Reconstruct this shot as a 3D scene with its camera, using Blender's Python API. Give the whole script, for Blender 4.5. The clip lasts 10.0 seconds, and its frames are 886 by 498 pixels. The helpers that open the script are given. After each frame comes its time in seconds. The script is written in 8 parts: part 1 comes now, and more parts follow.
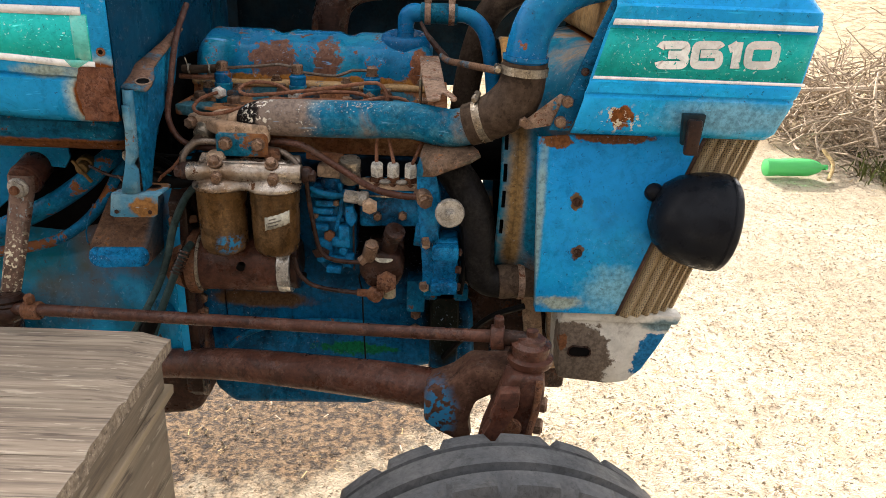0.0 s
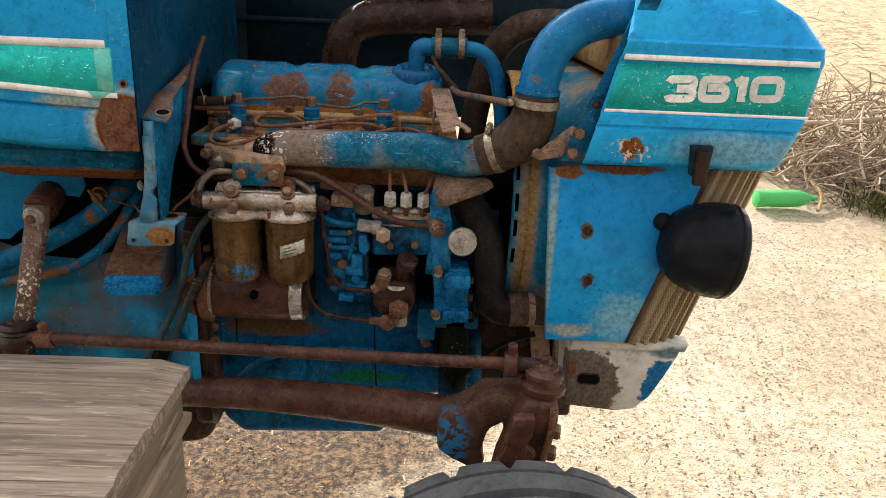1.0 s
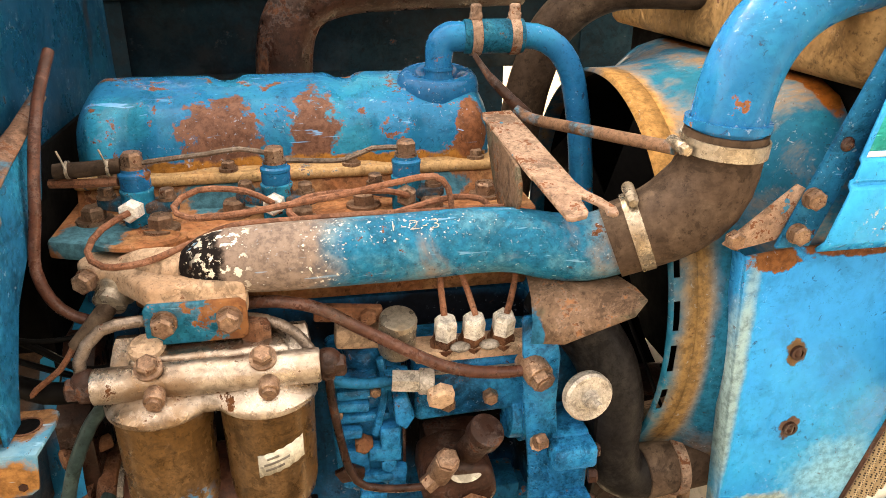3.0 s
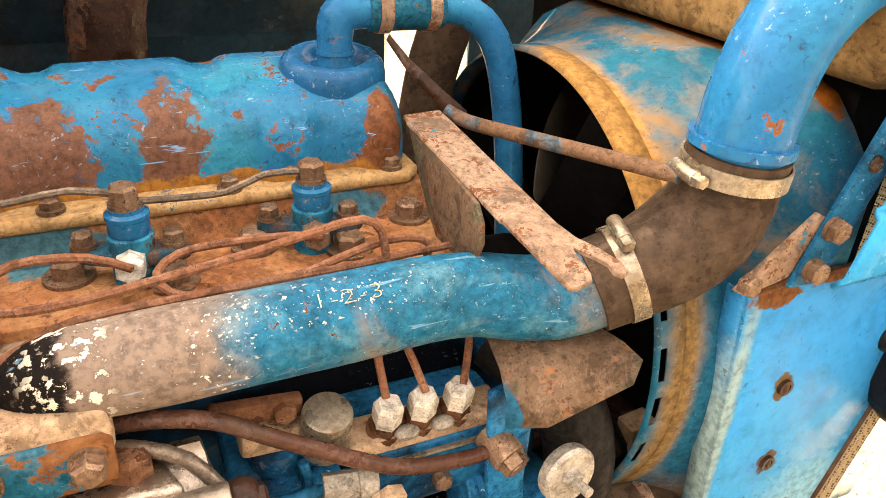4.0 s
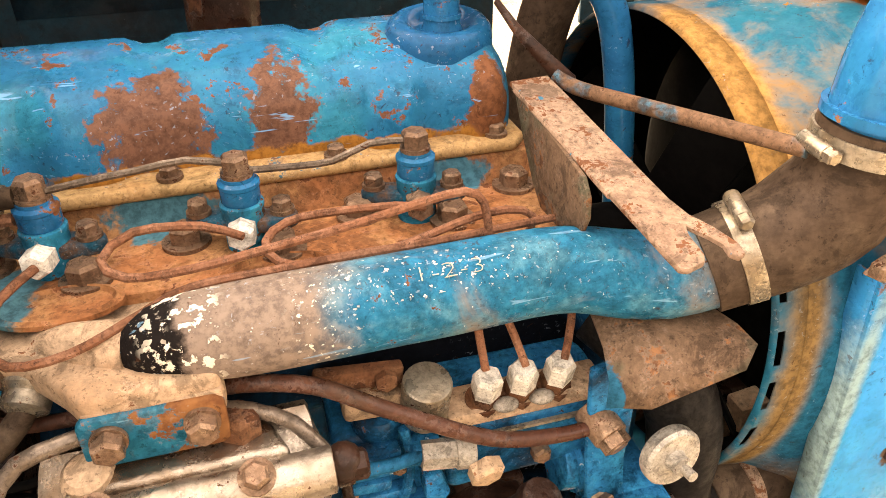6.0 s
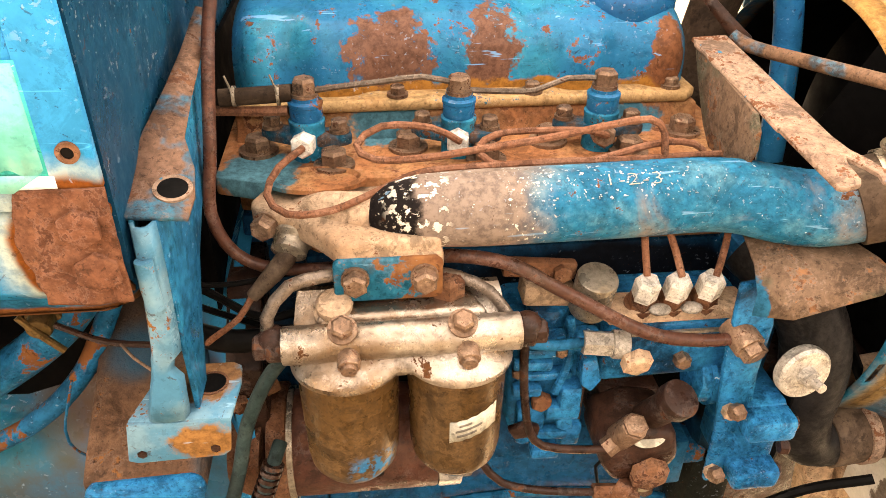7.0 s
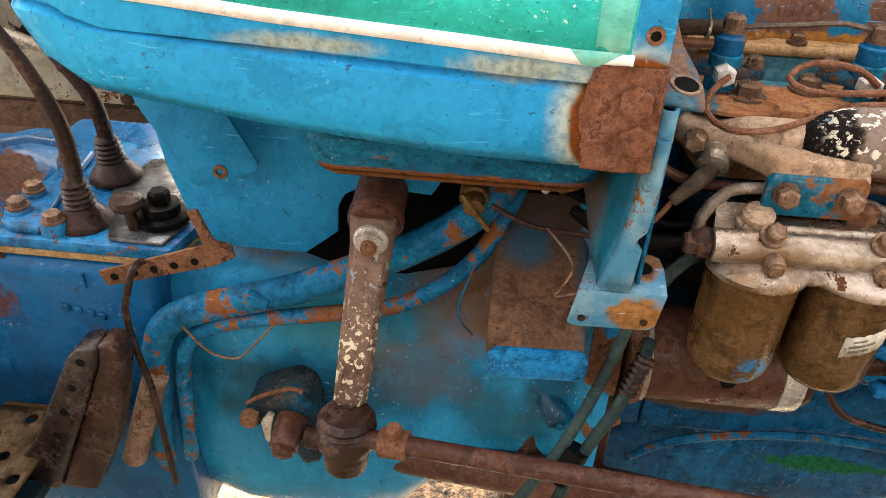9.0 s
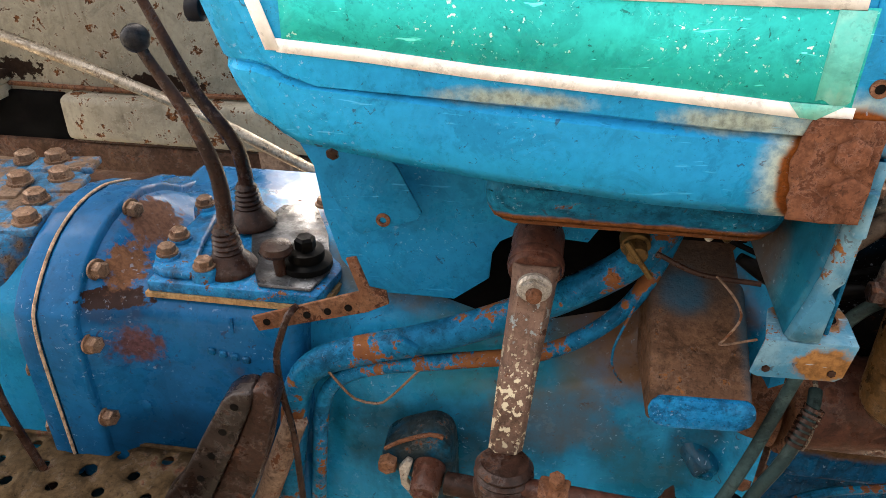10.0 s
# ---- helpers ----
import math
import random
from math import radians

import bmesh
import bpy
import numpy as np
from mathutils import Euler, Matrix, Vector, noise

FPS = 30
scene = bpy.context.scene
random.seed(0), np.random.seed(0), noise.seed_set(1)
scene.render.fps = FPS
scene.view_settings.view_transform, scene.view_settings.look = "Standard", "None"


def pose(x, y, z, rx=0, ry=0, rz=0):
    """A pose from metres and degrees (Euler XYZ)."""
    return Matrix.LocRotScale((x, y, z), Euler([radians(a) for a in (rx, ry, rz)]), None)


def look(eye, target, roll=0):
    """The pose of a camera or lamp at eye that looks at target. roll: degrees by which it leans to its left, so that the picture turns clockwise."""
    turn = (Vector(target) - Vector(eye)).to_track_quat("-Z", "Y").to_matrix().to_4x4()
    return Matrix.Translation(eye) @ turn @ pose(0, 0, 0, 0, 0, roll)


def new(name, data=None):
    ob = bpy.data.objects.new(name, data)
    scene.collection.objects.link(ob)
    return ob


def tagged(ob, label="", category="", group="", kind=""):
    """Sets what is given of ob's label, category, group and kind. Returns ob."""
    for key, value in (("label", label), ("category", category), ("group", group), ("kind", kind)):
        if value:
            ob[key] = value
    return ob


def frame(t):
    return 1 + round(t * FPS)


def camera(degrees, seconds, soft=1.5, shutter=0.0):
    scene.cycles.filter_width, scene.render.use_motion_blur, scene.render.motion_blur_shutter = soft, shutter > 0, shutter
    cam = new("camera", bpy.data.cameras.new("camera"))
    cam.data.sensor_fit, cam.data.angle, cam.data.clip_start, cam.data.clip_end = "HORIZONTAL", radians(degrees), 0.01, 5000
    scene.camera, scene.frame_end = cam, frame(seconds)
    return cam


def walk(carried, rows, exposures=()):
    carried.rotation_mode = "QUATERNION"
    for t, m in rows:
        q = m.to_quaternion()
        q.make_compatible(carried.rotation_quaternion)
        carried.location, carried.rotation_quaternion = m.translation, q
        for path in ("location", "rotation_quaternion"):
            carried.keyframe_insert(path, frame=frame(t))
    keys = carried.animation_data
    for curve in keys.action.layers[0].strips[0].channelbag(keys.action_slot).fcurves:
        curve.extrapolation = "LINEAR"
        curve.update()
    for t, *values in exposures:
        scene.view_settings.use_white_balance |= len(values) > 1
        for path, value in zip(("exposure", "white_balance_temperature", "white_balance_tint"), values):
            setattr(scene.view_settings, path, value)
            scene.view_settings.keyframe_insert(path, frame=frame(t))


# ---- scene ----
cam = camera(62.1, 10.0, soft=0.45)
METRES, EYE, TILT, LEAN, TURN = 1.95, 1.40, -22.0, -2.2, 0.0
ROWS = [
    (0.0, 0.0, 0.0, 0.0, 0.0, 0.0, 0.0),
    (0.5, -0.0113, -0.0329, -0.0191, -1.34, 0.92, -0.25),
    (1.0, -0.0231, -0.01, -0.0022, -0.93, 2.38, 0.02),
    (1.5, -0.0238, 0.0678, 0.0361, -1.68, 2.8, 1.02),
    (2.0, -0.0275, 0.1539, 0.0596, 0.47, -0.82, 0.66),
    (2.5, -0.0782, 0.2419, 0.0963, -2.46, 0.02, 2.43),
    (4.0, -0.1362, 0.4173, 0.1838, -22.68, -9.27, 8.2),
    (4.5, -0.1276, 0.465, 0.1959, -24.76, -10.85, 6.96),
    (5.0, -0.1243, 0.4664, 0.1981, -22.05, -11.64, 8.26),
    (6.5, -0.1523, 0.3892, 0.1796, -9.76, -11.18, 6.47),
    (7.0, -0.1835, 0.3622, 0.1657, -5.13, -10.84, 3.77),
    (7.5, -0.2044, 0.3319, 0.1485, -3.06, -11.32, 2.2),
    (8.0, -0.2331, 0.3177, 0.1418, 0.09, -9.27, 1.06),
    (8.5, -0.2687, 0.3165, 0.1383, 4.04, -8.36, -0.31),
    (9.0, -0.329, 0.3079, 0.1319, 5.42, -11.1, -2.21),
    (9.5, -0.3688, 0.3053, 0.1339, 6.83, -9.1, 2.54),
    (10.0, -0.3988, 0.2983, 0.1358, 8.1, -8.34, -1.78),
]
walk(cam, [(t, pose(0, 0, EYE, TILT, LEAN, TURN) @ pose(METRES * x, METRES * y, METRES * z, 90 + pitch, roll, yaw)) for t, x, y, z, yaw, pitch, roll in ROWS],
     exposures=[(0, 2.05, 7100, 13), (0.5, 1.8, 7200, 13), (1, 1.8, 7200, 13), (1.5, 2.15, 7250, 13), (2, 3.0, 7600, 14), (2.5, 3.4, 8400, 15), (4, 3.42, 9800, 19), (5, 3.35, 10000, 20), (6.5, 3.6, 10000, 20), (7, 3.65, 9800, 20), (7.5, 3.5, 9300, 20), (8, 3.25, 8900, 19), (8.5, 3.02, 8300, 18), (9, 2.85, 7800, 16), (9.5, 2.95, 7550, 15), (10, 2.67, 7450, 15)])

# ---- light ----
world = bpy.data.worlds.new("sky")
scene.world = world
world.use_nodes = True
wn = world.node_tree
sky = wn.nodes.new("ShaderNodeTexSky")
sky.sky_type, sky.sun_disc = "NISHITA", False
sky.sun_elevation, sky.sun_rotation = radians(41), radians(-26)
sky.air_density, sky.dust_density = 1.0, 3.0
haze = wn.nodes.new("ShaderNodeHueSaturation")
haze.inputs["Saturation"].default_value = 0.25
wn.links.new(sky.outputs[0], haze.inputs["Color"])
wn.links.new(haze.outputs[0], wn.nodes["Background"].inputs[0])
wn.nodes["Background"].inputs[1].default_value = 0.15
sun = new("sun", bpy.data.lights.new("sun", "SUN"))
sun.data.energy, sun.data.angle, sun.data.color = 2.1, radians(0.6), (1.0, 0.97, 0.92)
sun.matrix_world = look((-4.0, 10.0, 7.8), (0.0, 2.0, 0))


# ---- materials ----
class Shader:
    """A small builder for node materials; all patterns lie at real size in the place."""

    def __init__(self, name):
        self.m = bpy.data.materials.new(name)
        self.m.use_nodes = True
        self.t = self.m.node_tree
        self.b = self.t.nodes["Principled BSDF"]
        self.pos = self.t.nodes.new("ShaderNodeNewGeometry").outputs["Position"]

    def put(self, socket, value):
        if isinstance(value, bpy.types.NodeSocket):
            self.t.links.new(value, socket)
        elif isinstance(value, tuple) and len(value) == 3 and socket.type == "RGBA":
            socket.default_value = (*value, 1)
        else:
            socket.default_value = value

    def noise(self, scale, detail=4.0, rough=0.6, vector=None, distort=0.0):
        n = self.t.nodes.new("ShaderNodeTexNoise")
        self.put(n.inputs["Vector"], vector or self.pos)
        n.inputs["Scale"].default_value, n.inputs["Detail"].default_value = scale, detail
        n.inputs["Roughness"].default_value, n.inputs["Distortion"].default_value = rough, distort
        return n.outputs["Fac"]

    def step(self, value, low, high, to=(0.0, 1.0)):
        n = self.t.nodes.new("ShaderNodeMapRange")
        n.interpolation_type = "SMOOTHSTEP"
        for i, v in enumerate((value, low, high, *to)):
            self.put(n.inputs[i], v)
        return n.outputs[0]

    def mix(self, fac, a, b, blend="MIX"):
        n = self.t.nodes.new("ShaderNodeMix")
        n.data_type, n.blend_type = "RGBA", blend
        self.put(n.inputs[0], fac), self.put(n.inputs[6], a), self.put(n.inputs[7], b)
        return n.outputs[2]

    def math(self, op, a, b=0.0):
        n = self.t.nodes.new("ShaderNodeMath")
        n.operation = op
        self.put(n.inputs[0], a), self.put(n.inputs[1], b)
        return n.outputs[0]

    def stretch(self, sx, sy, sz):
        n = self.t.nodes.new("ShaderNodeVectorMath")
        n.operation = "MULTIPLY"
        self.put(n.inputs[0], self.pos)
        n.inputs[1].default_value = (sx, sy, sz)
        return n.outputs[0]

    def spot(self, centre, radii, ragged=0.5, scale=40.0, edge=0.12):
        """1 inside an uneven blotch round a place, 0 outside."""
        a = self.t.nodes.new("ShaderNodeVectorMath")
        a.operation = "SUBTRACT"
        self.put(a.inputs[0], self.pos)
        a.inputs[1].default_value = centre
        d = self.t.nodes.new("ShaderNodeVectorMath")
        d.operation = "DIVIDE"
        self.put(d.inputs[0], a.outputs[0])
        d.inputs[1].default_value = radii
        n = self.t.nodes.new("ShaderNodeVectorMath")
        n.operation = "LENGTH"
        self.put(n.inputs[0], d.outputs[0])
        w = self.math("MULTIPLY_ADD", self.noise(scale, 5, 0.65), ragged * 2)
        w.node.inputs[2].default_value = -ragged
        return self.step(self.math("ADD", n.outputs["Value"], w), 1.0 - edge, 1.0 + edge, (1.0, 0.0))

    def vary(self):
        n = self.t.nodes.new("ShaderNodeObjectInfo")
        return n.outputs["Random"]


RUST_D, RUST_M, RUST_O = (0.058, 0.028, 0.018), (0.150, 0.068, 0.040), (0.28, 0.135, 0.06)
GRIME = (0.005, 0.0035, 0.003)
DIRT, OCHRE = (0.075, 0.048, 0.03), (0.36, 0.20, 0.075)


def surface(name, base, alt=None, alt_scale=5.0, alt_at=(0.45, 0.7), rust=0.0, rust_scale=22.0, rust_colours=(RUST_D, RUST_M),
            dirt=0.0, dirt_scale=7.0, dirt_colour=DIRT, rough=0.5, metal=0.0, bump=0.15, grain=90.0, speck=None, spots=(), flakes=(), coat=0.0, drips=0.0, scratch=0.0, mottle=0.75, grime=0.55, spec=0.08, chips=None, stains=(), vary=True):
    s = Shader(name)
    big = s.noise(alt_scale, 4, 0.6)
    colour = s.mix(s.step(big, *alt_at), base, alt or tuple(c * 0.75 for c in base))
    fine = s.noise(grain, 5, 0.7)
    colour = s.mix(s.step(fine, 0.3, 0.72, (0.0, mottle)), colour, tuple(c * 0.42 for c in base))
    roughness = s.step(s.noise(grain * 0.15, 5, 0.7), 0.38, 0.62, (max(0.12, rough - 0.18), min(1.0, rough + 0.25)))
    if drips:
        d = s.noise(1.0, 4, 0.6, s.stretch(60, 60, 5))
        colour = s.mix(s.math("MULTIPLY", s.step(d, 0.5, 0.72), drips), colour, dirt_colour)
    if dirt:
        d = s.math("MULTIPLY", s.step(s.noise(dirt_scale, 6, 0.7, None, 0.4), 0.62 - 0.34 * dirt, 0.86 - 0.3 * dirt), 0.9)
        colour = s.mix(d, colour, dirt_colour)
    if grime:
        k = s.noise(grain * 0.22, 8, 0.74, None, 0.6)
        colour = s.mix(s.step(k, 0.50, 0.60, (0.0, grime)), colour, tuple(c * 0.16 + 0.3 * e for c, e in zip(base, GRIME)))
        k = s.noise(grain * 1.6, 4, 0.7)
        colour = s.mix(s.step(k, 0.58, 0.64, (0.0, grime * 0.8)), colour, GRIME)
    relief = fine
    shine = s.math("ADD", roughness, 0.0)
    if rust:
        n = s.math("ADD", s.math("MULTIPLY", s.noise(rust_scale, 7, 0.68, None, 0.3), 0.7), s.math("MULTIPLY", s.noise(rust_scale * 4.5, 5, 0.7), 0.3))
        r = s.step(n, 0.665 - 0.26 * rust, 0.69 - 0.26 * rust)
        ring = s.step(n, 0.63 - 0.26 * rust, 0.665 - 0.26 * rust)
        colour = s.mix(s.math("MULTIPLY", ring, 0.2), colour, tuple(min(1, c * 1.3 + 0.12) for c in base))
        colour = s.mix(r, colour, s.mix(s.step(s.noise(rust_scale * 5, 4), 0.35, 0.65), *rust_colours))
        shine = s.math("MAXIMUM", shine, s.math("MULTIPLY", r, 0.85))
        relief = s.math("ADD", fine, s.math("MULTIPLY", r, -0.5))
    for centre, radii, tone, *more in spots:
        mask = s.spot(centre, radii, *more)
        tone2 = s.mix(s.step(s.noise(120, 5, 0.7), 0.35, 0.68), tone, tuple(c * 0.5 for c in tone))
        colour = s.mix(mask, colour, tone2)
        shine = s.math("MAXIMUM", shine, s.math("MULTIPLY", mask, 0.8))
    for centre, radii, tone, strength in stains:
        soft = s.math("MULTIPLY", s.spot(centre, radii, 0.5, 12, 0.5), s.step(s.noise(24, 5, 0.65), 0.3, 0.75, (strength, strength * 0.7)))
        colour = s.mix(soft, colour, tone)
    for centre, radii, tone, scale, at in flakes:
        n = s.noise(scale, 5, 0.6)
        colour = s.mix(s.math("MULTIPLY", s.spot(centre, radii, 0.4, 40, 0.4), s.step(n, at, at + 0.03)), colour, tone)
    if scratch:
        k = s.step(s.noise(1.0, 3, 0.6, s.stretch(16, 90, 150), 0.5), 0.66, 0.70, (0.0, scratch))
        colour = s.mix(k, colour, tuple(min(1.0, c * 1.6 + 0.22) for c in base))
    if speck:
        tone, amount, scale = speck
        k = s.step(s.noise(scale, 3, 0.6), 0.76 - 0.25 * amount, 0.79 - 0.25 * amount)
        colour = s.mix(k, colour, tone)
    if chips is None:
        chips = 0.6 if base[2] > 3 * base[0] + 0.05 else 0.0
    if chips:
        worn = s.step(s.noise(11, 4, 0.6), 0.42, 0.66)
        k = s.math("MULTIPLY", s.math("MULTIPLY", s.step(s.noise(grain * 2.1, 4, 0.65, None, 0.5), 0.625, 0.655), worn), chips)
        colour = s.mix(k, colour, tuple(min(0.8, c * 0.6 + 0.30) for c in base))
        k = s.math("MULTIPLY", s.step(s.noise(grain * 1.3, 5, 0.7, None, 0.8), 0.63, 0.66), chips)
        colour = s.mix(k, colour, (0.050, 0.022, 0.013))
    hue = s.t.nodes.new("ShaderNodeHueSaturation")
    hue.inputs["Saturation"].default_value = 1.12 if base[2] > base[0] else 1.0
    if vary:
        s.put(hue.inputs["Value"], s.step(s.vary(), 0.0, 1.0, (0.88, 1.12)))
    s.put(hue.inputs["Color"], colour)
    s.put(s.b.inputs["Base Color"], hue.outputs[0])
    s.put(s.b.inputs["Roughness"], shine)
    s.put(s.b.inputs["Metallic"], metal)
    s.b.inputs["Specular IOR Level"].default_value = spec
    if coat:
        s.b.inputs["Coat Weight"].default_value = coat * 0.3
        s.b.inputs["Coat Roughness"].default_value = 0.12
    b = s.t.nodes.new("ShaderNodeBump")
    b.inputs["Strength"].default_value, b.inputs["Distance"].default_value = bump, 0.004
    s.put(b.inputs["Height"], relief)
    s.put(s.b.inputs["Normal"], b.outputs[0])
    return s.m



def smooth_surface(*values, **named):
    """Sheet paint: the same layers with hardly any mottling."""
    return surface(*values, **{"mottle": 0.25, "grime": 0.22, "spec": 0.10, **named})


BLUE, BLUE_L = (0.002, 0.115, 0.24), (0.010, 0.22, 0.38)
M = {}
M["paint"] = surface("blue_paint", BLUE, BLUE_L, 6, rust=0.22, rust_scale=18, dirt=0.22, rough=0.4, bump=0.12, scratch=0.5)
M["hood"] = smooth_surface("faded_bonnet_paint", (0.005, 0.30, 0.66), (0.040, 0.43, 0.72), 4.0, (0.35, 0.7), rust=0.08, rust_scale=40, dirt=0.06, rough=0.36, bump=0.05, scratch=0.35,
                    spots=[((0.48, 1.20, 1.165), (0.13, 0.08, 0.03), (0.20, 0.42, 0.56), 0.5, 20, 0.5), ((0.300, 1.195, 1.160), (0.020, 0.03, 0.017), (0.21, 0.085, 0.040), 1.1, 80)], flakes=[((0.30, 1.195, 1.155), (0.04, 0.03, 0.022), (0.55, 0.5, 0.4), 90, 0.58)])
M["tank"] = smooth_surface("tank_panel_paint", (0.028, 0.30, 0.60), (0.085, 0.41, 0.68), 3.0, (0.35, 0.7), rust=0.05, rust_scale=60, dirt=0.04, rough=0.34, bump=0.05, scratch=0.3,
                    spots=[((-0.545, 1.205, 1.160), (0.056, 0.2, 0.062), (0.50, 0.55, 0.45), 0.12, 30, 0.3),
                           ((-0.540, 1.205, 1.160), (0.050, 0.2, 0.056), (0.22, 0.080, 0.036), 0.14, 30, 0.06),
                           ((-0.80, 1.205, 1.207), (0.06, 0.02, 0.008), (0.33, 0.40, 0.36), 0.8, 45, 0.6),
                           ((-0.63, 1.205, 1.200), (0.05, 0.02, 0.010), (0.33, 0.40, 0.36), 0.8, 45, 0.6)])
M["lower"] = smooth_surface("lower_panel_paint", (0.002, 0.25, 0.60), (0.006, 0.33, 0.67), 4.0, rust=0.08, dirt=0.04, rough=0.34, bump=0.06,
                     spots=[((0.187, 1.24, 0.95), (0.010, 0.05, 0.18), (0.24, 0.36, 0.38), 0.5, 25, 0.6), ((0.34, 1.24, 0.83), (0.06, 0.05, 0.05), (0.22, 0.47, 0.62), 0.8, 25, 0.7), ((0.24, 1.24, 0.80), (0.05, 0.05, 0.014), (0.35, 0.42, 0.38), 0.8, 40, 0.4), ((0.30, 1.24, 1.118), (0.07, 0.05, 0.012), RUST_M, 0.7, 40), ((0.21, 1.24, 1.108), (0.03, 0.05, 0.012), (0.17, 0.080, 0.042), 1.1, 60),
                            ((0.253, 1.24, 0.999), (0.010, 0.05, 0.017), (0.15, 0.095, 0.055), 1.0, 80), ((0.264, 1.24, 0.902), (0.011, 0.05, 0.015), (0.13, 0.080, 0.060), 1.0, 80)])
M["cover"] = smooth_surface("rocker_cover_paint", (0.002, 0.165, 0.345), (0.050, 0.27, 0.40), 9, (0.45, 0.66), rust=0.38, rust_scale=24, rust_colours=((0.13, 0.062, 0.044), (0.20, 0.10, 0.066)), rough=0.22, bump=0.16, coat=0.35, scratch=0.7, grime=0.30, dirt=0.12, dirt_scale=12, dirt_colour=(0.20, 0.12, 0.07),
                     spots=[((-0.330, 1.50, 1.185), (0.042, 0.06, 0.060), (0.185, 0.100, 0.074), 1.1, 60), ((-0.225, 1.50, 1.19), (0.030, 0.06, 0.058), (0.185, 0.100, 0.074), 1.1, 60), ((-0.2, 1.49, 1.150), (0.3, 0.03, 0.012), (0.40, 0.20, 0.08), 0.7, 30), ((-0.04, 1.51, 1.18), (0.02, 0.05, 0.035), (0.22, 0.10, 0.06), 0.9, 60)])
M["head"] = surface("rusty_head", (0.38, 0.155, 0.070), (0.48, 0.25, 0.12), 14, (0.42, 0.6), rust=0.36, rust_scale=30, rust_colours=((0.20, 0.075, 0.035), (0.12, 0.048, 0.028)), dirt=0.2, rough=0.7, bump=0.4, grain=140, grime=0.5,
                    spots=[((-0.46, 1.40, 1.11), (0.04, 0.05, 0.03), (0.06, 0.19, 0.24), 0.7, 40), ((-0.33, 1.49, 1.12), (0.05, 0.04, 0.02), (0.05, 0.17, 0.22), 0.8, 50), ((-0.08, 1.49, 1.12), (0.03, 0.03, 0.02), (0.05, 0.2, 0.28), 0.8, 50)])
# Near-black spots: oil, plus shade behind pump and filters put into the colour.
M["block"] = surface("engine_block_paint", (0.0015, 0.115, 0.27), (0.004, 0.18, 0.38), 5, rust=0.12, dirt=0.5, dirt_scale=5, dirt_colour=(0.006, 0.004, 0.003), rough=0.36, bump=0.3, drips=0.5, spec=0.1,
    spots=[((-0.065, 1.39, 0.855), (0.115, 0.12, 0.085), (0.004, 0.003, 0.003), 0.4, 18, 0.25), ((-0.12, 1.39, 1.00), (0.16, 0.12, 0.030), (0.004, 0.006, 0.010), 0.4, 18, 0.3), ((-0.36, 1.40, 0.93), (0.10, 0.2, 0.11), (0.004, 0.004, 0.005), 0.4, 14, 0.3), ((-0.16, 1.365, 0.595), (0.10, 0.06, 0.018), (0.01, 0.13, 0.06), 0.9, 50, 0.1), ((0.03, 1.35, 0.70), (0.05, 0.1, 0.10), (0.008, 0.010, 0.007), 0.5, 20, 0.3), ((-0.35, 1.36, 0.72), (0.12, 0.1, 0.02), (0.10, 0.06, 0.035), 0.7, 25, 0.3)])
M["casting"] = smooth_surface("gearbox_paint", (0.001, 0.235, 0.46), (0.006, 0.33, 0.58), 3.5, rust=0.06, rust_scale=14, dirt=0.20, dirt_scale=4.2, dirt_colour=(0.040, 0.050, 0.04), rough=0.26, bump=0.16, grain=60, drips=0.2, grime=0.22, spec=0.16,
    stains=[((-0.80, 1.40, 0.900), (0.26, 0.2, 0.060), (0.095, 0.052, 0.030), 1.0), ((-0.615, 1.38, 0.89), (0.085, 0.2, 0.12), (0.095, 0.055, 0.034), 1.0), ((-0.69, 1.38, 0.83), (0.065, 0.2, 0.075), (0.105, 0.060, 0.036), 0.9),
            ((-0.83, 1.38, 0.79), (0.12, 0.2, 0.06), (0.030, 0.12, 0.13), 0.75), ((-0.73, 1.38, 0.71), (0.09, 0.2, 0.06), (0.065, 0.050, 0.032), 0.85), ((-0.545, 1.38, 0.75), (0.035, 0.2, 0.10), (0.018, 0.015, 0.012), 0.9), ((-0.99, 1.38, 0.87), (0.07, 0.2, 0.03), (0.035, 0.05, 0.045), 0.7), ((-0.90, 1.38, 0.65), (0.14, 0.2, 0.07), (0.010, 0.030, 0.038), 0.9), ((-0.61, 1.38, 0.66), (0.06, 0.2, 0.05), (0.03, 0.05, 0.045), 0.7)])
M["gearbox"] = smooth_surface("transmission_paint", (0.0003, 0.092, 0.235), (0.001, 0.128, 0.30), 4, rust=0.05, dirt=0.12, rough=0.24, bump=0.14, grain=60, spec=0.16, grime=0.22, vary=False,
    spots=[((-1.285, 1.36, 0.785), (0.036, 0.08, 0.028), (0.095, 0.050, 0.055), 1.3, 90, 0.5), ((-1.303, 1.360, 0.853), (0.052, 0.03, 0.013), (0.026, 0.012, 0.009), 0.9, 90, 0.1), ((-1.308, 1.410, 0.88), (0.024, 0.040, 0.06), (0.15, 0.075, 0.045), 1.0, 80, 0.2), ((-1.318, 1.51, 0.885), (0.030, 0.055, 0.05), (0.14, 0.070, 0.048), 0.9, 80, 0.2)],
    stains=[((-1.31, 1.36, 0.835), (0.05, 0.03, 0.02), (0.03, 0.02, 0.02), 0.7), ((-1.20, 1.36, 0.62), (0.2, 0.05, 0.05), (0.002, 0.02, 0.05), 0.7)])
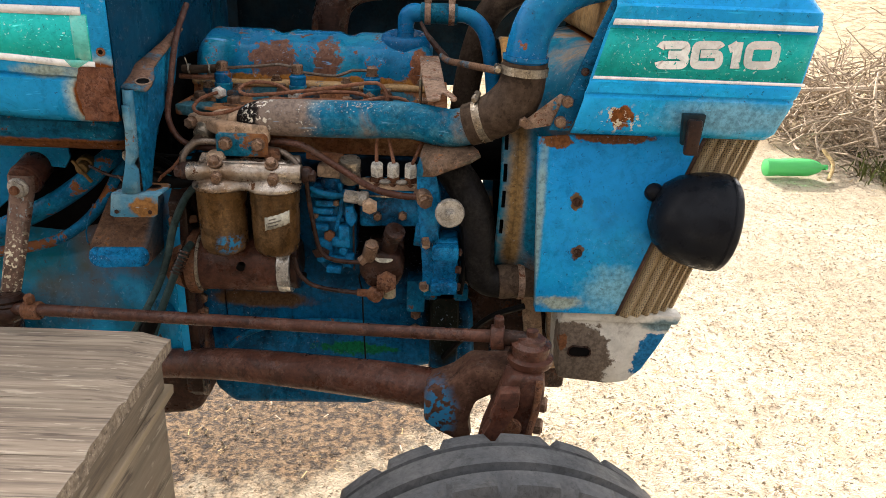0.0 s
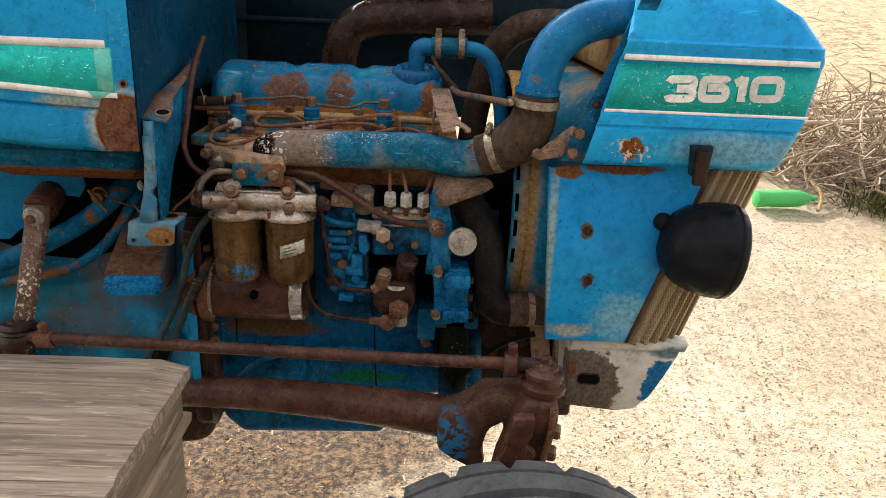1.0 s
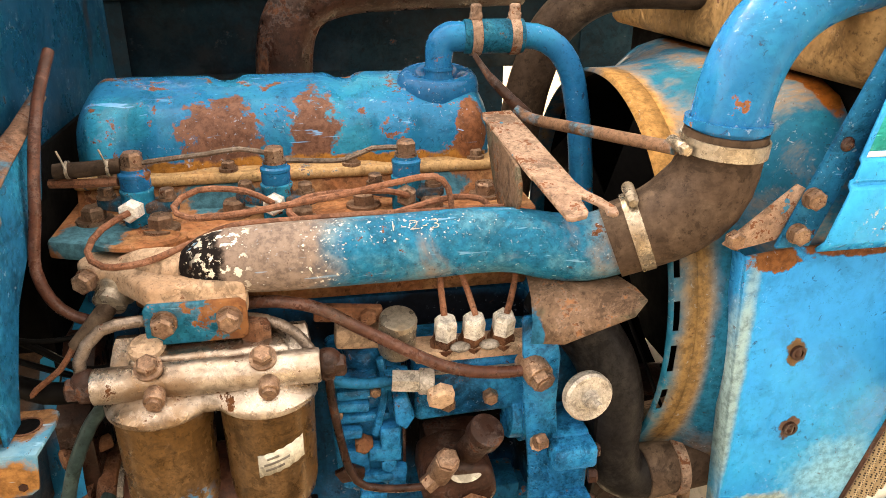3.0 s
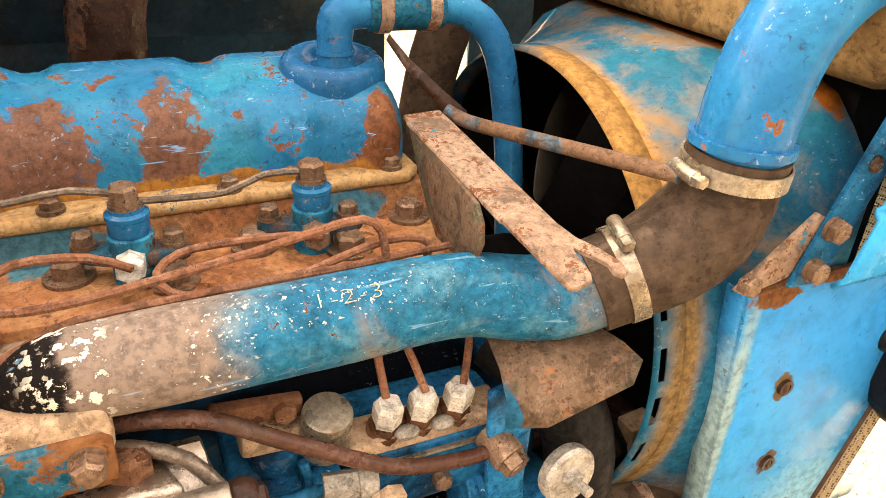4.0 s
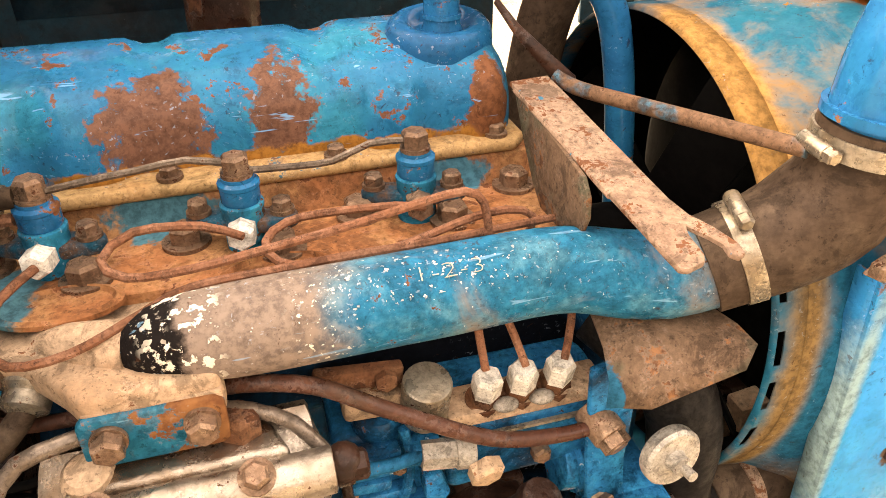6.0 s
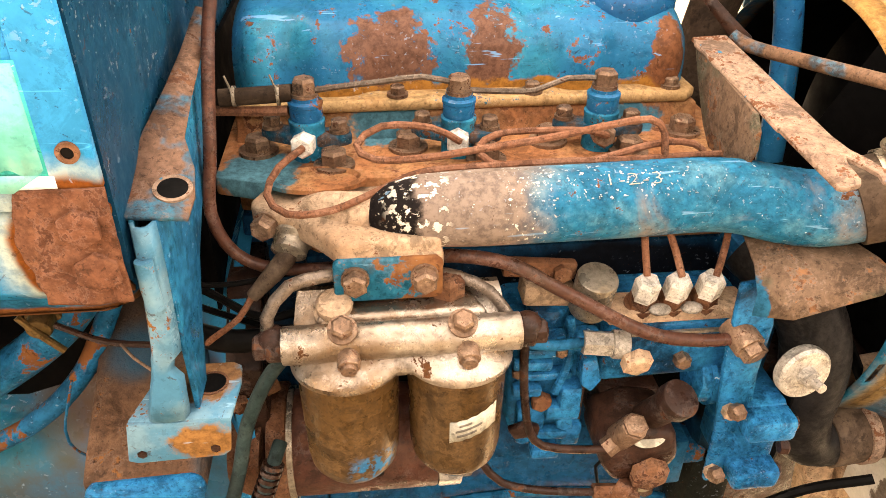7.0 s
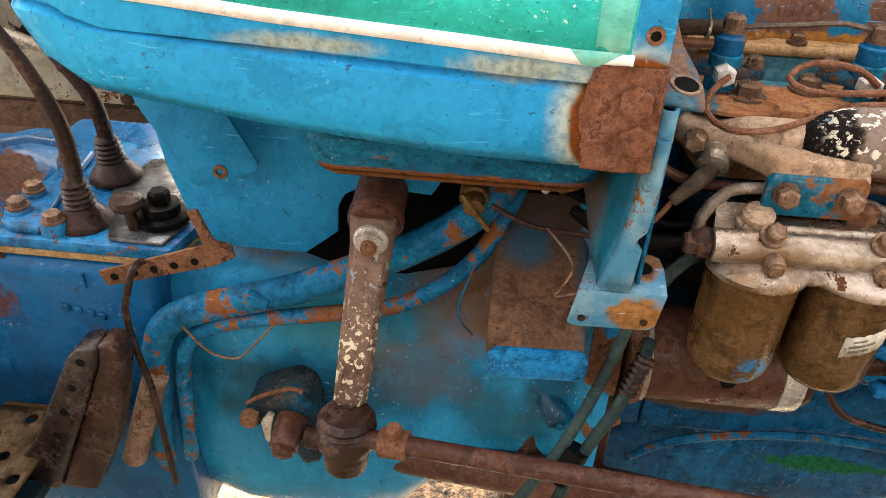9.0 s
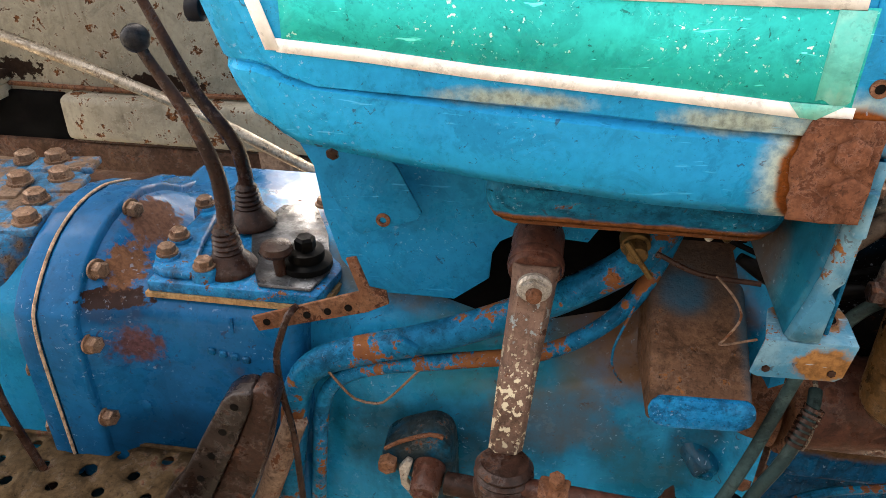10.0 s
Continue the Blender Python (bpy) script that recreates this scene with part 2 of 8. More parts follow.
M["injector"] = surface("chipped_injector_paint", (0.012, 0.19, 0.33), (0.06, 0.27, 0.38), 40, rust=0.4, rust_scale=80, dirt=0.3, dirt_scale=30, rough=0.45, bump=0.25)
M["tank_bottom"] = surface("rusty_tank_bottom", (0.008, 0.12, 0.23), (0.014, 0.16, 0.27), 9, (0.45, 0.6), rust=0.30, rust_scale=16, dirt=0.2, rough=0.5, bump=0.2, spots=[((-0.68, 1.27, 1.052), (0.30, 0.12, 0.020), (0.20, 0.088, 0.045), 0.35, 40, 0.15)])
M["pipe"] = surface("intake_pipe_paint", (0.016, 0.145, 0.26), (0.10, 0.25, 0.32), 14, (0.42, 0.68), rust=0.22, rust_scale=35, dirt=0.5, dirt_scale=10, dirt_colour=(0.20, 0.155, 0.125), rough=0.42, bump=0.25, grain=120, scratch=0.4, grime=0.35,
                    speck=((0.50, 0.52, 0.50), 0.27, 210),
                    spots=[((-0.30, 1.32, 1.12), (0.085, 0.09, 0.09), (0.225, 0.178, 0.152), 0.4, 30, 0.25), ((-0.350, 1.32, 1.103), (0.036, 0.09, 0.075), (0.010, 0.008, 0.008), 0.55, 40)],
                    flakes=[((-0.318, 1.31, 1.12), (0.024, 0.08, 0.08), (0.66, 0.62, 0.54), 120, 0.55), ((-0.345, 1.30, 1.10), (0.018, 0.06, 0.05), (0.55, 0.50, 0.43), 170, 0.60), ((-0.228, 1.30, 1.13), (0.020, 0.06, 0.06), (0.58, 0.55, 0.48), 190, 0.60), ((-0.15, 1.30, 1.14), (0.09, 0.03, 0.010), (0.52, 0.50, 0.46), 240, 0.61)])
M["bigpipe"] = smooth_surface("glossy_blue_pipe", (0.002, 0.125, 0.30), (0.005, 0.19, 0.37), 8, rust=0.28, rust_scale=26, rust_colours=(RUST_M, (0.2, 0.1, 0.06)), rough=0.22, bump=0.06, coat=0.2)
M["rust"] = surface("rusty_steel", (0.18, 0.078, 0.042), (0.25, 0.125, 0.070), 20, (0.4, 0.62), rust=0.5, rust_scale=35, rust_colours=(RUST_D, (0.1, 0.04, 0.022)), rough=0.82, bump=0.35, grain=160)
M["rust_pale"] = surface("rusty_strap", (0.30, 0.195, 0.140), (0.40, 0.275, 0.20), 22, (0.4, 0.6), rust=0.45, rust_scale=40, rust_colours=(RUST_M, (0.18, 0.07, 0.032)), rough=0.7, bump=0.3, grain=160, speck=((0.03, 0.16, 0.26), 0.25, 60))
M["rust_blue"] = surface("rust_through_blue", (0.015, 0.15, 0.24), (0.06, 0.22, 0.31), 12, rust=0.66, rust_scale=16, rust_colours=(RUST_M, (0.26, 0.13, 0.07)), dirt=0.3, rough=0.6, bump=0.3, scratch=0.4)
M["rust_arm"] = surface("rusty_arm_steel", (0.22, 0.125, 0.085), (0.020, 0.17, 0.27), 17, (0.52, 0.60), rust=0.34, rust_scale=30, rust_colours=((0.10, 0.045, 0.028), (0.20, 0.095, 0.055)), rough=0.6, bump=0.3, grain=140, chips=0.0)
M["brown"] = surface("oily_brown_steel", (0.034, 0.015, 0.010), (0.075, 0.033, 0.021), 9, rust=0.4, rust_scale=25, rust_colours=((0.03, 0.012, 0.008), (0.10, 0.042, 0.022)), dirt=0.3, dirt_colour=(0.03, 0.018, 0.012), rough=0.36, bump=0.3, grain=120, spec=0.2)
M["axle"] = surface("axle_fork_steel", (0.10, 0.050, 0.034), (0.16, 0.09, 0.06), 9, rust=0.3, dirt=0.3, rough=0.6, bump=0.25, flakes=[((0.02, 1.085, 0.65), (0.03, 0.08, 0.05), (0.02, 0.17, 0.33), 60, 0.47)])
M["line"] = surface("rusty_fuel_line", (0.24, 0.105, 0.062), (0.31, 0.155, 0.10), 40, rust=0.3, rust_scale=90, rough=0.6, bump=0.2, grain=300)
M["bolt"] = surface("rusty_bolt", (0.25, 0.155, 0.105), (0.38, 0.26, 0.18), 60, rust=0.35, rust_scale=120, rust_colours=((0.07, 0.032, 0.02), (0.16, 0.07, 0.04)), rough=0.42, metal=0.55, bump=0.3, grain=300, grime=0.4)
M["nut"] = surface("pale_nut", (0.52, 0.48, 0.42), (0.38, 0.33, 0.27), 60, rust=0.25, rust_scale=150, rough=0.45, metal=0.35, bump=0.2, grain=300)
M["filter_head"] = smooth_surface("dirty_aluminium", (0.44, 0.38, 0.32), (0.20, 0.13, 0.08), 12, (0.43, 0.64), rust=0.34, rust_scale=40, rust_colours=((0.17, 0.075, 0.035), (0.10, 0.05, 0.028)), dirt=0.3, dirt_scale=20, rough=0.20, metal=0.9, bump=0.3, grain=200, grime=0.4)
M["bowl"] = surface("oily_bowl", (0.125, 0.064, 0.022), (0.18, 0.105, 0.05), 10, rust=0.2, rust_scale=30, rust_colours=((0.035, 0.02, 0.01), (0.07, 0.035, 0.015)), dirt=0.3, dirt_scale=9, metal=0.35, coat=0.5, rough=0.33, bump=0.12, grain=200, drips=0.5, dirt_colour=(0.04, 0.024, 0.012),
                    flakes=[((-0.365, 1.22, 0.895), (0.022, 0.05, 0.02), (0.015, 0.16, 0.33), 120, 0.5)])
M["pump"] = surface("bright_blue_pump", (0.002, 0.20, 0.47), (0.005, 0.28, 0.56), 12, rust=0.24, rust_scale=32, dirt=0.52, dirt_colour=(0.012, 0.009, 0.007), dirt_scale=18, rough=0.26, bump=0.25, grain=150, speck=((0.4, 0.5, 0.55), 0.2, 90), coat=0.35)
M["steel"] = surface("dull_steel", (0.40, 0.35, 0.28), (0.27, 0.20, 0.13), 25, rust=0.25, rust_scale=60, rough=0.36, metal=0.7, bump=0.2, grain=200, grime=0.4)
M["rubber"] = surface("dusty_rubber", (0.013, 0.012, 0.012), (0.026, 0.024, 0.022), 12, rough=0.55, bump=0.15, grain=180, dirt=0.15, dirt_colour=(0.09, 0.075, 0.06))
M["lamp"] = smooth_surface("black_lamp_shell", (0.009, 0.010, 0.013), (0.015, 0.017, 0.021), 10, rough=0.38, bump=0.08, grain=250, dirt=0.08, dirt_colour=(0.08, 0.075, 0.07))
M["hose"] = surface("dusty_hose", (0.075, 0.05, 0.035), (0.14, 0.10, 0.07), 15, rough=0.6, bump=0.2, dirt=0.3, dirt_colour=(0.14, 0.1, 0.07))
M["cable"] = surface("grey_green_cable", (0.035, 0.060, 0.060), (0.06, 0.085, 0.08), 20, rough=0.5, bump=0.08)
M["wire"] = surface("black_wire", (0.003, 0.003, 0.003), (0.008, 0.0075, 0.007), 20, rough=0.5, bump=0.08)
M["breather"] = smooth_surface("deep_blue_breather", (0.0008, 0.095, 0.235), (0.002, 0.14, 0.31), 10, rust=0.16, rust_scale=60, rough=0.2, bump=0.06, coat=0.3, spec=0.15)
M["bluehose"] = surface("overpainted_hose", (0.012, 0.13, 0.22), (0.05, 0.20, 0.28), 30, rust=0.3, rust_scale=60, rust_colours=((0.06, 0.045, 0.035), (0.10, 0.08, 0.06)), rough=0.5, bump=0.25, grain=200)
M["stay"] = surface("old_blue_on_rust", (0.21, 0.12, 0.075), (0.05, 0.17, 0.25), 22, (0.5, 0.6), rust=0.25, rust_scale=60, rough=0.65, bump=0.3, grain=200)
# Bonnet's far sheets take their shade from this dark blue, under the dirt.
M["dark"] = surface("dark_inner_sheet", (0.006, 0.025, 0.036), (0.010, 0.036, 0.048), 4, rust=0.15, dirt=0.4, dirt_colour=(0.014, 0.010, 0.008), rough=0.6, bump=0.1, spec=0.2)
# Near-black for unlit gaps: the darkness is put into the colour.
M["black"] = surface("unlit_black", (0.003, 0.003, 0.003), (0.006, 0.005, 0.005), 9, rough=0.9, bump=0.1, grime=0.0, spec=0.06)
M["shroud"] = surface("dusty_shroud", (0.008, 0.125, 0.21), (0.03, 0.18, 0.26), 6, mottle=0.3, grime=0.15, rust=0.2, rust_scale=20, rust_colours=((0.25, 0.11, 0.04), (0.36, 0.19, 0.07)), dirt=0.62, dirt_scale=9, dirt_colour=(0.34, 0.20, 0.095), rough=0.55, bump=0.12,
                      spots=[((0.150, 1.27, 0.95), (0.020, 0.08, 0.26), (0.25, 0.165, 0.085), 0.6, 14, 0.5), ((0.186, 1.26, 0.98), (0.022, 0.07, 0.24), (0.008, 0.13, 0.23), 0.5, 14, 0.5), ((0.20, 1.26, 0.80), (0.06, 0.07, 0.06), (0.15, 0.085, 0.045), 0.6, 20, 0.4), ((0.13, 1.36, 1.23), (0.028, 0.16, 0.12), (0.50, 0.29, 0.135), 0.5, 18, 0.3), ((0.28, 1.40, 1.262), (0.012, 0.3, 0.03), (0.27, 0.10, 0.04), 0.6, 30)])
M["radiator"] = surface("ochre_dusty_tank", (0.34, 0.205, 0.09), (0.25, 0.145, 0.065), 9, rust=0.25, rough=0.7, bump=0.15)
M["bumper"] = smooth_surface("patchy_bumper_paint", (0.74, 0.72, 0.66), (0.66, 0.62, 0.54), 9, rust=0.22, rust_scale=22, rust_colours=((0.20, 0.14, 0.10), (0.28, 0.17, 0.09)), dirt=0.08, rough=0.45, bump=0.25, grime=0.15,
                      spots=[((0.268, 1.275, 0.660), (0.095, 0.06, 0.085), (0.21, 0.165, 0.13), 0.4, 40, 0.04), ((0.448, 1.275, 0.655), (0.044, 0.2, 0.075), (0.012, 0.18, 0.40), 0.45, 50, 0.04), ((0.465, 1.275, 0.745), (0.05, 0.2, 0.016), (0.20, 0.30, 0.33), 0.6, 40, 0.3), ((0.262, 1.275, 0.700), (0.008, 0.05, 0.018), (0.22, 0.09, 0.04), 0.7, 70)])
M["green"] = smooth_surface("scratched_green_decal", (0.0, 0.46, 0.44), (0.0, 0.54, 0.50), 5, rough=0.32, bump=0.04, scratch=1.0, speck=((0.45, 0.74, 0.68), 0.30, 95),
    flakes=[((-0.62, 1.20, 1.262), (0.09, 0.1, 0.035), (0.50, 0.76, 0.72), 210, 0.63), ((-0.83, 1.20, 1.272), (0.07, 0.1, 0.03), (0.50, 0.76, 0.72), 210, 0.64), ((0.36, 1.20, 1.265), (0.07, 0.1, 0.04), (0.55, 0.78, 0.74), 200, 0.62), ((0.52, 1.20, 1.25), (0.06, 0.1, 0.04), (0.55, 0.78, 0.74), 200, 0.63)])
M["green_pale"] = smooth_surface("peeled_green_film", (0.16, 0.56, 0.50), (0.30, 0.64, 0.56), 30, rough=0.4, bump=0.08, dirt=0.15, dirt_scale=30, dirt_colour=(0.35, 0.42, 0.34))
M["white"] = smooth_surface("white_decal", (0.86, 0.86, 0.83), (0.80, 0.80, 0.77), 10, rough=0.4, bump=0.03)
M["digit"] = smooth_surface("chipped_white_digits", (0.78, 0.79, 0.76), (0.70, 0.74, 0.70), 10, rough=0.4, bump=0.03, speck=((0.0, 0.35, 0.29), 0.55, 70))
M["lever"] = surface("flaking_lever_paint", (0.19, 0.115, 0.085), (0.25, 0.16, 0.12), 20, rust=0.35, rust_scale=40, rust_colours=((0.075, 0.034, 0.022), (0.14, 0.06, 0.035)), rough=0.5, bump=0.4, speck=((0.42, 0.34, 0.26), 0.35, 170), spec=0.2, flakes=[((-0.785, 1.26, 0.815), (0.05, 0.1, 0.075), (0.62, 0.55, 0.40), 130, 0.55), ((-0.77, 1.31, 0.925), (0.03, 0.05, 0.03), (0.24, 0.28, 0.28), 90, 0.58)])
M["steer"] = surface("blue_tube_paint", (0.004, 0.14, 0.29), (0.015, 0.23, 0.38), 8, rust=0.52, rust_scale=14, rust_colours=(RUST_M, (0.2, 0.09, 0.045)), dirt=0.15, rough=0.42, bump=0.15)
M["tyre"] = surface("dusty_tyre", (0.082, 0.086, 0.091), (0.12, 0.121, 0.123), 5, rough=0.55, bump=0.2, grain=120, mottle=0.4, grime=0.3, dirt=0.2, dirt_scale=6, dirt_colour=(0.13, 0.115, 0.095))
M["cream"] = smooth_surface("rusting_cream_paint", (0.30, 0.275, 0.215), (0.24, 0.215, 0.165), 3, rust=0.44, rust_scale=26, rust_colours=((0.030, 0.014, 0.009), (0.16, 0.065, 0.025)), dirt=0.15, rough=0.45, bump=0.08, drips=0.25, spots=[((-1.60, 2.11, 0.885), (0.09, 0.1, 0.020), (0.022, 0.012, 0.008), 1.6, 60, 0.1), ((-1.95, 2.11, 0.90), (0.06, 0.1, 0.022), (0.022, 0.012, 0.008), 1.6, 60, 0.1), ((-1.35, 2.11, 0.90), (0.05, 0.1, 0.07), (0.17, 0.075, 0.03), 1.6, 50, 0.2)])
M["brass"] = surface("brass_tap", (0.20, 0.125, 0.05), (0.13, 0.08, 0.04), 50, rough=0.4, metal=0.6, bump=0.1)
M["hydcover"] = surface("rust_eaten_cover", (0.19, 0.125, 0.085), (0.010, 0.20, 0.40), 15, (0.46, 0.53), rust=0.35, rust_scale=40, rough=0.5, bump=0.4, grain=120, chips=0.0)
M["plate"] = surface("rusty_tread", (0.095, 0.060, 0.030), (0.16, 0.105, 0.055), 10, rust=0.4, rust_scale=20, dirt=0.3, rough=0.65, metal=0.2, bump=0.3)
M["oily"] = surface("oily_shiny_plate", (0.20, 0.21, 0.22), (0.03, 0.03, 0.035), 20, (0.38, 0.55), rough=0.32, metal=0.6, dirt=0.3, dirt_scale=16, bump=0.3)
M["manifold"] = surface("dusty_pink_casting", (0.54, 0.38, 0.26), (0.42, 0.26, 0.16), 14, rust=0.25, rust_scale=35, rust_colours=(RUST_M, (0.25, 0.11, 0.05)), rough=0.6, bump=0.3, grain=160)
M["glass"] = surface("murky_bowl", (0.5, 0.44, 0.3), (0.3, 0.22, 0.12), 30, rough=0.25, bump=0.05)
M["tarnished"] = surface("tarnished_pipe", (0.20, 0.16, 0.13), (0.12, 0.085, 0.06), 25, rust=0.3, rust_scale=60, rough=0.4, metal=0.5, bump=0.15, grain=200)
M["flange"] = surface("ochre_flange", (0.46, 0.29, 0.14), (0.38, 0.20, 0.085), 20, rust=0.36, rust_scale=30, rust_colours=(RUST_M, (0.05, 0.15, 0.2)), rough=0.6, bump=0.3, grain=160, grime=0.5)
M["foot"] = smooth_surface("pale_blue_bracket", (0.085, 0.24, 0.35), (0.19, 0.33, 0.40), 20, rust=0.36, rust_scale=45, rust_colours=(RUST_M, RUST_O), rough=0.45, bump=0.15, scratch=0.4,
    spots=[((-0.500, 1.222, 0.968), (0.030, 0.03, 0.019), (0.34, 0.18, 0.085), 0.7, 60, 0.2), ((-0.508, 1.262, 0.99), (0.035, 0.032, 0.02), (0.27, 0.15, 0.085), 0.5, 50)])
M["pad"] = surface("rusted_pad_top", (0.15, 0.080, 0.048), (0.22, 0.12, 0.07), 18, rust=0.32, rust_scale=34, rust_colours=((0.26, 0.11, 0.04), (0.035, 0.018, 0.012)), rough=0.7, bump=0.6, grain=110, grime=0.5,
    stains=[((-0.60, 1.40, 0.945), (0.06, 0.075, 0.035), (0.070, 0.052, 0.042), 0.95), ((-0.60, 1.38, 0.93), (0.025, 0.03, 0.02), (0.012, 0.10, 0.17), 0.8), ((-0.530, 1.36, 0.90), (0.012, 0.10, 0.06), (0.018, 0.085, 0.13), 0.8)])
M["web"] = smooth_surface("stained_web_paint", (0.012, 0.095, 0.155), (0.030, 0.14, 0.20), 14, rust=0.12, rust_scale=30, dirt=0.25, dirt_scale=16, rough=0.42, bump=0.12, spec=0.15, stains=[((-0.543, 1.32, 1.03), (0.03, 0.05, 0.05), (0.070, 0.046, 0.032), 0.9)])
M["support"] = smooth_surface("dull_plate_paint", (0.004, 0.20, 0.41), (0.012, 0.25, 0.46), 5, rust=0.06, rust_scale=50, dirt=0.10, dirt_colour=(0.10, 0.11, 0.10), rough=0.4, bump=0.06, scratch=0.3)
M["flap"] = smooth_surface("flap_paint", (0.008, 0.235, 0.47), (0.020, 0.29, 0.52), 5, rust=0.06, rust_scale=50, dirt=0.06, rough=0.36, bump=0.06, scratch=0.4)
M["topcover"] = surface("oily_cover_paint", (0.002, 0.17, 0.40), (0.010, 0.25, 0.48), 12, rust=0.36, rust_scale=34, rust_colours=((0.07, 0.032, 0.02), (0.17, 0.08, 0.045)), dirt=0.45, dirt_scale=22, dirt_colour=(0.020, 0.012, 0.008), rough=0.26, bump=0.25, grain=120, spec=0.2)
M["pedal"] = surface("oily_pedal_steel", (0.015, 0.0075, 0.006), (0.030, 0.015, 0.010), 9, rust=0.35, rust_scale=25, rust_colours=((0.010, 0.006, 0.005), (0.05, 0.022, 0.013)), rough=0.3, bump=0.3, grain=120, spec=0.35)
M["clamp"] = surface("grimy_clamp", (0.02, 0.09, 0.14), (0.13, 0.07, 0.04), 40, (0.4, 0.6), rust=0.35, rust_scale=70, rough=0.5, bump=0.3, grain=250)
M["scab"] = surface("flaking_rust", (0.19, 0.078, 0.045), (0.25, 0.11, 0.062), 20, rust=0.45, rust_scale=45, rust_colours=((0.09, 0.038, 0.024), (0.14, 0.058, 0.034)), rough=0.85, bump=0.5, grain=140)
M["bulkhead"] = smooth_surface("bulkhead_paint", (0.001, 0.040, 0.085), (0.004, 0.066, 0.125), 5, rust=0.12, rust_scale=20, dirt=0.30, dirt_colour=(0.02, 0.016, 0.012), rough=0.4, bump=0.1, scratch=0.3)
M["bright_steel"] = surface("bright_band", (0.66, 0.64, 0.60), (0.50, 0.47, 0.42), 25, rust=0.15, rust_scale=60, rough=0.3, metal=0.6, bump=0.1, grain=200, grime=0.25)
M["rust_far"] = surface("dark_rusty_beam", (0.085, 0.045, 0.03), (0.14, 0.08, 0.05), 9, rust=0.4, rust_scale=20, rough=0.75, bump=0.2)
M["shaftboss"] = surface("greasy_boss", (0.03, 0.045, 0.05), (0.004, 0.12, 0.22), 16, rust=0.35, rust_scale=25, rough=0.4, bump=0.3, dirt=0.4, dirt_colour=(0.03, 0.02, 0.012))
M["rod"] = surface("red_brown_steel", (0.095, 0.036, 0.023), (0.155, 0.066, 0.044), 12, rust=0.35, rust_scale=25, rust_colours=((0.06, 0.022, 0.014), (0.13, 0.055, 0.032)), dirt=0.25, rough=0.4, bump=0.25, grain=120, spec=0.25)
M["gusset"] = surface("rusted_gusset", (0.165, 0.105, 0.070), (0.085, 0.090, 0.062), 16, (0.5, 0.62), rust=0.42, rust_scale=34, rust_colours=((0.085, 0.042, 0.026), (0.25, 0.12, 0.06)), rough=0.75, bump=0.4, grain=150, spots=[((-0.030, 1.255, 1.040), (0.009, 0.03, 0.020), (0.010, 0.12, 0.21), 0.8, 60)])
M["white_nut"] = surface("whitish_nut", (0.74, 0.71, 0.64), (0.58, 0.53, 0.45), 50, rust=0.15, rust_scale=150, rough=0.4, bump=0.15, grain=300)
M["label"] = surface("pale_paper_label", (0.60, 0.57, 0.47), (0.52, 0.49, 0.40), 40, rough=0.6, bump=0.05)
M["ink"] = surface("faded_ink", (0.22, 0.20, 0.17), (0.3, 0.28, 0.24), 60, rough=0.7, bump=0.02)


def wood_material(name, a, b, across=120, along="x"):
    s = Shader(name)
    def grain(low, high):
        return s.stretch(*((low, high, high) if along == "x" else (high, low, high)))
    g = s.noise(1.0, 8, 0.65, grain(5, across), 0.12)
    h = s.noise(1.0, 4, 0.6, grain(2.5, 26))
    c = s.mix(s.step(g, 0.3, 0.7), a, b)
    c = s.mix(s.step(h, 0.45, 0.75, (0.0, 0.6)), c, tuple(v * 0.45 for v in a))
    c = s.mix(s.step(s.noise(1.0, 4, 0.65, grain(12, across * 1.4), 0.1), 0.58, 0.66, (0.0, 0.55)), c, (0.46, 0.39, 0.30))
    c = s.mix(s.step(s.noise(1.0, 4, 0.7, grain(5, across * 1.1), 0.1), 0.57, 0.66, (0.0, 0.8)), c, (0.055, 0.038, 0.026))
    c = s.mix(s.step(s.noise(7, 4), 0.6, 0.75, (0.0, 0.4)), c, (0.17, 0.10, 0.06))
    s.put(s.b.inputs["Base Color"], c)
    s.b.inputs["Roughness"].default_value = 0.75
    k = s.t.nodes.new("ShaderNodeBump")
    k.inputs["Strength"].default_value, k.inputs["Distance"].default_value = 0.4, 0.002
    s.put(k.inputs["Height"], g)
    s.put(s.b.inputs["Normal"], k.outputs[0])
    return s.m


M["wood"] = wood_material("weathered_board", (0.13, 0.095, 0.068), (0.31, 0.25, 0.185))
M["greywood"] = wood_material("silvery_board", (0.17, 0.13, 0.09), (0.25, 0.20, 0.14), 40, "y")
M["darkboard"] = wood_material("dark_boarding", (0.030, 0.024, 0.018), (0.075, 0.060, 0.046))
M["post"] = wood_material("pale_timber", (0.25, 0.19, 0.12), (0.33, 0.26, 0.18), 60, "y")
M["endwood"] = wood_material("dark_batten", (0.10, 0.075, 0.052), (0.22, 0.17, 0.12), 60, "y")


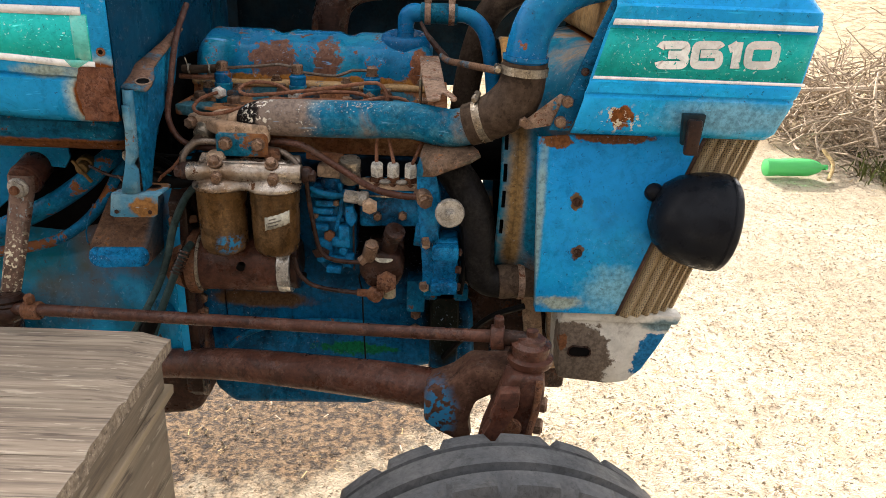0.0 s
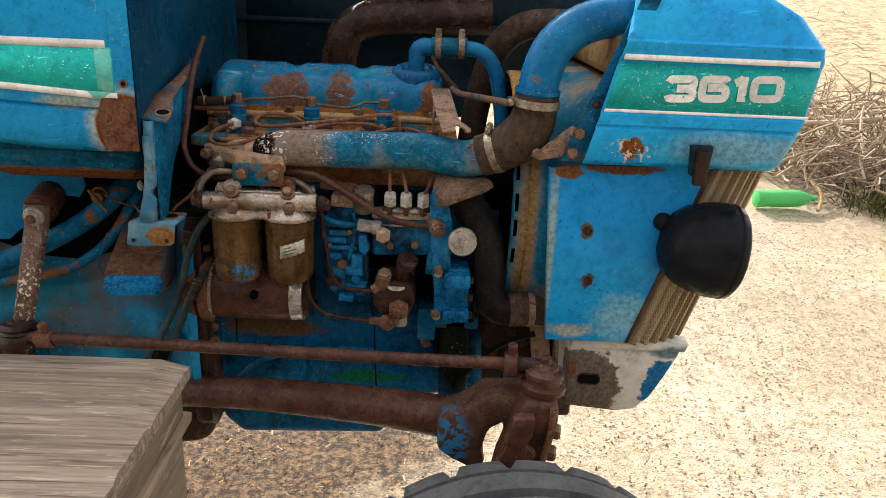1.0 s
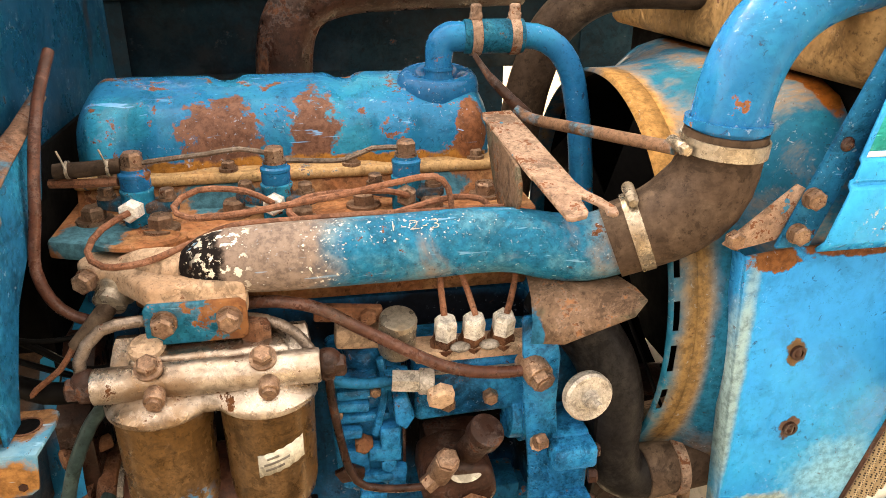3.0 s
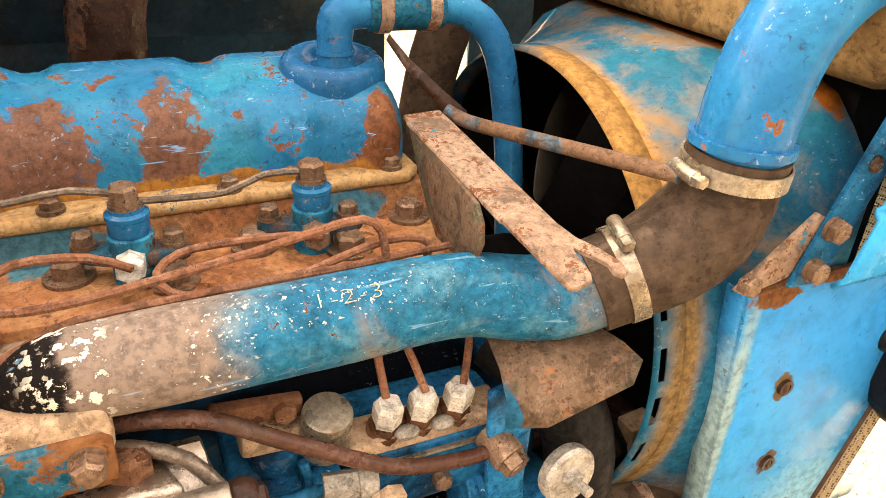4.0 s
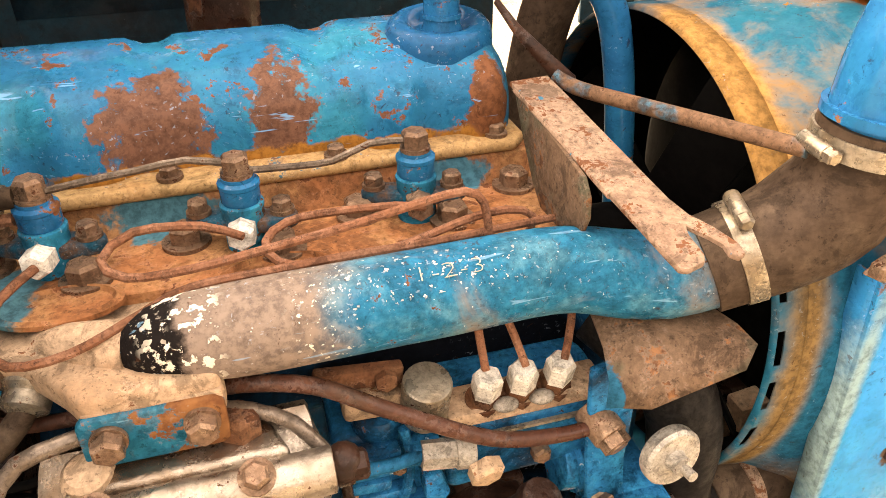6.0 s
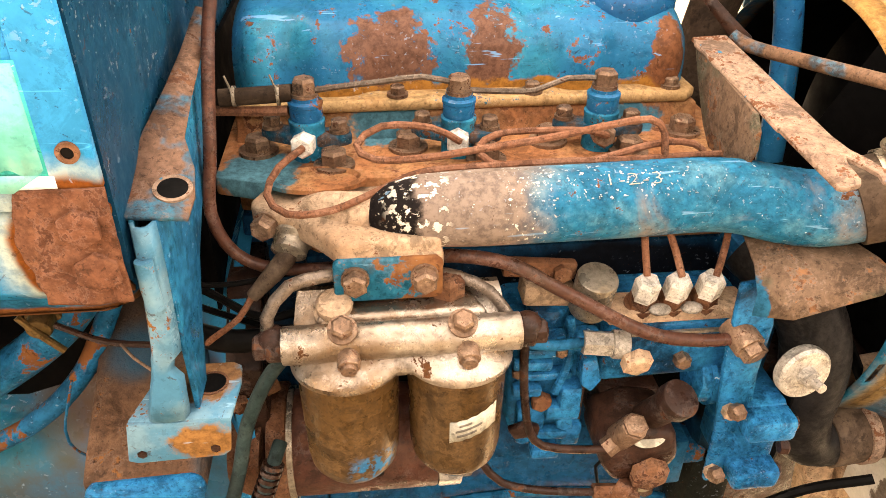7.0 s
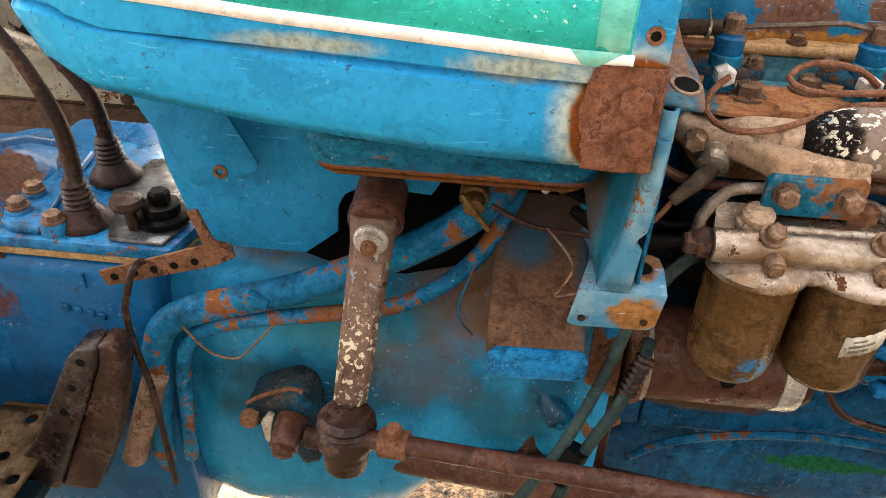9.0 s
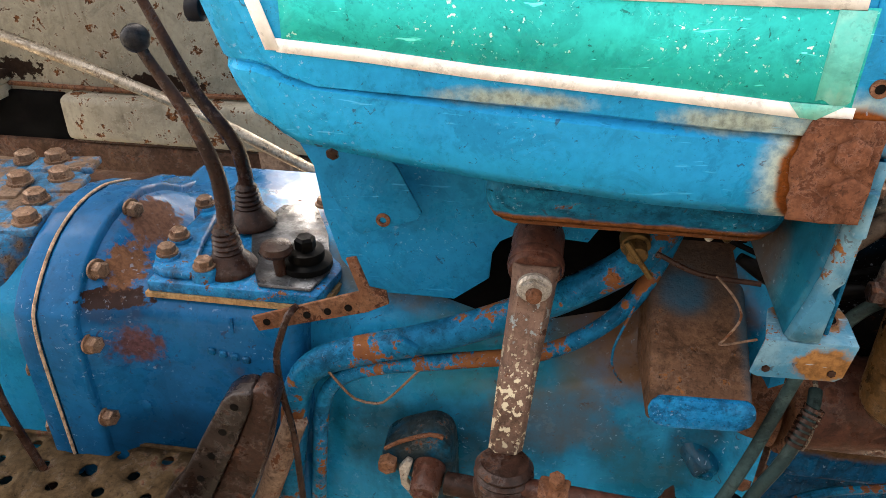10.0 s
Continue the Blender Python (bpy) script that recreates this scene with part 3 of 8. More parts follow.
def ground_material():
    s = Shader("straw_strewn_ground")
    n, f = s.noise(1.3, 6, 0.65), s.noise(28, 6, 0.7)
    c = s.mix(s.step(n, 0.35, 0.65), (0.34, 0.285, 0.205), (0.43, 0.375, 0.285))
    c = s.mix(s.step(f, 0.45, 0.70, (0.0, 0.85)), c, (0.19, 0.14, 0.09))
    c = s.mix(s.step(s.noise(60, 4, 0.7), 0.59, 0.64), c, (0.07, 0.05, 0.03))
    c = s.mix(s.step(s.noise(2.4, 5, 0.6), 0.62, 0.74, (0.0, 0.35)), c, (0.42, 0.20, 0.09))
    c = s.mix(s.step(s.noise(1.0, 4, 0.6, s.stretch(0.5, 0.9, 1)), 0.56, 0.72), c, (0.33, 0.29, 0.13))
    # Shadow under the tractor is put into the earth colour, with brown clods.
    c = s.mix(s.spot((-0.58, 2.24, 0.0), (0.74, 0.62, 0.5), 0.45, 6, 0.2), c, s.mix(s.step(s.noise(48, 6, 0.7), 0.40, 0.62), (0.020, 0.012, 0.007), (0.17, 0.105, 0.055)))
    # Shaded gaps of the brushwood, painted as dark ground below it.
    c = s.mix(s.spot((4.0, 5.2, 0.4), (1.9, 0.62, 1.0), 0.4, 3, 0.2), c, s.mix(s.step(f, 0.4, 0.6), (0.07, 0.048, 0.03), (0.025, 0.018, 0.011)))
    sep = s.t.nodes.new("ShaderNodeSeparateXYZ")
    s.put(sep.inputs[0], s.pos)
    far = s.step(s.math("ADD", sep.outputs[1], s.math("MULTIPLY", n, 2.0)), 5.4, 6.6)
    c = s.mix(far, c, s.mix(s.step(s.noise(9, 6, 0.7), 0.4, 0.65), (0.40, 0.32, 0.20), (0.15, 0.11, 0.06)))
    s.put(s.b.inputs["Base Color"], c)
    s.b.inputs["Roughness"].default_value = 0.95
    k = s.t.nodes.new("ShaderNodeBump")
    k.inputs["Strength"].default_value, k.inputs["Distance"].default_value = 0.7, 0.02
    s.put(k.inputs["Height"], s.math("ADD", f, s.noise(140, 3)))
    s.put(s.b.inputs["Normal"], k.outputs[0])
    return s.m


M["ground"] = ground_material()


def grille_material():
    """Fine woven mesh: small dark holes in dusty metal, too small to be built one by one."""
    s = Shader("woven_grille")
    v = s.t.nodes.new("ShaderNodeTexVoronoi")
    v.inputs["Scale"].default_value, v.inputs["Randomness"].default_value = 300, 0.2
    s.put(v.inputs["Vector"], s.pos)
    hole = s.step(v.outputs["Distance"], 0.30, 0.42, (1.0, 0.0))
    c = s.mix(s.step(s.noise(9, 4), 0.35, 0.7), (0.46, 0.36, 0.22), (0.34, 0.25, 0.14))
    s.put(s.b.inputs["Base Color"], s.mix(hole, c, (0.03, 0.022, 0.015)))
    s.b.inputs["Roughness"].default_value = 0.7
    k = s.t.nodes.new("ShaderNodeBump")
    k.inputs["Strength"].default_value, k.inputs["Distance"].default_value = 0.6, 0.003
    s.put(k.inputs["Height"], s.math("SUBTRACT", 1.0, hole))
    s.put(s.b.inputs["Normal"], k.outputs[0])
    return s.m


M["grille"] = grille_material()


# ---- shape helpers ----
def align(direction, up=Vector((0, 0, 1))):
    return Vector(direction).to_track_quat("Z", "Y").to_matrix().to_4x4()


def bend(points, step=0.012):
    """A smooth line through the given points."""
    p = [Vector(q) for q in points]
    p = [2 * p[0] - p[1]] + p + [2 * p[-1] - p[-2]]
    out = []
    for a, b, c, d in zip(p, p[1:], p[2:], p[3:]):
        k = max(2, int((c - b).length / step))
        for i in range(k):
            t = i / k
            out.append(0.5 * ((2 * b) + (c - a) * t + (2 * a - 5 * b + 4 * c - d) * t * t + (3 * b - a - 3 * c + d) * t ** 3))
    return out + [p[-2]]


class Shape:
    def __init__(self):
        self.bm = bmesh.new()

    def box(self, centre, size, turn=None, bev=0.0, seg=2):
        m = Matrix.Translation(centre) @ (turn or Matrix()) @ Matrix.Diagonal((*size, 1))
        made = bmesh.ops.create_cube(self.bm, size=1, matrix=m)["verts"]
        if bev:
            bmesh.ops.bevel(self.bm, geom=list({e for v in made for e in v.link_edges}), offset=bev, segments=seg, affect="EDGES", profile=0.5)
        return self

    def cyl(self, a, b, r, r2=None, seg=20, bev=0.0):
        a, b = Vector(a), Vector(b)
        m = Matrix.Translation((a + b) / 2) @ align(b - a)
        made = bmesh.ops.create_cone(self.bm, cap_ends=True, segments=seg, radius1=r, radius2=r if r2 is None else r2, depth=(b - a).length, matrix=m)["verts"]
        if bev:
            es = [e for e in {e for v in made for e in v.link_edges} if len(e.link_faces) == 2 and max(len(f.verts) for f in e.link_faces) > 4]
            bmesh.ops.bevel(self.bm, geom=es, offset=bev, segments=2, affect="EDGES", profile=0.5)
        return self

    def lathe(self, profile, at, direction=(0, 0, 1), seg=24, scale=(1, 1)):
        """profile: rows of radius and height along the direction."""
        m = Matrix.Translation(at) @ align(direction)
        rings = []
        for r, h in profile:
            rings.append([self.bm.verts.new(m @ Vector((scale[0] * r * math.cos(2 * math.pi * i / seg), scale[1] * r * math.sin(2 * math.pi * i / seg), h))) for i in range(seg)])
        for a, b in zip(rings, rings[1:]):
            for i in range(seg):
                self.bm.faces.new((a[i], a[(i + 1) % seg], b[(i + 1) % seg], b[i]))
        self.bm.faces.new(list(reversed(rings[0])))
        self.bm.faces.new(rings[-1])
        return self

    def tube(self, points, r, seg=12, smooth=True, radii=None, step=0.012):
        p = bend(points, step) if smooth else [Vector(q) for q in points]
        n = len(p)
        t0 = (p[1] - p[0]).normalized()
        side = t0.orthogonal().normalized()
        rings = []
        for i, q in enumerate(p):
            t = (p[min(i + 1, n - 1)] - p[max(i - 1, 0)]).normalized()
            side = (side - t * side.dot(t)).normalized()
            other = t.cross(side)
            w = r if radii is None else np.interp(i / (n - 1), np.linspace(0, 1, len(radii)), radii)
            rings.append([self.bm.verts.new(q + (side * math.cos(2 * math.pi * k / seg) + other * math.sin(2 * math.pi * k / seg)) * w) for k in range(seg)])
        for a, b in zip(rings, rings[1:]):
            for k in range(seg):
                self.bm.faces.new((a[k], a[(k + 1) % seg], b[(k + 1) % seg], b[k]))
        self.bm.faces.new(list(reversed(rings[0])))
        self.bm.faces.new(rings[-1])
        return self

    def prism(self, outline, axis, low, high, bev=0.0, seg=2):
        """An outline in the plane across the axis (its two other axes in the order x, y, z), from low to high."""
        def place(u, v, w):
            return {"x": (w, u, v), "y": (u, w, v), "z": (u, v, w)}[axis]
        a = [self.bm.verts.new(place(u, v, low)) for u, v in outline]
        b = [self.bm.verts.new(place(u, v, high)) for u, v in outline]
        n = len(a)
        faces = [self.bm.faces.new(a), self.bm.faces.new(b)]
        for i in range(n):
            faces.append(self.bm.faces.new((a[i], a[(i + 1) % n], b[(i + 1) % n], b[i])))
        bmesh.ops.recalc_face_normals(self.bm, faces=faces)
        if bev:
            bmesh.ops.bevel(self.bm, geom=list({e for f in faces for e in f.edges}), offset=bev, segments=seg, affect="EDGES", profile=0.5)
        return self

    def bolt(self, at, direction=(0, 0, 1), size=0.016, high=0.010, washer=0.0):
        """A hexagon head with a chamfer, on a washer."""
        d, at = Vector(direction).normalized(), Vector(at)
        base = at
        if washer:
            self.cyl(at, at + d * 0.0035, washer, seg=20)
            base = at + d * 0.0035
        self.cyl(base, base + d * high * 0.8, size * 0.577, seg=6)
        self.cyl(base + d * high * 0.8, base + d * high, size * 0.577, size * 0.44, seg=6)
        return self

    def ball(self, centre, r, scale=(1, 1, 1), seg=20):
        bmesh.ops.create_uvsphere(self.bm, u_segments=seg, v_segments=seg // 2 + 2, radius=r, matrix=Matrix.Translation(centre) @ Matrix.Diagonal((*scale, 1)))
        return self

    def sheet(self, grid):
        """Rows of points, joined into a skin."""
        v = [[self.bm.verts.new(p) for p in row] for row in grid]
        for a, b in zip(v, v[1:]):
            for i in range(len(a) - 1):
                self.bm.faces.new((a[i], a[i + 1], b[i + 1], b[i]))
        return self

    def ring(self, at, direction, r, thick, wide, seg=32):
        """A band round a tube."""
        h = wide / 2
        m = Matrix.Translation(at) @ align(direction)
        prof = [(r, -h), (r + thick, -h), (r + thick, h), (r, h)]
        rows = [[self.bm.verts.new(m @ Vector((q * math.cos(2 * math.pi * i / seg), q * math.sin(2 * math.pi * i / seg), z))) for q, z in prof] for i in range(seg)]
        for i in range(seg):
            a, b = rows[i], rows[(i + 1) % seg]
            for k in range(4):
                self.bm.faces.new((a[k], b[k], b[(k + 1) % 4], a[(k + 1) % 4]))
        return self


def part(name, shape, material, parent=None, label="", thick=0.0, sharp=38):
    bm = shape.bm if isinstance(shape, Shape) else shape
    bmesh.ops.recalc_face_normals(bm, faces=bm.faces)
    me = bpy.data.meshes.new(name)
    bm.to_mesh(me)
    bm.free()
    me.materials.append(M[material] if isinstance(material, str) else material)
    me.polygons.foreach_set("use_smooth", [True] * len(me.polygons))
    me.set_sharp_from_angle(angle=radians(sharp))
    ob = new(name, me)
    if parent:
        ob.parent = parent
        ob.matrix_parent_inverse = parent.matrix_world.inverted()
    if label:
        ob["label"] = label
    if thick:
        s = ob.modifiers.new("thickness", "SOLIDIFY")
        s.thickness, s.offset = thick, 0
    return ob


def repeat(ob, m):
    """Another object on the same mesh, moved by m."""
    o = ob.copy()
    scene.collection.objects.link(o)
    o.parent = ob.parent
    o.matrix_parent_inverse = ob.matrix_parent_inverse
    o.matrix_basis = m
    return o


def thing(name, at, label, category, group="", kind=""):
    e = new(name)
    e.location = at
    e.empty_display_size = 0.1
    bpy.context.view_layer.update()
    return tagged(e, label, category, group, kind)


def bolts(parent, places, direction=(0, 0, 1), size=0.016, high=0.010, washer=0.0, material="bolt"):
    """Alike bolts, each an object of its own on one mesh."""
    first = part("bolt", Shape().bolt(places[0], direction, size, high, washer), material, parent)
    for p in places[1:]:
        repeat(first, Matrix.Translation(Vector(p) - Vector(places[0])))
    return first


def clamp(parent, at, direction, r, screw, wide=0.014):
    """A worm-drive hose clamp with its screw housing."""
    c = part("hose_clamp", Shape().ring(at, direction, r, 0.0018, wide), "steel", parent, "dusty steel worm-drive hose clamp")
    d, s = Vector(direction).normalized(), Vector(screw).normalized()
    k = Vector(at) + s * (r + 0.006)
    w = d.cross(s)
    sh = Shape().cyl(k - w * 0.014, k + w * 0.012, 0.0062, seg=12, bev=0.001).bolt(k + w * 0.012, w, 0.010, 0.008)
    part("clamp_screw", sh, "steel", c)
    return c


# ---- ground ----
def ground_sheet():
    s = Shape()
    xs = sorted({-220.0, -60.0, -20.0, -8.0, 60.0, 220.0, 20.0} | {round(v, 2) for v in np.arange(-4, 8.01, 0.2)})
    ys = sorted({-60.0, -20.0, -6.0, -2.0, 20.0, 40.0, 90.0, 300.0} | {round(v, 2) for v in np.arange(0, 11.01, 0.2)})
    s.sheet([[(x, y, (0.05 * (noise.noise((x * 0.7, y * 0.7, 0)) - 0.3) + 0.018 * noise.noise((x * 3, y * 3, 5)) if abs(x) < 20 and abs(y) < 20 else 0.0) + min(2.2, 0.15 * max(0.0, y - 3.0)) * min(1.0, max(0.0, (x + 1.0) / 2.0))) for x in xs] for y in ys])
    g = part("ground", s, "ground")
    return tagged(g, "bright dry earth strewn with straw and chaff", "ground", kind="structure")


ground = ground_sheet()


def sky_block_wall():
    """Plain dark boarded wall, unseen; added behind the camera to cut low skylight."""
    s = Shape()
    for k in range(46):
        s.box((-7.0 + 0.31 * k, -3.6 + 0.004 * (k % 3), 1.75), (0.30, 0.05, 3.5), None, 0.004, 1)
    return tagged(part("wall_south", s, "darkboard"), "plain dark weathered board wall, added unseen to cut skylight", "wall", kind="structure")


sky_block_wall()

# ---- tractor ----
tractor = thing("tractor", (-0.3, 1.55, 0.0), "worn blue diesel tractor with its engine side uncovered", "tractor")
CL = 1.55


# tank and dashboard side panel
XB = [-1.009, -0.98, -0.916, -0.826, -0.68, -0.58, -0.525]


def z_of(x, zs):
    return float(np.interp(x, XB, zs))


def tank_panel():
    bottom = [1.165, 1.152, 1.143, 1.131, 1.119, 1.117, 1.120]
    crease = [1.222, 1.211, 1.206, 1.199, 1.191, 1.188, 1.187]
    grid = []
    rows = [("b", 0.0, 0.012), ("b", 0.012, 0.003), ("b", 0.035, 0.0), ("c", -0.006, -0.001), ("c", 0.0, 0.007), ("c", 0.005, 0.0015), ("d", 1.30, 0.0), ("d", 1.36, 0.004), ("d", 1.42, 0.02), ("d", 1.455, 0.06), ("d", 1.468, 0.12)]
    for kind, v, dy in rows:
        row = []
        for i in range(41):
            u = i / 40
            x = -1.03 + u * (1.03 - 0.524)
            z = z_of(x, bottom) + v if kind == "b" else z_of(x, crease) + v if kind == "c" else v
            rear = float(np.interp(z, [1.12, 1.15, 1.17, 1.21, 1.27, 1.46], [-0.93, -0.985, -1.018, -1.036, -1.055, -1.12]))
            x = rear + u * (-0.524 - rear)
            z = z_of(x, bottom) + v if kind == "b" else z_of(x, crease) + v if kind == "c" else v
            edge = 0.012 * max(0, 1 - u / 0.05) ** 2
            row.append((x, 1.203 + dy + edge, z))
        grid.append(row)
    return Shape().sheet(grid)


tank = part("tank_side_panel", tank_panel(), "tank", tractor, "faded light blue side panel with a rusted-through front corner", thick=0.004)


def band(low, high, x0, x1, y, n=30):
    """A thin decal strip between two lines, lying proud of a panel."""
    g = []
    for k in range(n + 1):
        x = x0 + (x1 - x0) * k / n
        g.append([(x, y, low(x)), (x, y, high(x))])
    return Shape().sheet(g)


ZD = [1.236, 1.234, 1.230, 1.222, 1.213, 1.206, 1.205]
part("decal", band(lambda x: z_of(x, ZD) + 0.010, lambda x: 1.288, -0.985, -0.548, 1.1985), "green", tank, "scratched green decal", thick=0.001)
part("white_stripe", band(lambda x: z_of(x, ZD), lambda x: z_of(x, ZD) + 0.011, -0.99, -0.548, 1.1980), "white", tank, "white edging stripe", thick=0.001)
part("white_stripe", band(lambda x: 1.286, lambda x: 1.299, -1.005, -0.560, 1.1980), "white", tank, "white edging stripe", thick=0.001)
part("white_stripe", Shape().sheet([[(-0.999, 1.1978, 1.236), (-0.987, 1.1978, 1.236)], [(-1.018, 1.1978, 1.292), (-1.006, 1.1978, 1.292)]]), "white", tank, "white edging stripe", thick=0.001)
# front edge strip, front wall and far side
part("panel_edge_strip", Shape().prism([(-0.553, 1.206), (-0.522, 1.206), (-0.522, 1.46), (-0.553, 1.46)], "y", 1.198, 1.206, 0.002), "tank", tank)
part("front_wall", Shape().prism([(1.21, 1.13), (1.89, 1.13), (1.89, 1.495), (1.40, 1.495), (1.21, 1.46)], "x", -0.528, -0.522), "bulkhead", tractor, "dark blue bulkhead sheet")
part("inner_panel", Shape().prism([(-1.10, 1.455), (-1.050, 1.335), (-1.023, 1.273), (-1.012, 1.247), (-1.003, 1.229), (-0.988, 1.2165), (-0.96, 1.2075), (-0.88, 1.2045), (-0.804, 1.202), (-0.629, 1.193), (-0.553, 1.191), (-0.553, 1.455)], "y", 1.1998, 1.2035, 0.001), "tank", tank, "raised field of the side panel")
part("peeled_film", band(lambda x: 1.2185 + 0.003 * math.sin(x * 260), lambda x: 1.2865, -0.578, -0.553, 1.1978, 10), "green_pale", tank, "pale peeling edge of the decal", thick=0.0006)
part("film_tab", Shape().sheet([[(-0.596, 1.1974, 1.2185), (-0.556, 1.1974, 1.2175)], [(-0.586, 1.1970, 1.207), (-0.574, 1.1970, 1.206)]]), "green_pale", tank, thick=0.0006)


def flaking_corner():
    """A crust of scaling rust with lifted flakes over the corner of the sheet."""
    rows = []
    for j in range(37):
        z = 1.1215 + (1.208 - 1.1215) * j / 36
        row = []
        for i in range(29):
            u = i / 28
            left = -0.584 + 0.010 * abs(z - 1.168) / 0.045 + 0.006 * noise.noise((z * 70, 3, 1))
            x = left + (-0.5205 - left) * u
            lump = max(0.0, noise.noise((x * 60, z * 60, 5))) * 0.0030 + max(0.0, noise.noise((x * 170, z * 170, 2))) * 0.0022
            row.append((x, 1.1985 - (lump + 0.0012) * min(1.0, u * 5), z))
        rows.append(row)
    return Shape().sheet(rows)


part("rust_scab", flaking_corner(), "scab", tank, "flaking rust scab", thick=0.002)
bolts(tank, [(-0.5365, 1.1965, 1.148)], (0, -1, 0), 0.026, 0.007, 0, "scab")
bolts(tank, [(-0.541, 1.1965, 1.181)], (0, -1, 0), 0.024, 0.006, 0, "scab")
part("grommet", Shape().ring((-0.536, 1.197, 1.232), (0, 1, 0), 0.004, 0.003, 0.003), "rust", tank)
part("grommet_hole", Shape().cyl((-0.536, 1.1978, 1.232), (-0.536, 1.1968, 1.232), 0.004, seg=14), "wire", tank)
# Unseen far panel, lengthened to the rear to keep sun off the tubes.
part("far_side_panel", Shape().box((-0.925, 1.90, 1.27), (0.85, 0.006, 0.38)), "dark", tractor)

# Unseen top of the tank, added so the gearbox lies in shade.
part("tank_roof", Shape().sheet([[(x, y, z) for y, z in ((1.32, 1.468), (CL, 1.475), (1.85, 1.465), (1.895, 1.43), (1.90, 1.12))] for x in (-1.12, -0.8, -0.524)]), "tank", tractor, thick=0.004)
part("dash_wall", Shape().prism([(1.21, 1.16), (1.89, 1.16), (1.89, 1.46), (1.30, 1.46), (1.215, 1.40)], "x", -0.985, -0.98), "tank", tractor)

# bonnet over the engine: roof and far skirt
# far half of the bonnet; its lid, standing open, is added to block the sun
part("bonnet_far_side", Shape().sheet([[(x, y, z) for y, z in ((1.885, 1.45), (1.897, 1.40), (1.90, 1.36), (1.90, 1.19))] for x in (-0.525, -0.2, 0.1, 0.45)]), "dark", tractor, "dusty inside of the bonnet side, its shade put into the colour", thick=0.003)
part("bonnet_lid", Shape().sheet([[(x, y, z) for y, z in ((1.885, 1.455), (1.87, 1.50), (1.82, 1.65), (1.77, 1.80), (1.755, 1.87), (1.765, 1.885))] for x in (-0.60, -0.2, 0.1, 0.40)]), "bulkhead", tractor, "blue bonnet lid, added standing open to block the sun", thick=0.003)
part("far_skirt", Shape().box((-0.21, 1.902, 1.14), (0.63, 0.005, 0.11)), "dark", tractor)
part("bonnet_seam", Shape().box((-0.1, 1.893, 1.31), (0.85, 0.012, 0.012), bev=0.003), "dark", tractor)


def bonnet_nose():
    """Nose of the bonnet: a cross section along the outline of the side."""
    sect = [(1.130, 0.010), (1.140, 0.002), (1.190, 0.0), (1.1935, 0.005), (1.1970, 0.005), (1.2000, 0.0015), (1.215, 0.002), (1.218, 0.006), (1.304, 0.006), (1.309, 0.0), (1.333, -0.004), (1.337, 0.004), (1.38, 0.02), (1.42, 0.05), (1.45, 0.12), (1.46, 0.35)]
    front = lambda z: float(np.interp(z, [1.13, 1.14, 1.19, 1.233, 1.30, 1.345, 1.378, 1.403, 1.425, 1.46], [0.560, 0.568, 0.588, 0.603, 0.611, 0.600, 0.570, 0.528, 0.49, 0.44]))
    rear = lambda z: float(np.interp(z, [1.128, 1.342, 1.46], [0.222, 0.274, 0.30]))
    grid = []
    for z, dy in sect:
        a, b = rear(z), front(z)
        row = [(a + (b - a) * u, 1.198 + dy, z) for u in np.linspace(0, 0.93, 14)]
        row += [(a + (b - a) * (0.93 + 0.07 * math.sin(q)), 1.198 + dy + 0.035 * (1 - math.cos(q)), z) for q in (0.4, 0.8, 1.2, 1.57)]
        row += [(b, 1.198 + dy + 0.035 + (CL - 1.233) * u, z) for u in (0.3, 0.6, 1.0)]
        grid.append(row)
    return Shape().sheet(grid)


nose = part("bonnet_nose", bonnet_nose(), "hood", tractor, "faded blue bonnet nose with a green number band", thick=0.004)
# Far side of the blue nose, darkened in colour for shade.
part("bonnet_nose_far", Shape().box((0.42, 1.90, 1.29), (0.36, 0.005, 0.33)), "dark", tractor)
slant = lambda z: float(np.interp(z, [1.128, 1.342], [0.222, 0.274]))
nose_front = lambda z: float(np.interp(z, [1.21, 1.233, 1.31], [0.575, 0.585, 0.592]))
part("decal", Shape().sheet([[(slant(z) + 0.004 + (nose_front(z) - slant(z)) * u, 1.2025, z) for u in np.linspace(0, 1, 20)] for z in (1.225, 1.30)]), "green", nose, "scratched green decal", thick=0.001)
part("white_stripe", Shape().sheet([[(slant(z) + 0.004 + (0.612 - slant(z)) * u, 1.1958, z) for u in np.linspace(0, 0.925, 20)] for z in (1.305, 1.315)]), "white", nose, "white edging stripe", thick=0.001)
part("white_stripe", Shape().sheet([[(slant(z) + 0.004 + (0.595 - slant(z)) * u, 1.2020, z) for u in np.linspace(0, 0.98, 20)] for z in (1.2195, 1.2245)]), "white", nose, "thin white stripe", thick=0.001)


def lettering(text, size, extrude, stretch=1.0, bold=0.0):
    c = bpy.data.curves.new("text", "FONT")
    c.body, c.size, c.extrude, c.offset = text, size, extrude, bold
    c.align_x, c.align_y, c.resolution_u = "CENTER", "CENTER", 3
    o = bpy.data.objects.new("text", c)
    scene.collection.objects.link(o)
    bpy.context.view_layer.update()
    me = bpy.data.meshes.new_from_object(o)
    bpy.data.objects.remove(o)
    s = Shape()
    s.bm.from_mesh(me)
    bmesh.ops.scale(s.bm, vec=(stretch, 1, 1), verts=s.bm.verts)
    return s


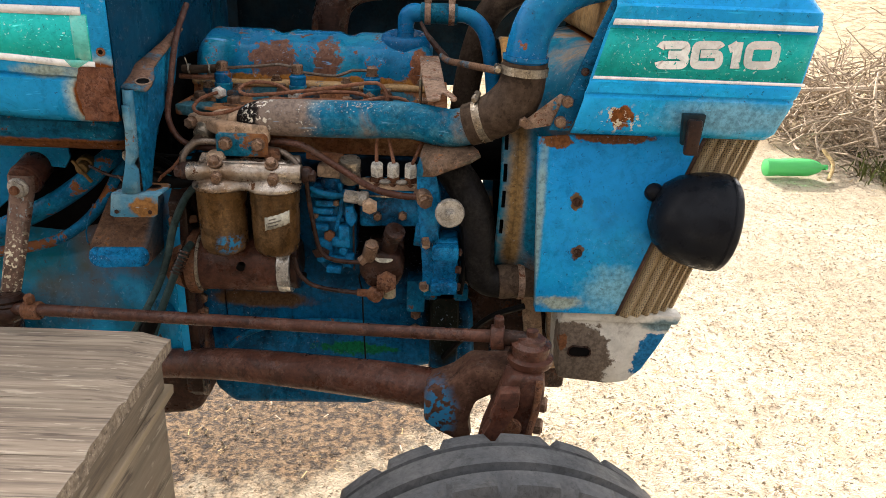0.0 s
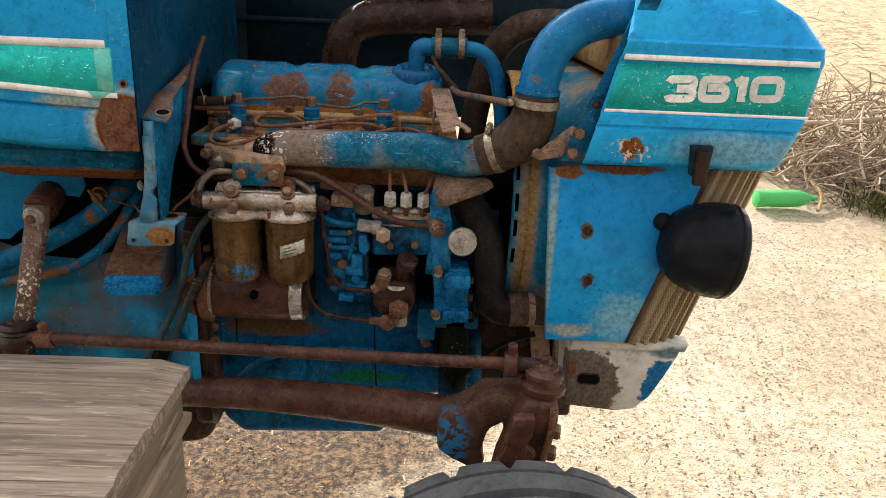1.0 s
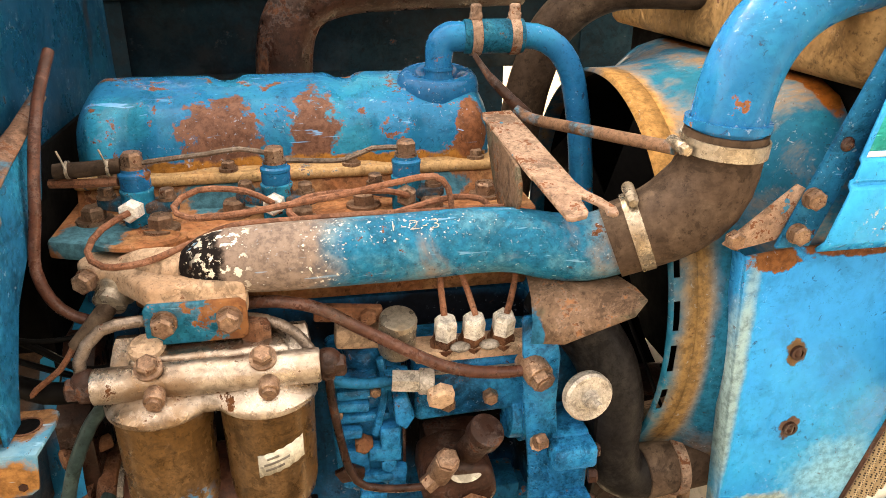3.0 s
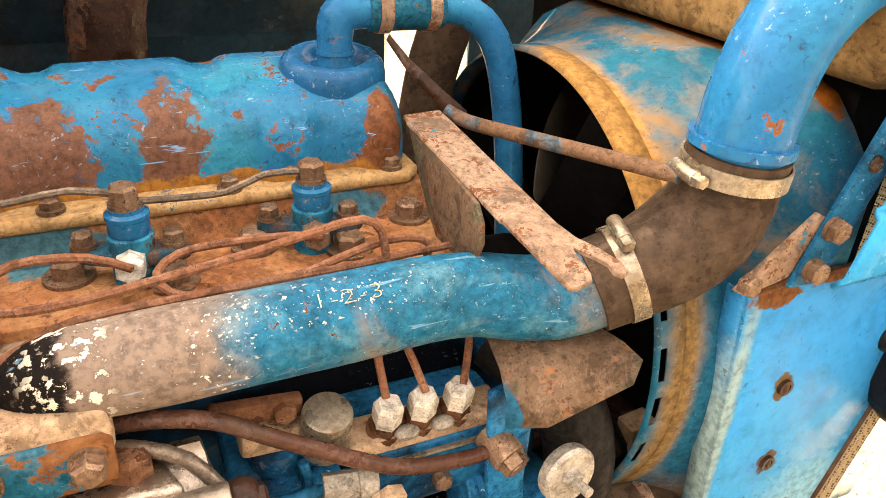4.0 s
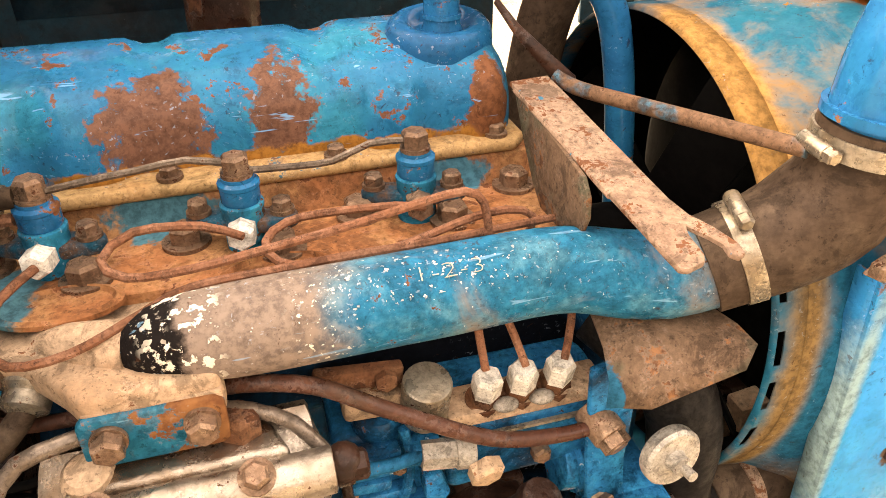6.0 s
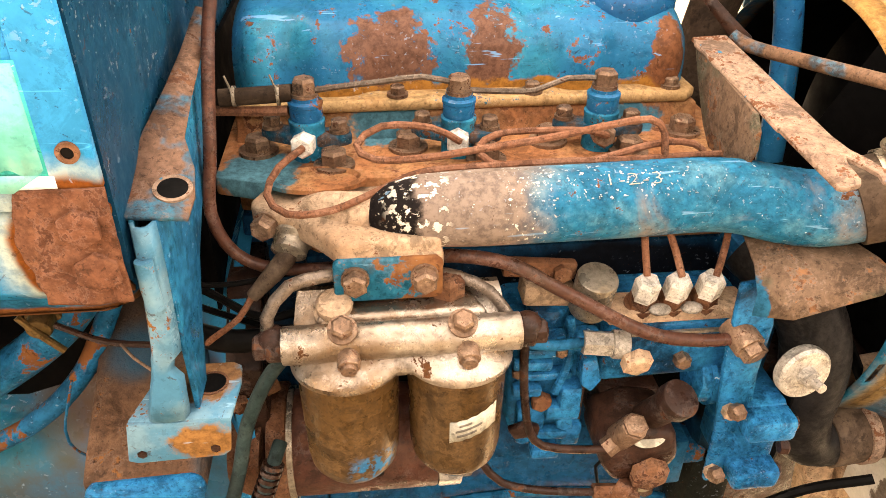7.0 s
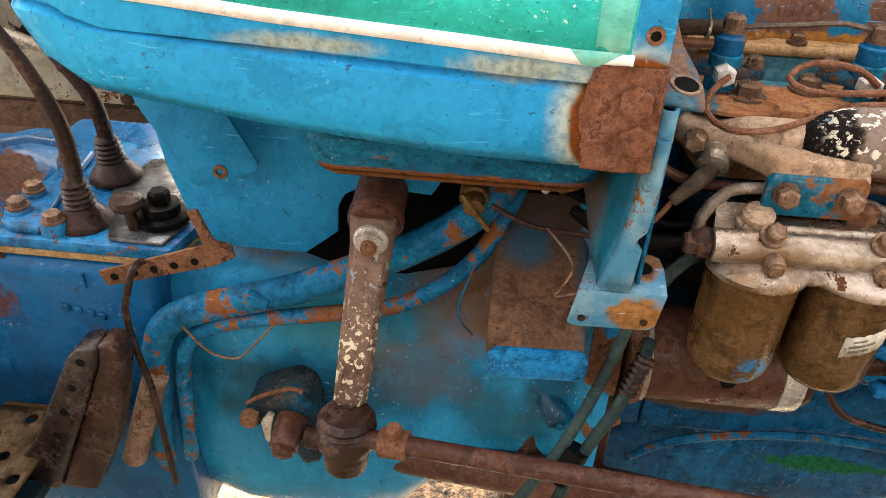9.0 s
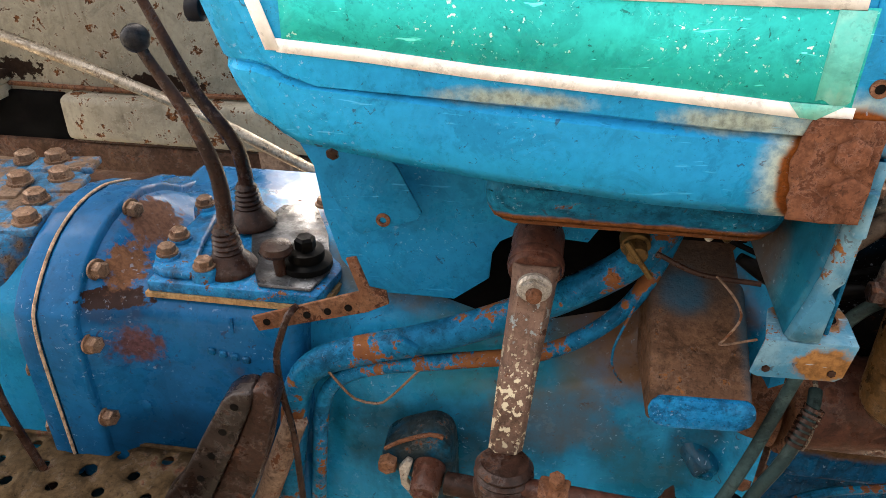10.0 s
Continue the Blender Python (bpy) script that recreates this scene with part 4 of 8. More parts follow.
def ribbon(shape, path, width, y):
    """A flat stroke along a path in the plane of the side panel."""
    p = bend([(u, y, v) for u, v in path], 0.002)
    rows = []
    for k, q in enumerate(p):
        d = (p[min(k + 1, len(p) - 1)] - p[max(k - 1, 0)]).normalized()
        n = Vector((-d.z, 0, d.x)) * width / 2
        rows.append([q + n, q - n])
    return shape.sheet(rows)


STROKES = {
    "3": [[(4, 31), (7, 35.5), (15, 36), (38, 36), (44, 33.5), (44.5, 26), (40, 21.5), (30, 21), (18, 21)], [(38, 20), (44, 16), (44.5, 9), (41, 5.5), (34, 5), (13, 5), (6, 6), (4, 10.5)]],
    "6": [[(45, 32), (42, 35.5), (36, 36), (14, 36), (7, 34), (5.5, 28), (5.5, 13), (7, 7), (14, 5), (36, 5), (43, 7), (44.5, 13), (43, 20), (36, 22.5), (14, 22.5)]],
    "1": [[(3, 30), (9, 33), (16, 38)], [(16.5, 41), (16.5, 25), (16.5, 0)]],
    "0": [[(27, 36), (14, 36), (7, 33), (5.5, 26), (5.5, 15), (7, 8), (14, 5), (40, 5), (47, 8), (48.5, 15), (48.5, 26), (47, 33), (40, 36), (27, 36)]],
}
for digit, x in zip("3610", (0.346, 0.401, 0.456, 0.486)):
    fig = Shape()
    for n, path in enumerate(STROKES[digit]):
        ribbon(fig, [(x + u * 0.001, 1.2435 + v * 0.001 + 0.035 * (x + u * 0.001 - 0.44)) for u, v in path], 0.0140 if digit == "1" and n else 0.0128, 1.2006 - 0.0005 * n)
    whole = part("figure", fig, "digit", nose, "chipped white figure " + digit, thick=0.0014)
    whole.data.polygons.foreach_set("use_smooth", [False] * len(whole.data.polygons))
# latch
latch = part("latch", Shape().prism([(0.402, 1.120), (0.432, 1.120), (0.436, 1.172), (0.398, 1.172)], "y", 1.183, 1.197, 0.003), "dark", nose)
part("rubber_strap", Shape().prism([(0.405, 1.106), (0.428, 1.106), (0.428, 1.165), (0.405, 1.165)], "y", 1.170, 1.184, 0.004), "brown", latch, "perished rubber latch strap")
# lower side panel, with two rusty holes
lower = part("lower_side_panel", Shape().prism([(0.175, 1.112), (0.225, 1.118), (0.458, 1.124), (0.350, 0.779), (0.197, 0.779)], "y", 1.239, 1.245, 0.0015), "lower", tractor, "bright blue lower side panel with rust spots")
for x, z in ((0.253, 0.999), (0.264, 0.902)):
    part("grommet", Shape().ring((x, 1.237, z), (0, 1, 0), 0.005, 0.003, 0.004), "brown", lower)
    part("fastener", Shape().ball((x, 1.237, z), 0.006, (0.7, 0.5, 1.3), 10), "brown", lower)
part("panel_return", Shape().sheet([[(0.1765, 1.243, 1.111), (0.1765, 1.264, 1.111)], [(0.1985, 1.243, 0.780), (0.1985, 1.264, 0.780)]]), "lower", lower, thick=0.003)


# grille strip round the corner, with vertical corrugations
def grille():
    g = []
    for k in range(25):
        v = k / 24
        z = 1.125 + (0.772 - 1.125) * v
        x0, x1 = 0.458 + (0.350 - 0.458) * v, 0.585 + (0.476 - 0.585) * v
        row = []
        for i in range(37):
            u = i / 36
            row.append((x0 + (x1 - x0) * u ** 0.9, 1.245 + 0.055 * u * u + 0.006 * math.sin(u * 6 * 2 * math.pi), z))
        row += [(x1 + 0.01, 1.34, z), (x1 + 0.014, CL, z), (x1, 1.86, z)]
        g.append(row)
    return Shape().sheet(g)


part("grille", grille(), "grille", tractor, "dusty ochre wire mesh radiator grille", thick=0.002)
part("grille_edge", Shape().tube([(0.460, 1.240, 1.122), (0.352, 1.240, 0.778)], 0.004, 8, False), "brown", lower)
# front bracket below
bump = part("front_bracket", Shape().prism([(0.251, 0.755), (0.476, 0.760), (0.470, 0.735), (0.448, 0.686), (0.425, 0.640), (0.397, 0.612), (0.36, 0.606), (0.259, 0.616)], "y", 1.272, 1.80, 0.006), "bumper", tractor, "front casting with peeling white and blue paint")
part("bracket_lip", Shape().prism([(0.255, 0.772), (0.485, 0.768), (0.478, 0.748), (0.252, 0.752)], "y", 1.262, 1.3, 0.004), "bumper", bump)
part("slot", Shape().prism([(0.280, 0.667), (0.312, 0.666), (0.320, 0.672), (0.320, 0.684), (0.312, 0.691), (0.282, 0.692), (0.274, 0.686), (0.273, 0.673)], "y", 1.2705, 1.274), "brown", bump, "worn slot rim")
part("slot_hole", Shape().prism([(0.282, 0.670), (0.311, 0.669), (0.317, 0.674), (0.317, 0.683), (0.311, 0.688), (0.283, 0.689), (0.277, 0.684), (0.276, 0.675)], "y", 1.2695, 1.273), "black", bump, "dark slot opening")
# head lamp shell
lamp = part("head_lamp", Shape().lathe([(0.004, -0.082), (0.03, -0.079), (0.054, -0.067), (0.071, -0.045), (0.081, -0.016), (0.0855, 0.010), (0.0862, 0.026), (0.0850, 0.034), (0.0858, 0.0355), (0.084, 0.044), (0.078, 0.050), (0.06, 0.054)], (0.462, 1.215, 0.982), (1, -0.06, -0.12), 36), "lamp", tractor, "black round head lamp shell seen from behind")
part("lamp_seam", Shape().ring((0.4965, 1.213, 0.978), (1, -0.06, -0.12), 0.0848, 0.0014, 0.003), "lamp", lamp)
part("lamp_stem", Shape().cyl((0.385, 1.245, 1.022), (0.41, 1.225, 1.012), 0.014, seg=16, bev=0.003).ball((0.386, 1.24, 1.022), 0.017), "lamp", lamp)
part("lamp_bracket", Shape().tube([(0.40, 1.24, 1.015), (0.40, 1.262, 1.0), (0.41, 1.29, 0.99)], 0.010, 10), "lamp", lamp)

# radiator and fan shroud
# Core, fan hub and blades black: the unlit opening is in their colour.
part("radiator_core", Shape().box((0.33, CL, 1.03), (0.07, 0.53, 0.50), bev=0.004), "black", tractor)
part("radiator_tank", Shape().box((0.32, CL, 1.31), (0.11, 0.60, 0.09), bev=0.02, seg=3), "radiator", tractor, "dusty ochre radiator header tank")


FAN_Y, RIM = 1.507, 0.247


def shroud():
    n = 64
    rows = []
    for x, blend in ((0.147, 0.0), (0.168, 0.05), (0.205, 0.35), (0.245, 0.8), (0.288, 1.0)):
        row = []
        for i in range(n + 1):
            a = 2 * math.pi * i / n
            c, s = math.cos(a), math.sin(a)
            k = 0.262 / max(abs(c), abs(s))
            r = RIM + (min(k, 0.325) - RIM) * blend
            row.append((x, FAN_Y + r * c, 1.0 + r * s))
        rows.append(row)
    return Shape().sheet(rows)


shr = part("fan_shroud", shroud(), "shroud", tractor, "blue fan shroud coated in ochre dust", thick=0.003)


# Added black liner: the shade inside the shroud is put into its colour.
part("shroud_liner", Shape().sheet([[(x, FAN_Y + 0.2425 * math.cos(2 * math.pi * i / 64), 1.0 + 0.2425 * math.sin(2 * math.pi * i / 64)) for i in range(65)] for x in (0.142, 0.288)]), "black", shr, "black liner giving the shroud its unlit inside")


def shroud_lip():
    """Rolled rim with a row of slots low on the near side."""
    s, n = Shape(), 192
    slots = [k for c in (82.5, 89.0, 95.5, 102.0) for k in range(int(c), int(c) + 4)]
    def at(x, i, r):
        a = 2 * math.pi * i / n
        return (x, FAN_Y + r * math.cos(a), 1.0 + r * math.sin(a))
    for i in range(n):
        for k, (x0, r0, x1, r1) in enumerate(((0.117, RIM - 0.004, 0.121, RIM), (0.121, RIM, 0.128, RIM), (0.128, RIM, 0.149, RIM))):
            if k == 1 and i in slots:
                continue
            v = [s.bm.verts.new(at(*q)) for q in ((x0, i, r0), (x1, i, r1), (x1, i + 1, r1), (x0, i + 1, r0))]
            s.bm.faces.new(v)
    bmesh.ops.remove_doubles(s.bm, verts=s.bm.verts, dist=0.0001)
    return s


part("shroud_lip", shroud_lip(), "shroud", shr, "slotted rim", thick=0.002)
fan = part("fan_hub", Shape().cyl((0.05, FAN_Y, 1.0), (0.16, FAN_Y, 1.0), 0.045, seg=20, bev=0.004), "black", tractor)
for k in range(4):
    a = k * math.pi / 2 + 0.5
    part("fan_blade", Shape().box((0.15, FAN_Y + 0.125 * math.cos(a), 1.0 + 0.125 * math.sin(a)), (0.003, 0.2, 0.07), pose(0, 0, 0, math.degrees(a), 0, 0) @ pose(0, 0, 0, 0, 28, 0), 0.001), "black", fan)

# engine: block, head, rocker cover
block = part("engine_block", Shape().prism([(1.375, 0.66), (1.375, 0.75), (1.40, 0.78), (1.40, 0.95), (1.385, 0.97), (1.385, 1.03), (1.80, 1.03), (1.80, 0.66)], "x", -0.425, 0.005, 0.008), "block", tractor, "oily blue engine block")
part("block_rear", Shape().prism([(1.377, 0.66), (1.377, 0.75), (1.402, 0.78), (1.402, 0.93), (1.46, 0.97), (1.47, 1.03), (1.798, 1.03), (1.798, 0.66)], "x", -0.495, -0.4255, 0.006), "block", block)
head = part("cylinder_head", Shape().prism([(-0.50, 1.40), (-0.46, 1.385), (0.0, 1.385), (0.02, 1.42), (0.02, 1.78), (-0.50, 1.78)], "z", 1.092, 1.112, 0.004), "head", tractor, "orange rusted cylinder head")
part("head_body", Shape().prism([(-0.495, 1.48), (-0.435, 1.47), (-0.425, 1.40), (-0.41, 1.387), (0.0, 1.387), (0.018, 1.42), (0.018, 1.778), (-0.495, 1.778)], "z", 1.03, 1.092, 0.003), "head", head)


def cover_shape():
    s = Shape()
    rows = []
    # lower skirt with three bulges along the near side, domed top
    prof = [(0.0, 1.145), (0.0, 1.170), (0.003, 1.188), (0.009, 1.203), (0.018, 1.213), (0.032, 1.222), (0.055, 1.230), (0.080, 1.235), (0.098, 1.2365), (0.108, 1.2335), (0.115, 1.222), (0.119, 1.19), (0.119, 1.145)]
    xs = np.linspace(-0.490, -0.014, 72)
    for x in xs:
        end = min(x + 0.490, -0.014 - x)
        drop = 0.022 * max(0, 1 - end / 0.025) ** 2
        dip = 0.007 * (math.exp(-((x + 0.186) / 0.016) ** 4) + math.exp(-((x + 0.328) / 0.016) ** 4))
        bulge = 0.014 * sum(math.exp(-((x - c) / w) ** 4) for c, w in ((-0.462, 0.018), (-0.388, 0.030), (-0.13, 0.026), (-0.040, 0.02)))
        row = []
        for dy, z in prof:
            side = max(0, min(1, (1.232 - z) / 0.03)) * (1 if dy < 0.1 else 0)
            row.append((x, 1.512 + dy * (1 - drop * 2) + drop * (0.5 if dy < 0.1 else -0.5) - bulge * side, z - (drop + dip * (0.15 + 0.85 * min(1.0, dy / 0.07))) * max(0, (z - 1.15) / 0.09)))
        rows.append(row)
    s.sheet(rows)
    s.bm.verts.ensure_lookup_table()
    s.bm.faces.new([s.bm.verts[i] for i in range(len(prof))])
    n = len(s.bm.verts)
    s.bm.faces.new([s.bm.verts[n - 1 - i] for i in range(len(prof))])
    return s


cover = part("rocker_cover", cover_shape(), "cover", tractor, "glossy blue rocker cover with bare rusty patches", sharp=60)
part("cover_flange", Shape().prism([(-0.49, 1.480), (-0.02, 1.484), (-0.006, 1.50), (-0.006, 1.655), (-0.49, 1.655)], "z", 1.136, 1.148, 0.005, 3), "flange", cover, "ochre rusted flange lip")
part("head_ledge", Shape().prism([(1.470, 1.110), (1.482, 1.122), (1.486, 1.136), (1.65, 1.136), (1.65, 1.110)], "x", -0.488, -0.008, 0.002), "head", head)

# oil pan
part("oil_pan", Shape().prism([(-0.50, 0.70), (0.09, 0.70), (0.10, 0.57), (-0.02, 0.55), (-0.09, 0.50), (-0.12, 0.448), (-0.43, 0.442), (-0.47, 0.48), (-0.50, 0.60)], "y", 1.40, 1.80, 0.018, 3), "block", tractor, "dark blue oil pan")
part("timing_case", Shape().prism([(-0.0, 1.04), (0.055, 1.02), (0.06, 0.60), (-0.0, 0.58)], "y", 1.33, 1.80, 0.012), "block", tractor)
part("front_axle_bolster", Shape().box((0.165, 1.52, 0.625), (0.30, 0.12, 0.31), bev=0.012), "brown", tractor)

# clutch housing and gearbox
def housing():
    """Bell housing that narrows towards the rear."""
    rows = []
    for x, w, lo, hi in ((-0.485, 0.265, 0.47, 1.01), (-0.50, 0.265, 0.47, 1.01), (-0.515, 0.235, 0.50, 0.985), (-0.56, 0.222, 0.50, 0.97), (-0.66, 0.208, 0.50, 0.875), (-0.75, 0.205, 0.37, 0.852), (-0.84, 0.202, 0.33, 0.862), (-0.92, 0.20, 0.33, 0.892), (-1.00, 0.195, 0.33, 0.90), (-1.05, 0.185, 0.34, 0.885), (-1.10, 0.18, 0.36, 0.87)):
        row = []
        c, h = (lo + hi) / 2, (hi - lo) / 2
        for i in range(41):
            a = 2 * math.pi * i / 40 + math.pi
            ca, sa = math.cos(a), math.sin(a)
            q = (abs(ca) ** 4.2 + abs(sa) ** 4.2) ** (-1 / 4.2)
            row.append((x, CL + 0.03 + w * q * ca, c + h * q * sa))
        rows.append(row)
    s = Shape().sheet(rows)
    return s


part("clutch_housing", housing(), "casting", tractor, "blue clutch housing streaked with oily dirt", sharp=50)
part("housing_flange", Shape().prism([(1.325, 0.52), (1.36, 0.49), (1.80, 0.49), (1.84, 0.52), (1.84, 0.97), (1.80, 1.0), (1.40, 1.0), (1.325, 0.94)], "x", -0.505, -0.470, 0.004), "brown", tractor, "brown flange of the clutch housing")
gear = part("gearbox", Shape().prism([(1.36, 0.37), (1.385, 0.34), (1.78, 0.34), (1.80, 0.37), (1.80, 0.84), (1.78, 0.858), (1.385, 0.858), (1.36, 0.84)], "x", -1.375, -1.06, 0.016, 3), "gearbox", tractor, "deep blue gearbox casing")
HUMP = [(1.330, 0.45), (1.322, 0.60), (1.321, 0.74), (1.322, 0.80), (1.328, 0.838), (1.342, 0.858), (1.362, 0.878), (1.386, 0.897), (1.412, 0.912), (1.45, 0.925), (1.49, 0.930), (1.54, 0.926), (1.60, 0.906), (1.66, 0.872), (1.74, 0.85), (1.79, 0.80), (1.80, 0.45)]
LOW = [(1.362, 0.45), (1.359, 0.60), (1.359, 0.74), (1.359, 0.80), (1.360, 0.828), (1.364, 0.842), (1.374, 0.852), (1.39, 0.857), (1.412, 0.8585), (1.45, 0.8585), (1.49, 0.8585), (1.54, 0.8585), (1.60, 0.8585), (1.66, 0.8585), (1.74, 0.858), (1.78, 0.80), (1.79, 0.45)]


def inset(points, d):
    c = Vector((1.56, 0.68))
    return [tuple(Vector(p) + (c - Vector(p)).normalized() * d) for p in points]


part("rear_housing", Shape().prism(inset(HUMP, 0.03), "x", -1.85, -1.42, 0.01, 2), "casting", tractor, "blue rear axle housing")
jf = part("joint_flange", Shape().prism(HUMP, "x", -1.399, -1.345, 0.006, 3), "gearbox", tractor, "humped casting flange")
part("rear_flange", Shape().prism(HUMP, "x", -1.430, -1.402, 0.004, 2), "gearbox", jf)
bolts(jf, [(-1.338, 1.337, 0.795), (-1.342, 1.334, 0.670), (-1.336, 1.382, 0.882), (-1.338, 1.490, 0.916)], (1, -0.35, 0.10), 0.021, 0.012, 0.0145)
bolts(jf, [(-1.432, 1.345, 0.735), (-1.432, 1.345, 0.63)], (-1, -0.3, 0), 0.019, 0.012, 0.0125)
part("sealant_line", Shape().tube([(-1.4005, y - 0.0005, z) for y, z in HUMP[1:13]], 0.0022, 6), "manifold", jf, "pale bead of sealant")
part("gearbox_shoulder", Shape().sheet([[(x, a[0] + (b[0] - a[0]) * k, a[1] + (b[1] - a[1]) * k) for a, b in zip(inset(HUMP, 0.012), LOW)] for x, k in ((-1.350, 0.0), (-1.340, 0.06), (-1.330, 0.2), (-1.318, 0.45), (-1.305, 0.72), (-1.29, 0.92), (-1.272, 1.0), (-1.25, 1.06))]), "gearbox", tractor, "blue casting shoulder with rusty patches", sharp=60)
part("far_beam", Shape().box((-1.45, 1.90, 0.715), (0.80, 0.05, 0.09), None, 0.008), "rust_far", tractor, "dark rusty beam on the far side")
# Black sheet added where only the shaded gap under the tank lies.
part("inner_bulkhead", Shape().box((-0.745, 1.435, 0.96), (0.44, 0.006, 0.34)), "black", tractor, "black sheet added for the shaded gap below the fuel tank")

# Black filler sheet: stands for the unlit gap and hides the bright ground.
part("rear_void_sheet", Shape().box((-0.516, 1.63, 1.06), (0.005, 0.46, 0.25)), "black", tractor, "black sheet added for the dark gap behind the engine")
# front wheel
def tyre():
    s = Shape()
    n = 240
    prof = [(0.205, -0.055), (0.215, -0.068), (0.235, -0.075), (0.24, -0.080), (0.262, -0.088), (0.282, -0.089), (0.285, -0.082), (0.300, -0.082), (0.316, -0.080), (0.336, -0.078), (0.350, -0.070), (0.353, -0.038), (0.342, -0.034), (0.342, -0.026), (0.357, -0.022), (0.357, 0.022), (0.342, 0.026), (0.342, 0.034), (0.353, 0.038), (0.350, 0.070), (0.336, 0.078), (0.316, 0.080), (0.29, 0.086), (0.24, 0.080), (0.215, 0.068), (0.205, 0.055)]
    rows = []
    for i in range(n + 1):
        a = 2 * math.pi * i / n
        notch = 0.011 if i % 10 in (0, 1) else 0.0
        rows.append([((r - notch * (abs(y) > 0.06 and r > 0.33)) * math.cos(a), y * (1 - notch * 6 * (abs(y) > 0.06 and r > 0.33)), (r - notch * (abs(y) > 0.06 and r > 0.33)) * math.sin(a)) for r, y in prof])
    s.sheet(rows)
    bmesh.ops.remove_doubles(s.bm, verts=s.bm.verts, dist=0.0001)
    return s


wheel = part("front_wheel", Shape().lathe([(0.05, -0.03), (0.12, -0.025), (0.17, -0.01), (0.20, -0.03), (0.205, -0.055), (0.212, -0.062), (0.212, 0.062), (0.05, 0.05)], (0, 0, 0), (0, 1, 0), 40), "steel", tractor, "front wheel")
WHEEL = pose(0.118, 0.862, 0.358, 0, 0, 5) @ pose(0, 0, 0, -6, 0, 0)
wheel.data.transform(WHEEL)
ty = tyre()
bmesh.ops.transform(ty.bm, matrix=WHEEL, verts=ty.bm.verts)
part("tyre", ty, "tyre", wheel, "worn grey front tyre with ribbed tread")

# front axle beam, spindle and steering links
axle = part("radius_rod", Shape().tube([(-0.80, 1.42, 0.51), (-0.46, 1.31, 0.60), (-0.16, 1.20, 0.65), (0.03, 1.14, 0.662), (0.08, 1.12, 0.655)], 0.033, 18, True, [0.028, 0.03, 0.033, 0.036, 0.04]), "rod", tractor, "oily brown radius rod")
part("axle_end", Shape().prism([(-0.005, 0.695), (0.04, 0.712), (0.075, 0.742), (0.20, 0.742), (0.205, 0.70), (0.12, 0.695), (0.085, 0.675), (0.075, 0.64), (0.082, 0.60), (0.06, 0.59), (0.02, 0.612), (-0.005, 0.63)], "y", 1.085, 1.16, 0.010), "axle", axle, "brown axle fork with blue paint chips")
part("axle_beam", Shape().box((0.15, 1.17, 0.68), (0.07, 0.17, 0.075), bev=0.01), "brown", tractor)
spin = part("spindle_housing", Shape().prism([(0.135, 0.758), (0.192, 0.758), (0.196, 0.725), (0.188, 0.668), (0.176, 0.612), (0.168, 0.58), (0.088, 0.58), (0.098, 0.640), (0.116, 0.700)], "y", 1.040, 1.100, 0.010, 3), "rod", tractor, "rusty steering spindle housing")
part("edge_rib", Shape().tube([(0.184, 1.038, 0.752), (0.180, 1.036, 0.69), (0.166, 1.034, 0.62)], 0.006, 8), "rust", spin)
part("spindle_arm", Shape().prism([(0.118, 0.738), (0.152, 0.742), (0.150, 0.705), (0.118, 0.640), (0.098, 0.585), (0.078, 0.585), (0.078, 0.615), (0.105, 0.680)], "y", 1.020, 1.045, 0.004, 2), "rod", spin)
part("spindle_cap", Shape().lathe([(0.036, 0.758), (0.039, 0.764), (0.039, 0.772), (0.031, 0.776), (0.031, 0.786), (0.034, 0.788), (0.034, 0.796), (0.024, 0.801), (0.022, 0.806), (0.012, 0.808), (0.010, 0.810), (0.010, 0.820), (0.006, 0.822)], (0.172, 1.088, 0), (0, 0, 1), 26), "rod", spin, "greasy spindle nut and washer")
part("pinch_block", Shape().box((0.120, 1.022, 0.608), (0.084, 0.05, 0.052), pose(0, 0, 0, 0, 10, 0), 0.008, 3), "rod", spin)
part("pinch_slot", Shape().box((0.122, 0.996, 0.604), (0.008, 0.006, 0.040), None, 0.001), "wire", spin)
part("thrust_disc", Shape().cyl((0.140, 1.041, 0.662), (0.140, 1.032, 0.660), 0.021, seg=22, bev=0.003), "rust", spin)
bolts(spin, [(0.186, 1.06, 0.695), (0.181, 1.055, 0.655), (0.160, 1.045, 0.595)], (1, -0.2, 0), 0.026, 0.018)
part("stub_axle", Shape().cyl((0.125, 1.07, 0.40), (0.118, 0.84, 0.36), 0.04, seg=16).cyl((0.125, 1.06, 0.56), (0.125, 1.07, 0.36), 0.035, seg=16), "brown", spin)
drag = part("drag_link", Shape().tube([(-0.79, 1.215, 0.762), (-0.5, 1.18, 0.773), (-0.1, 1.135, 0.785), (0.12, 1.105, 0.797)], 0.0112, 14), "rod", tractor, "long oily steering drag link")
part("link_clamp", Shape().cyl((0.105, 1.107, 0.795), (0.128, 1.104, 0.797), 0.022, seg=16, bev=0.003).bolt((0.117, 1.106, 0.815), (0, 0, 1), 0.016, 0.02), "rod", drag)
part("ball_end", Shape().tube([(0.12, 1.104, 0.797), (0.15, 1.098, 0.798), (0.172, 1.09, 0.80)], 0.014).ball((0.172, 1.09, 0.788), 0.026, (1, 1, 0.5)), "brown", drag)

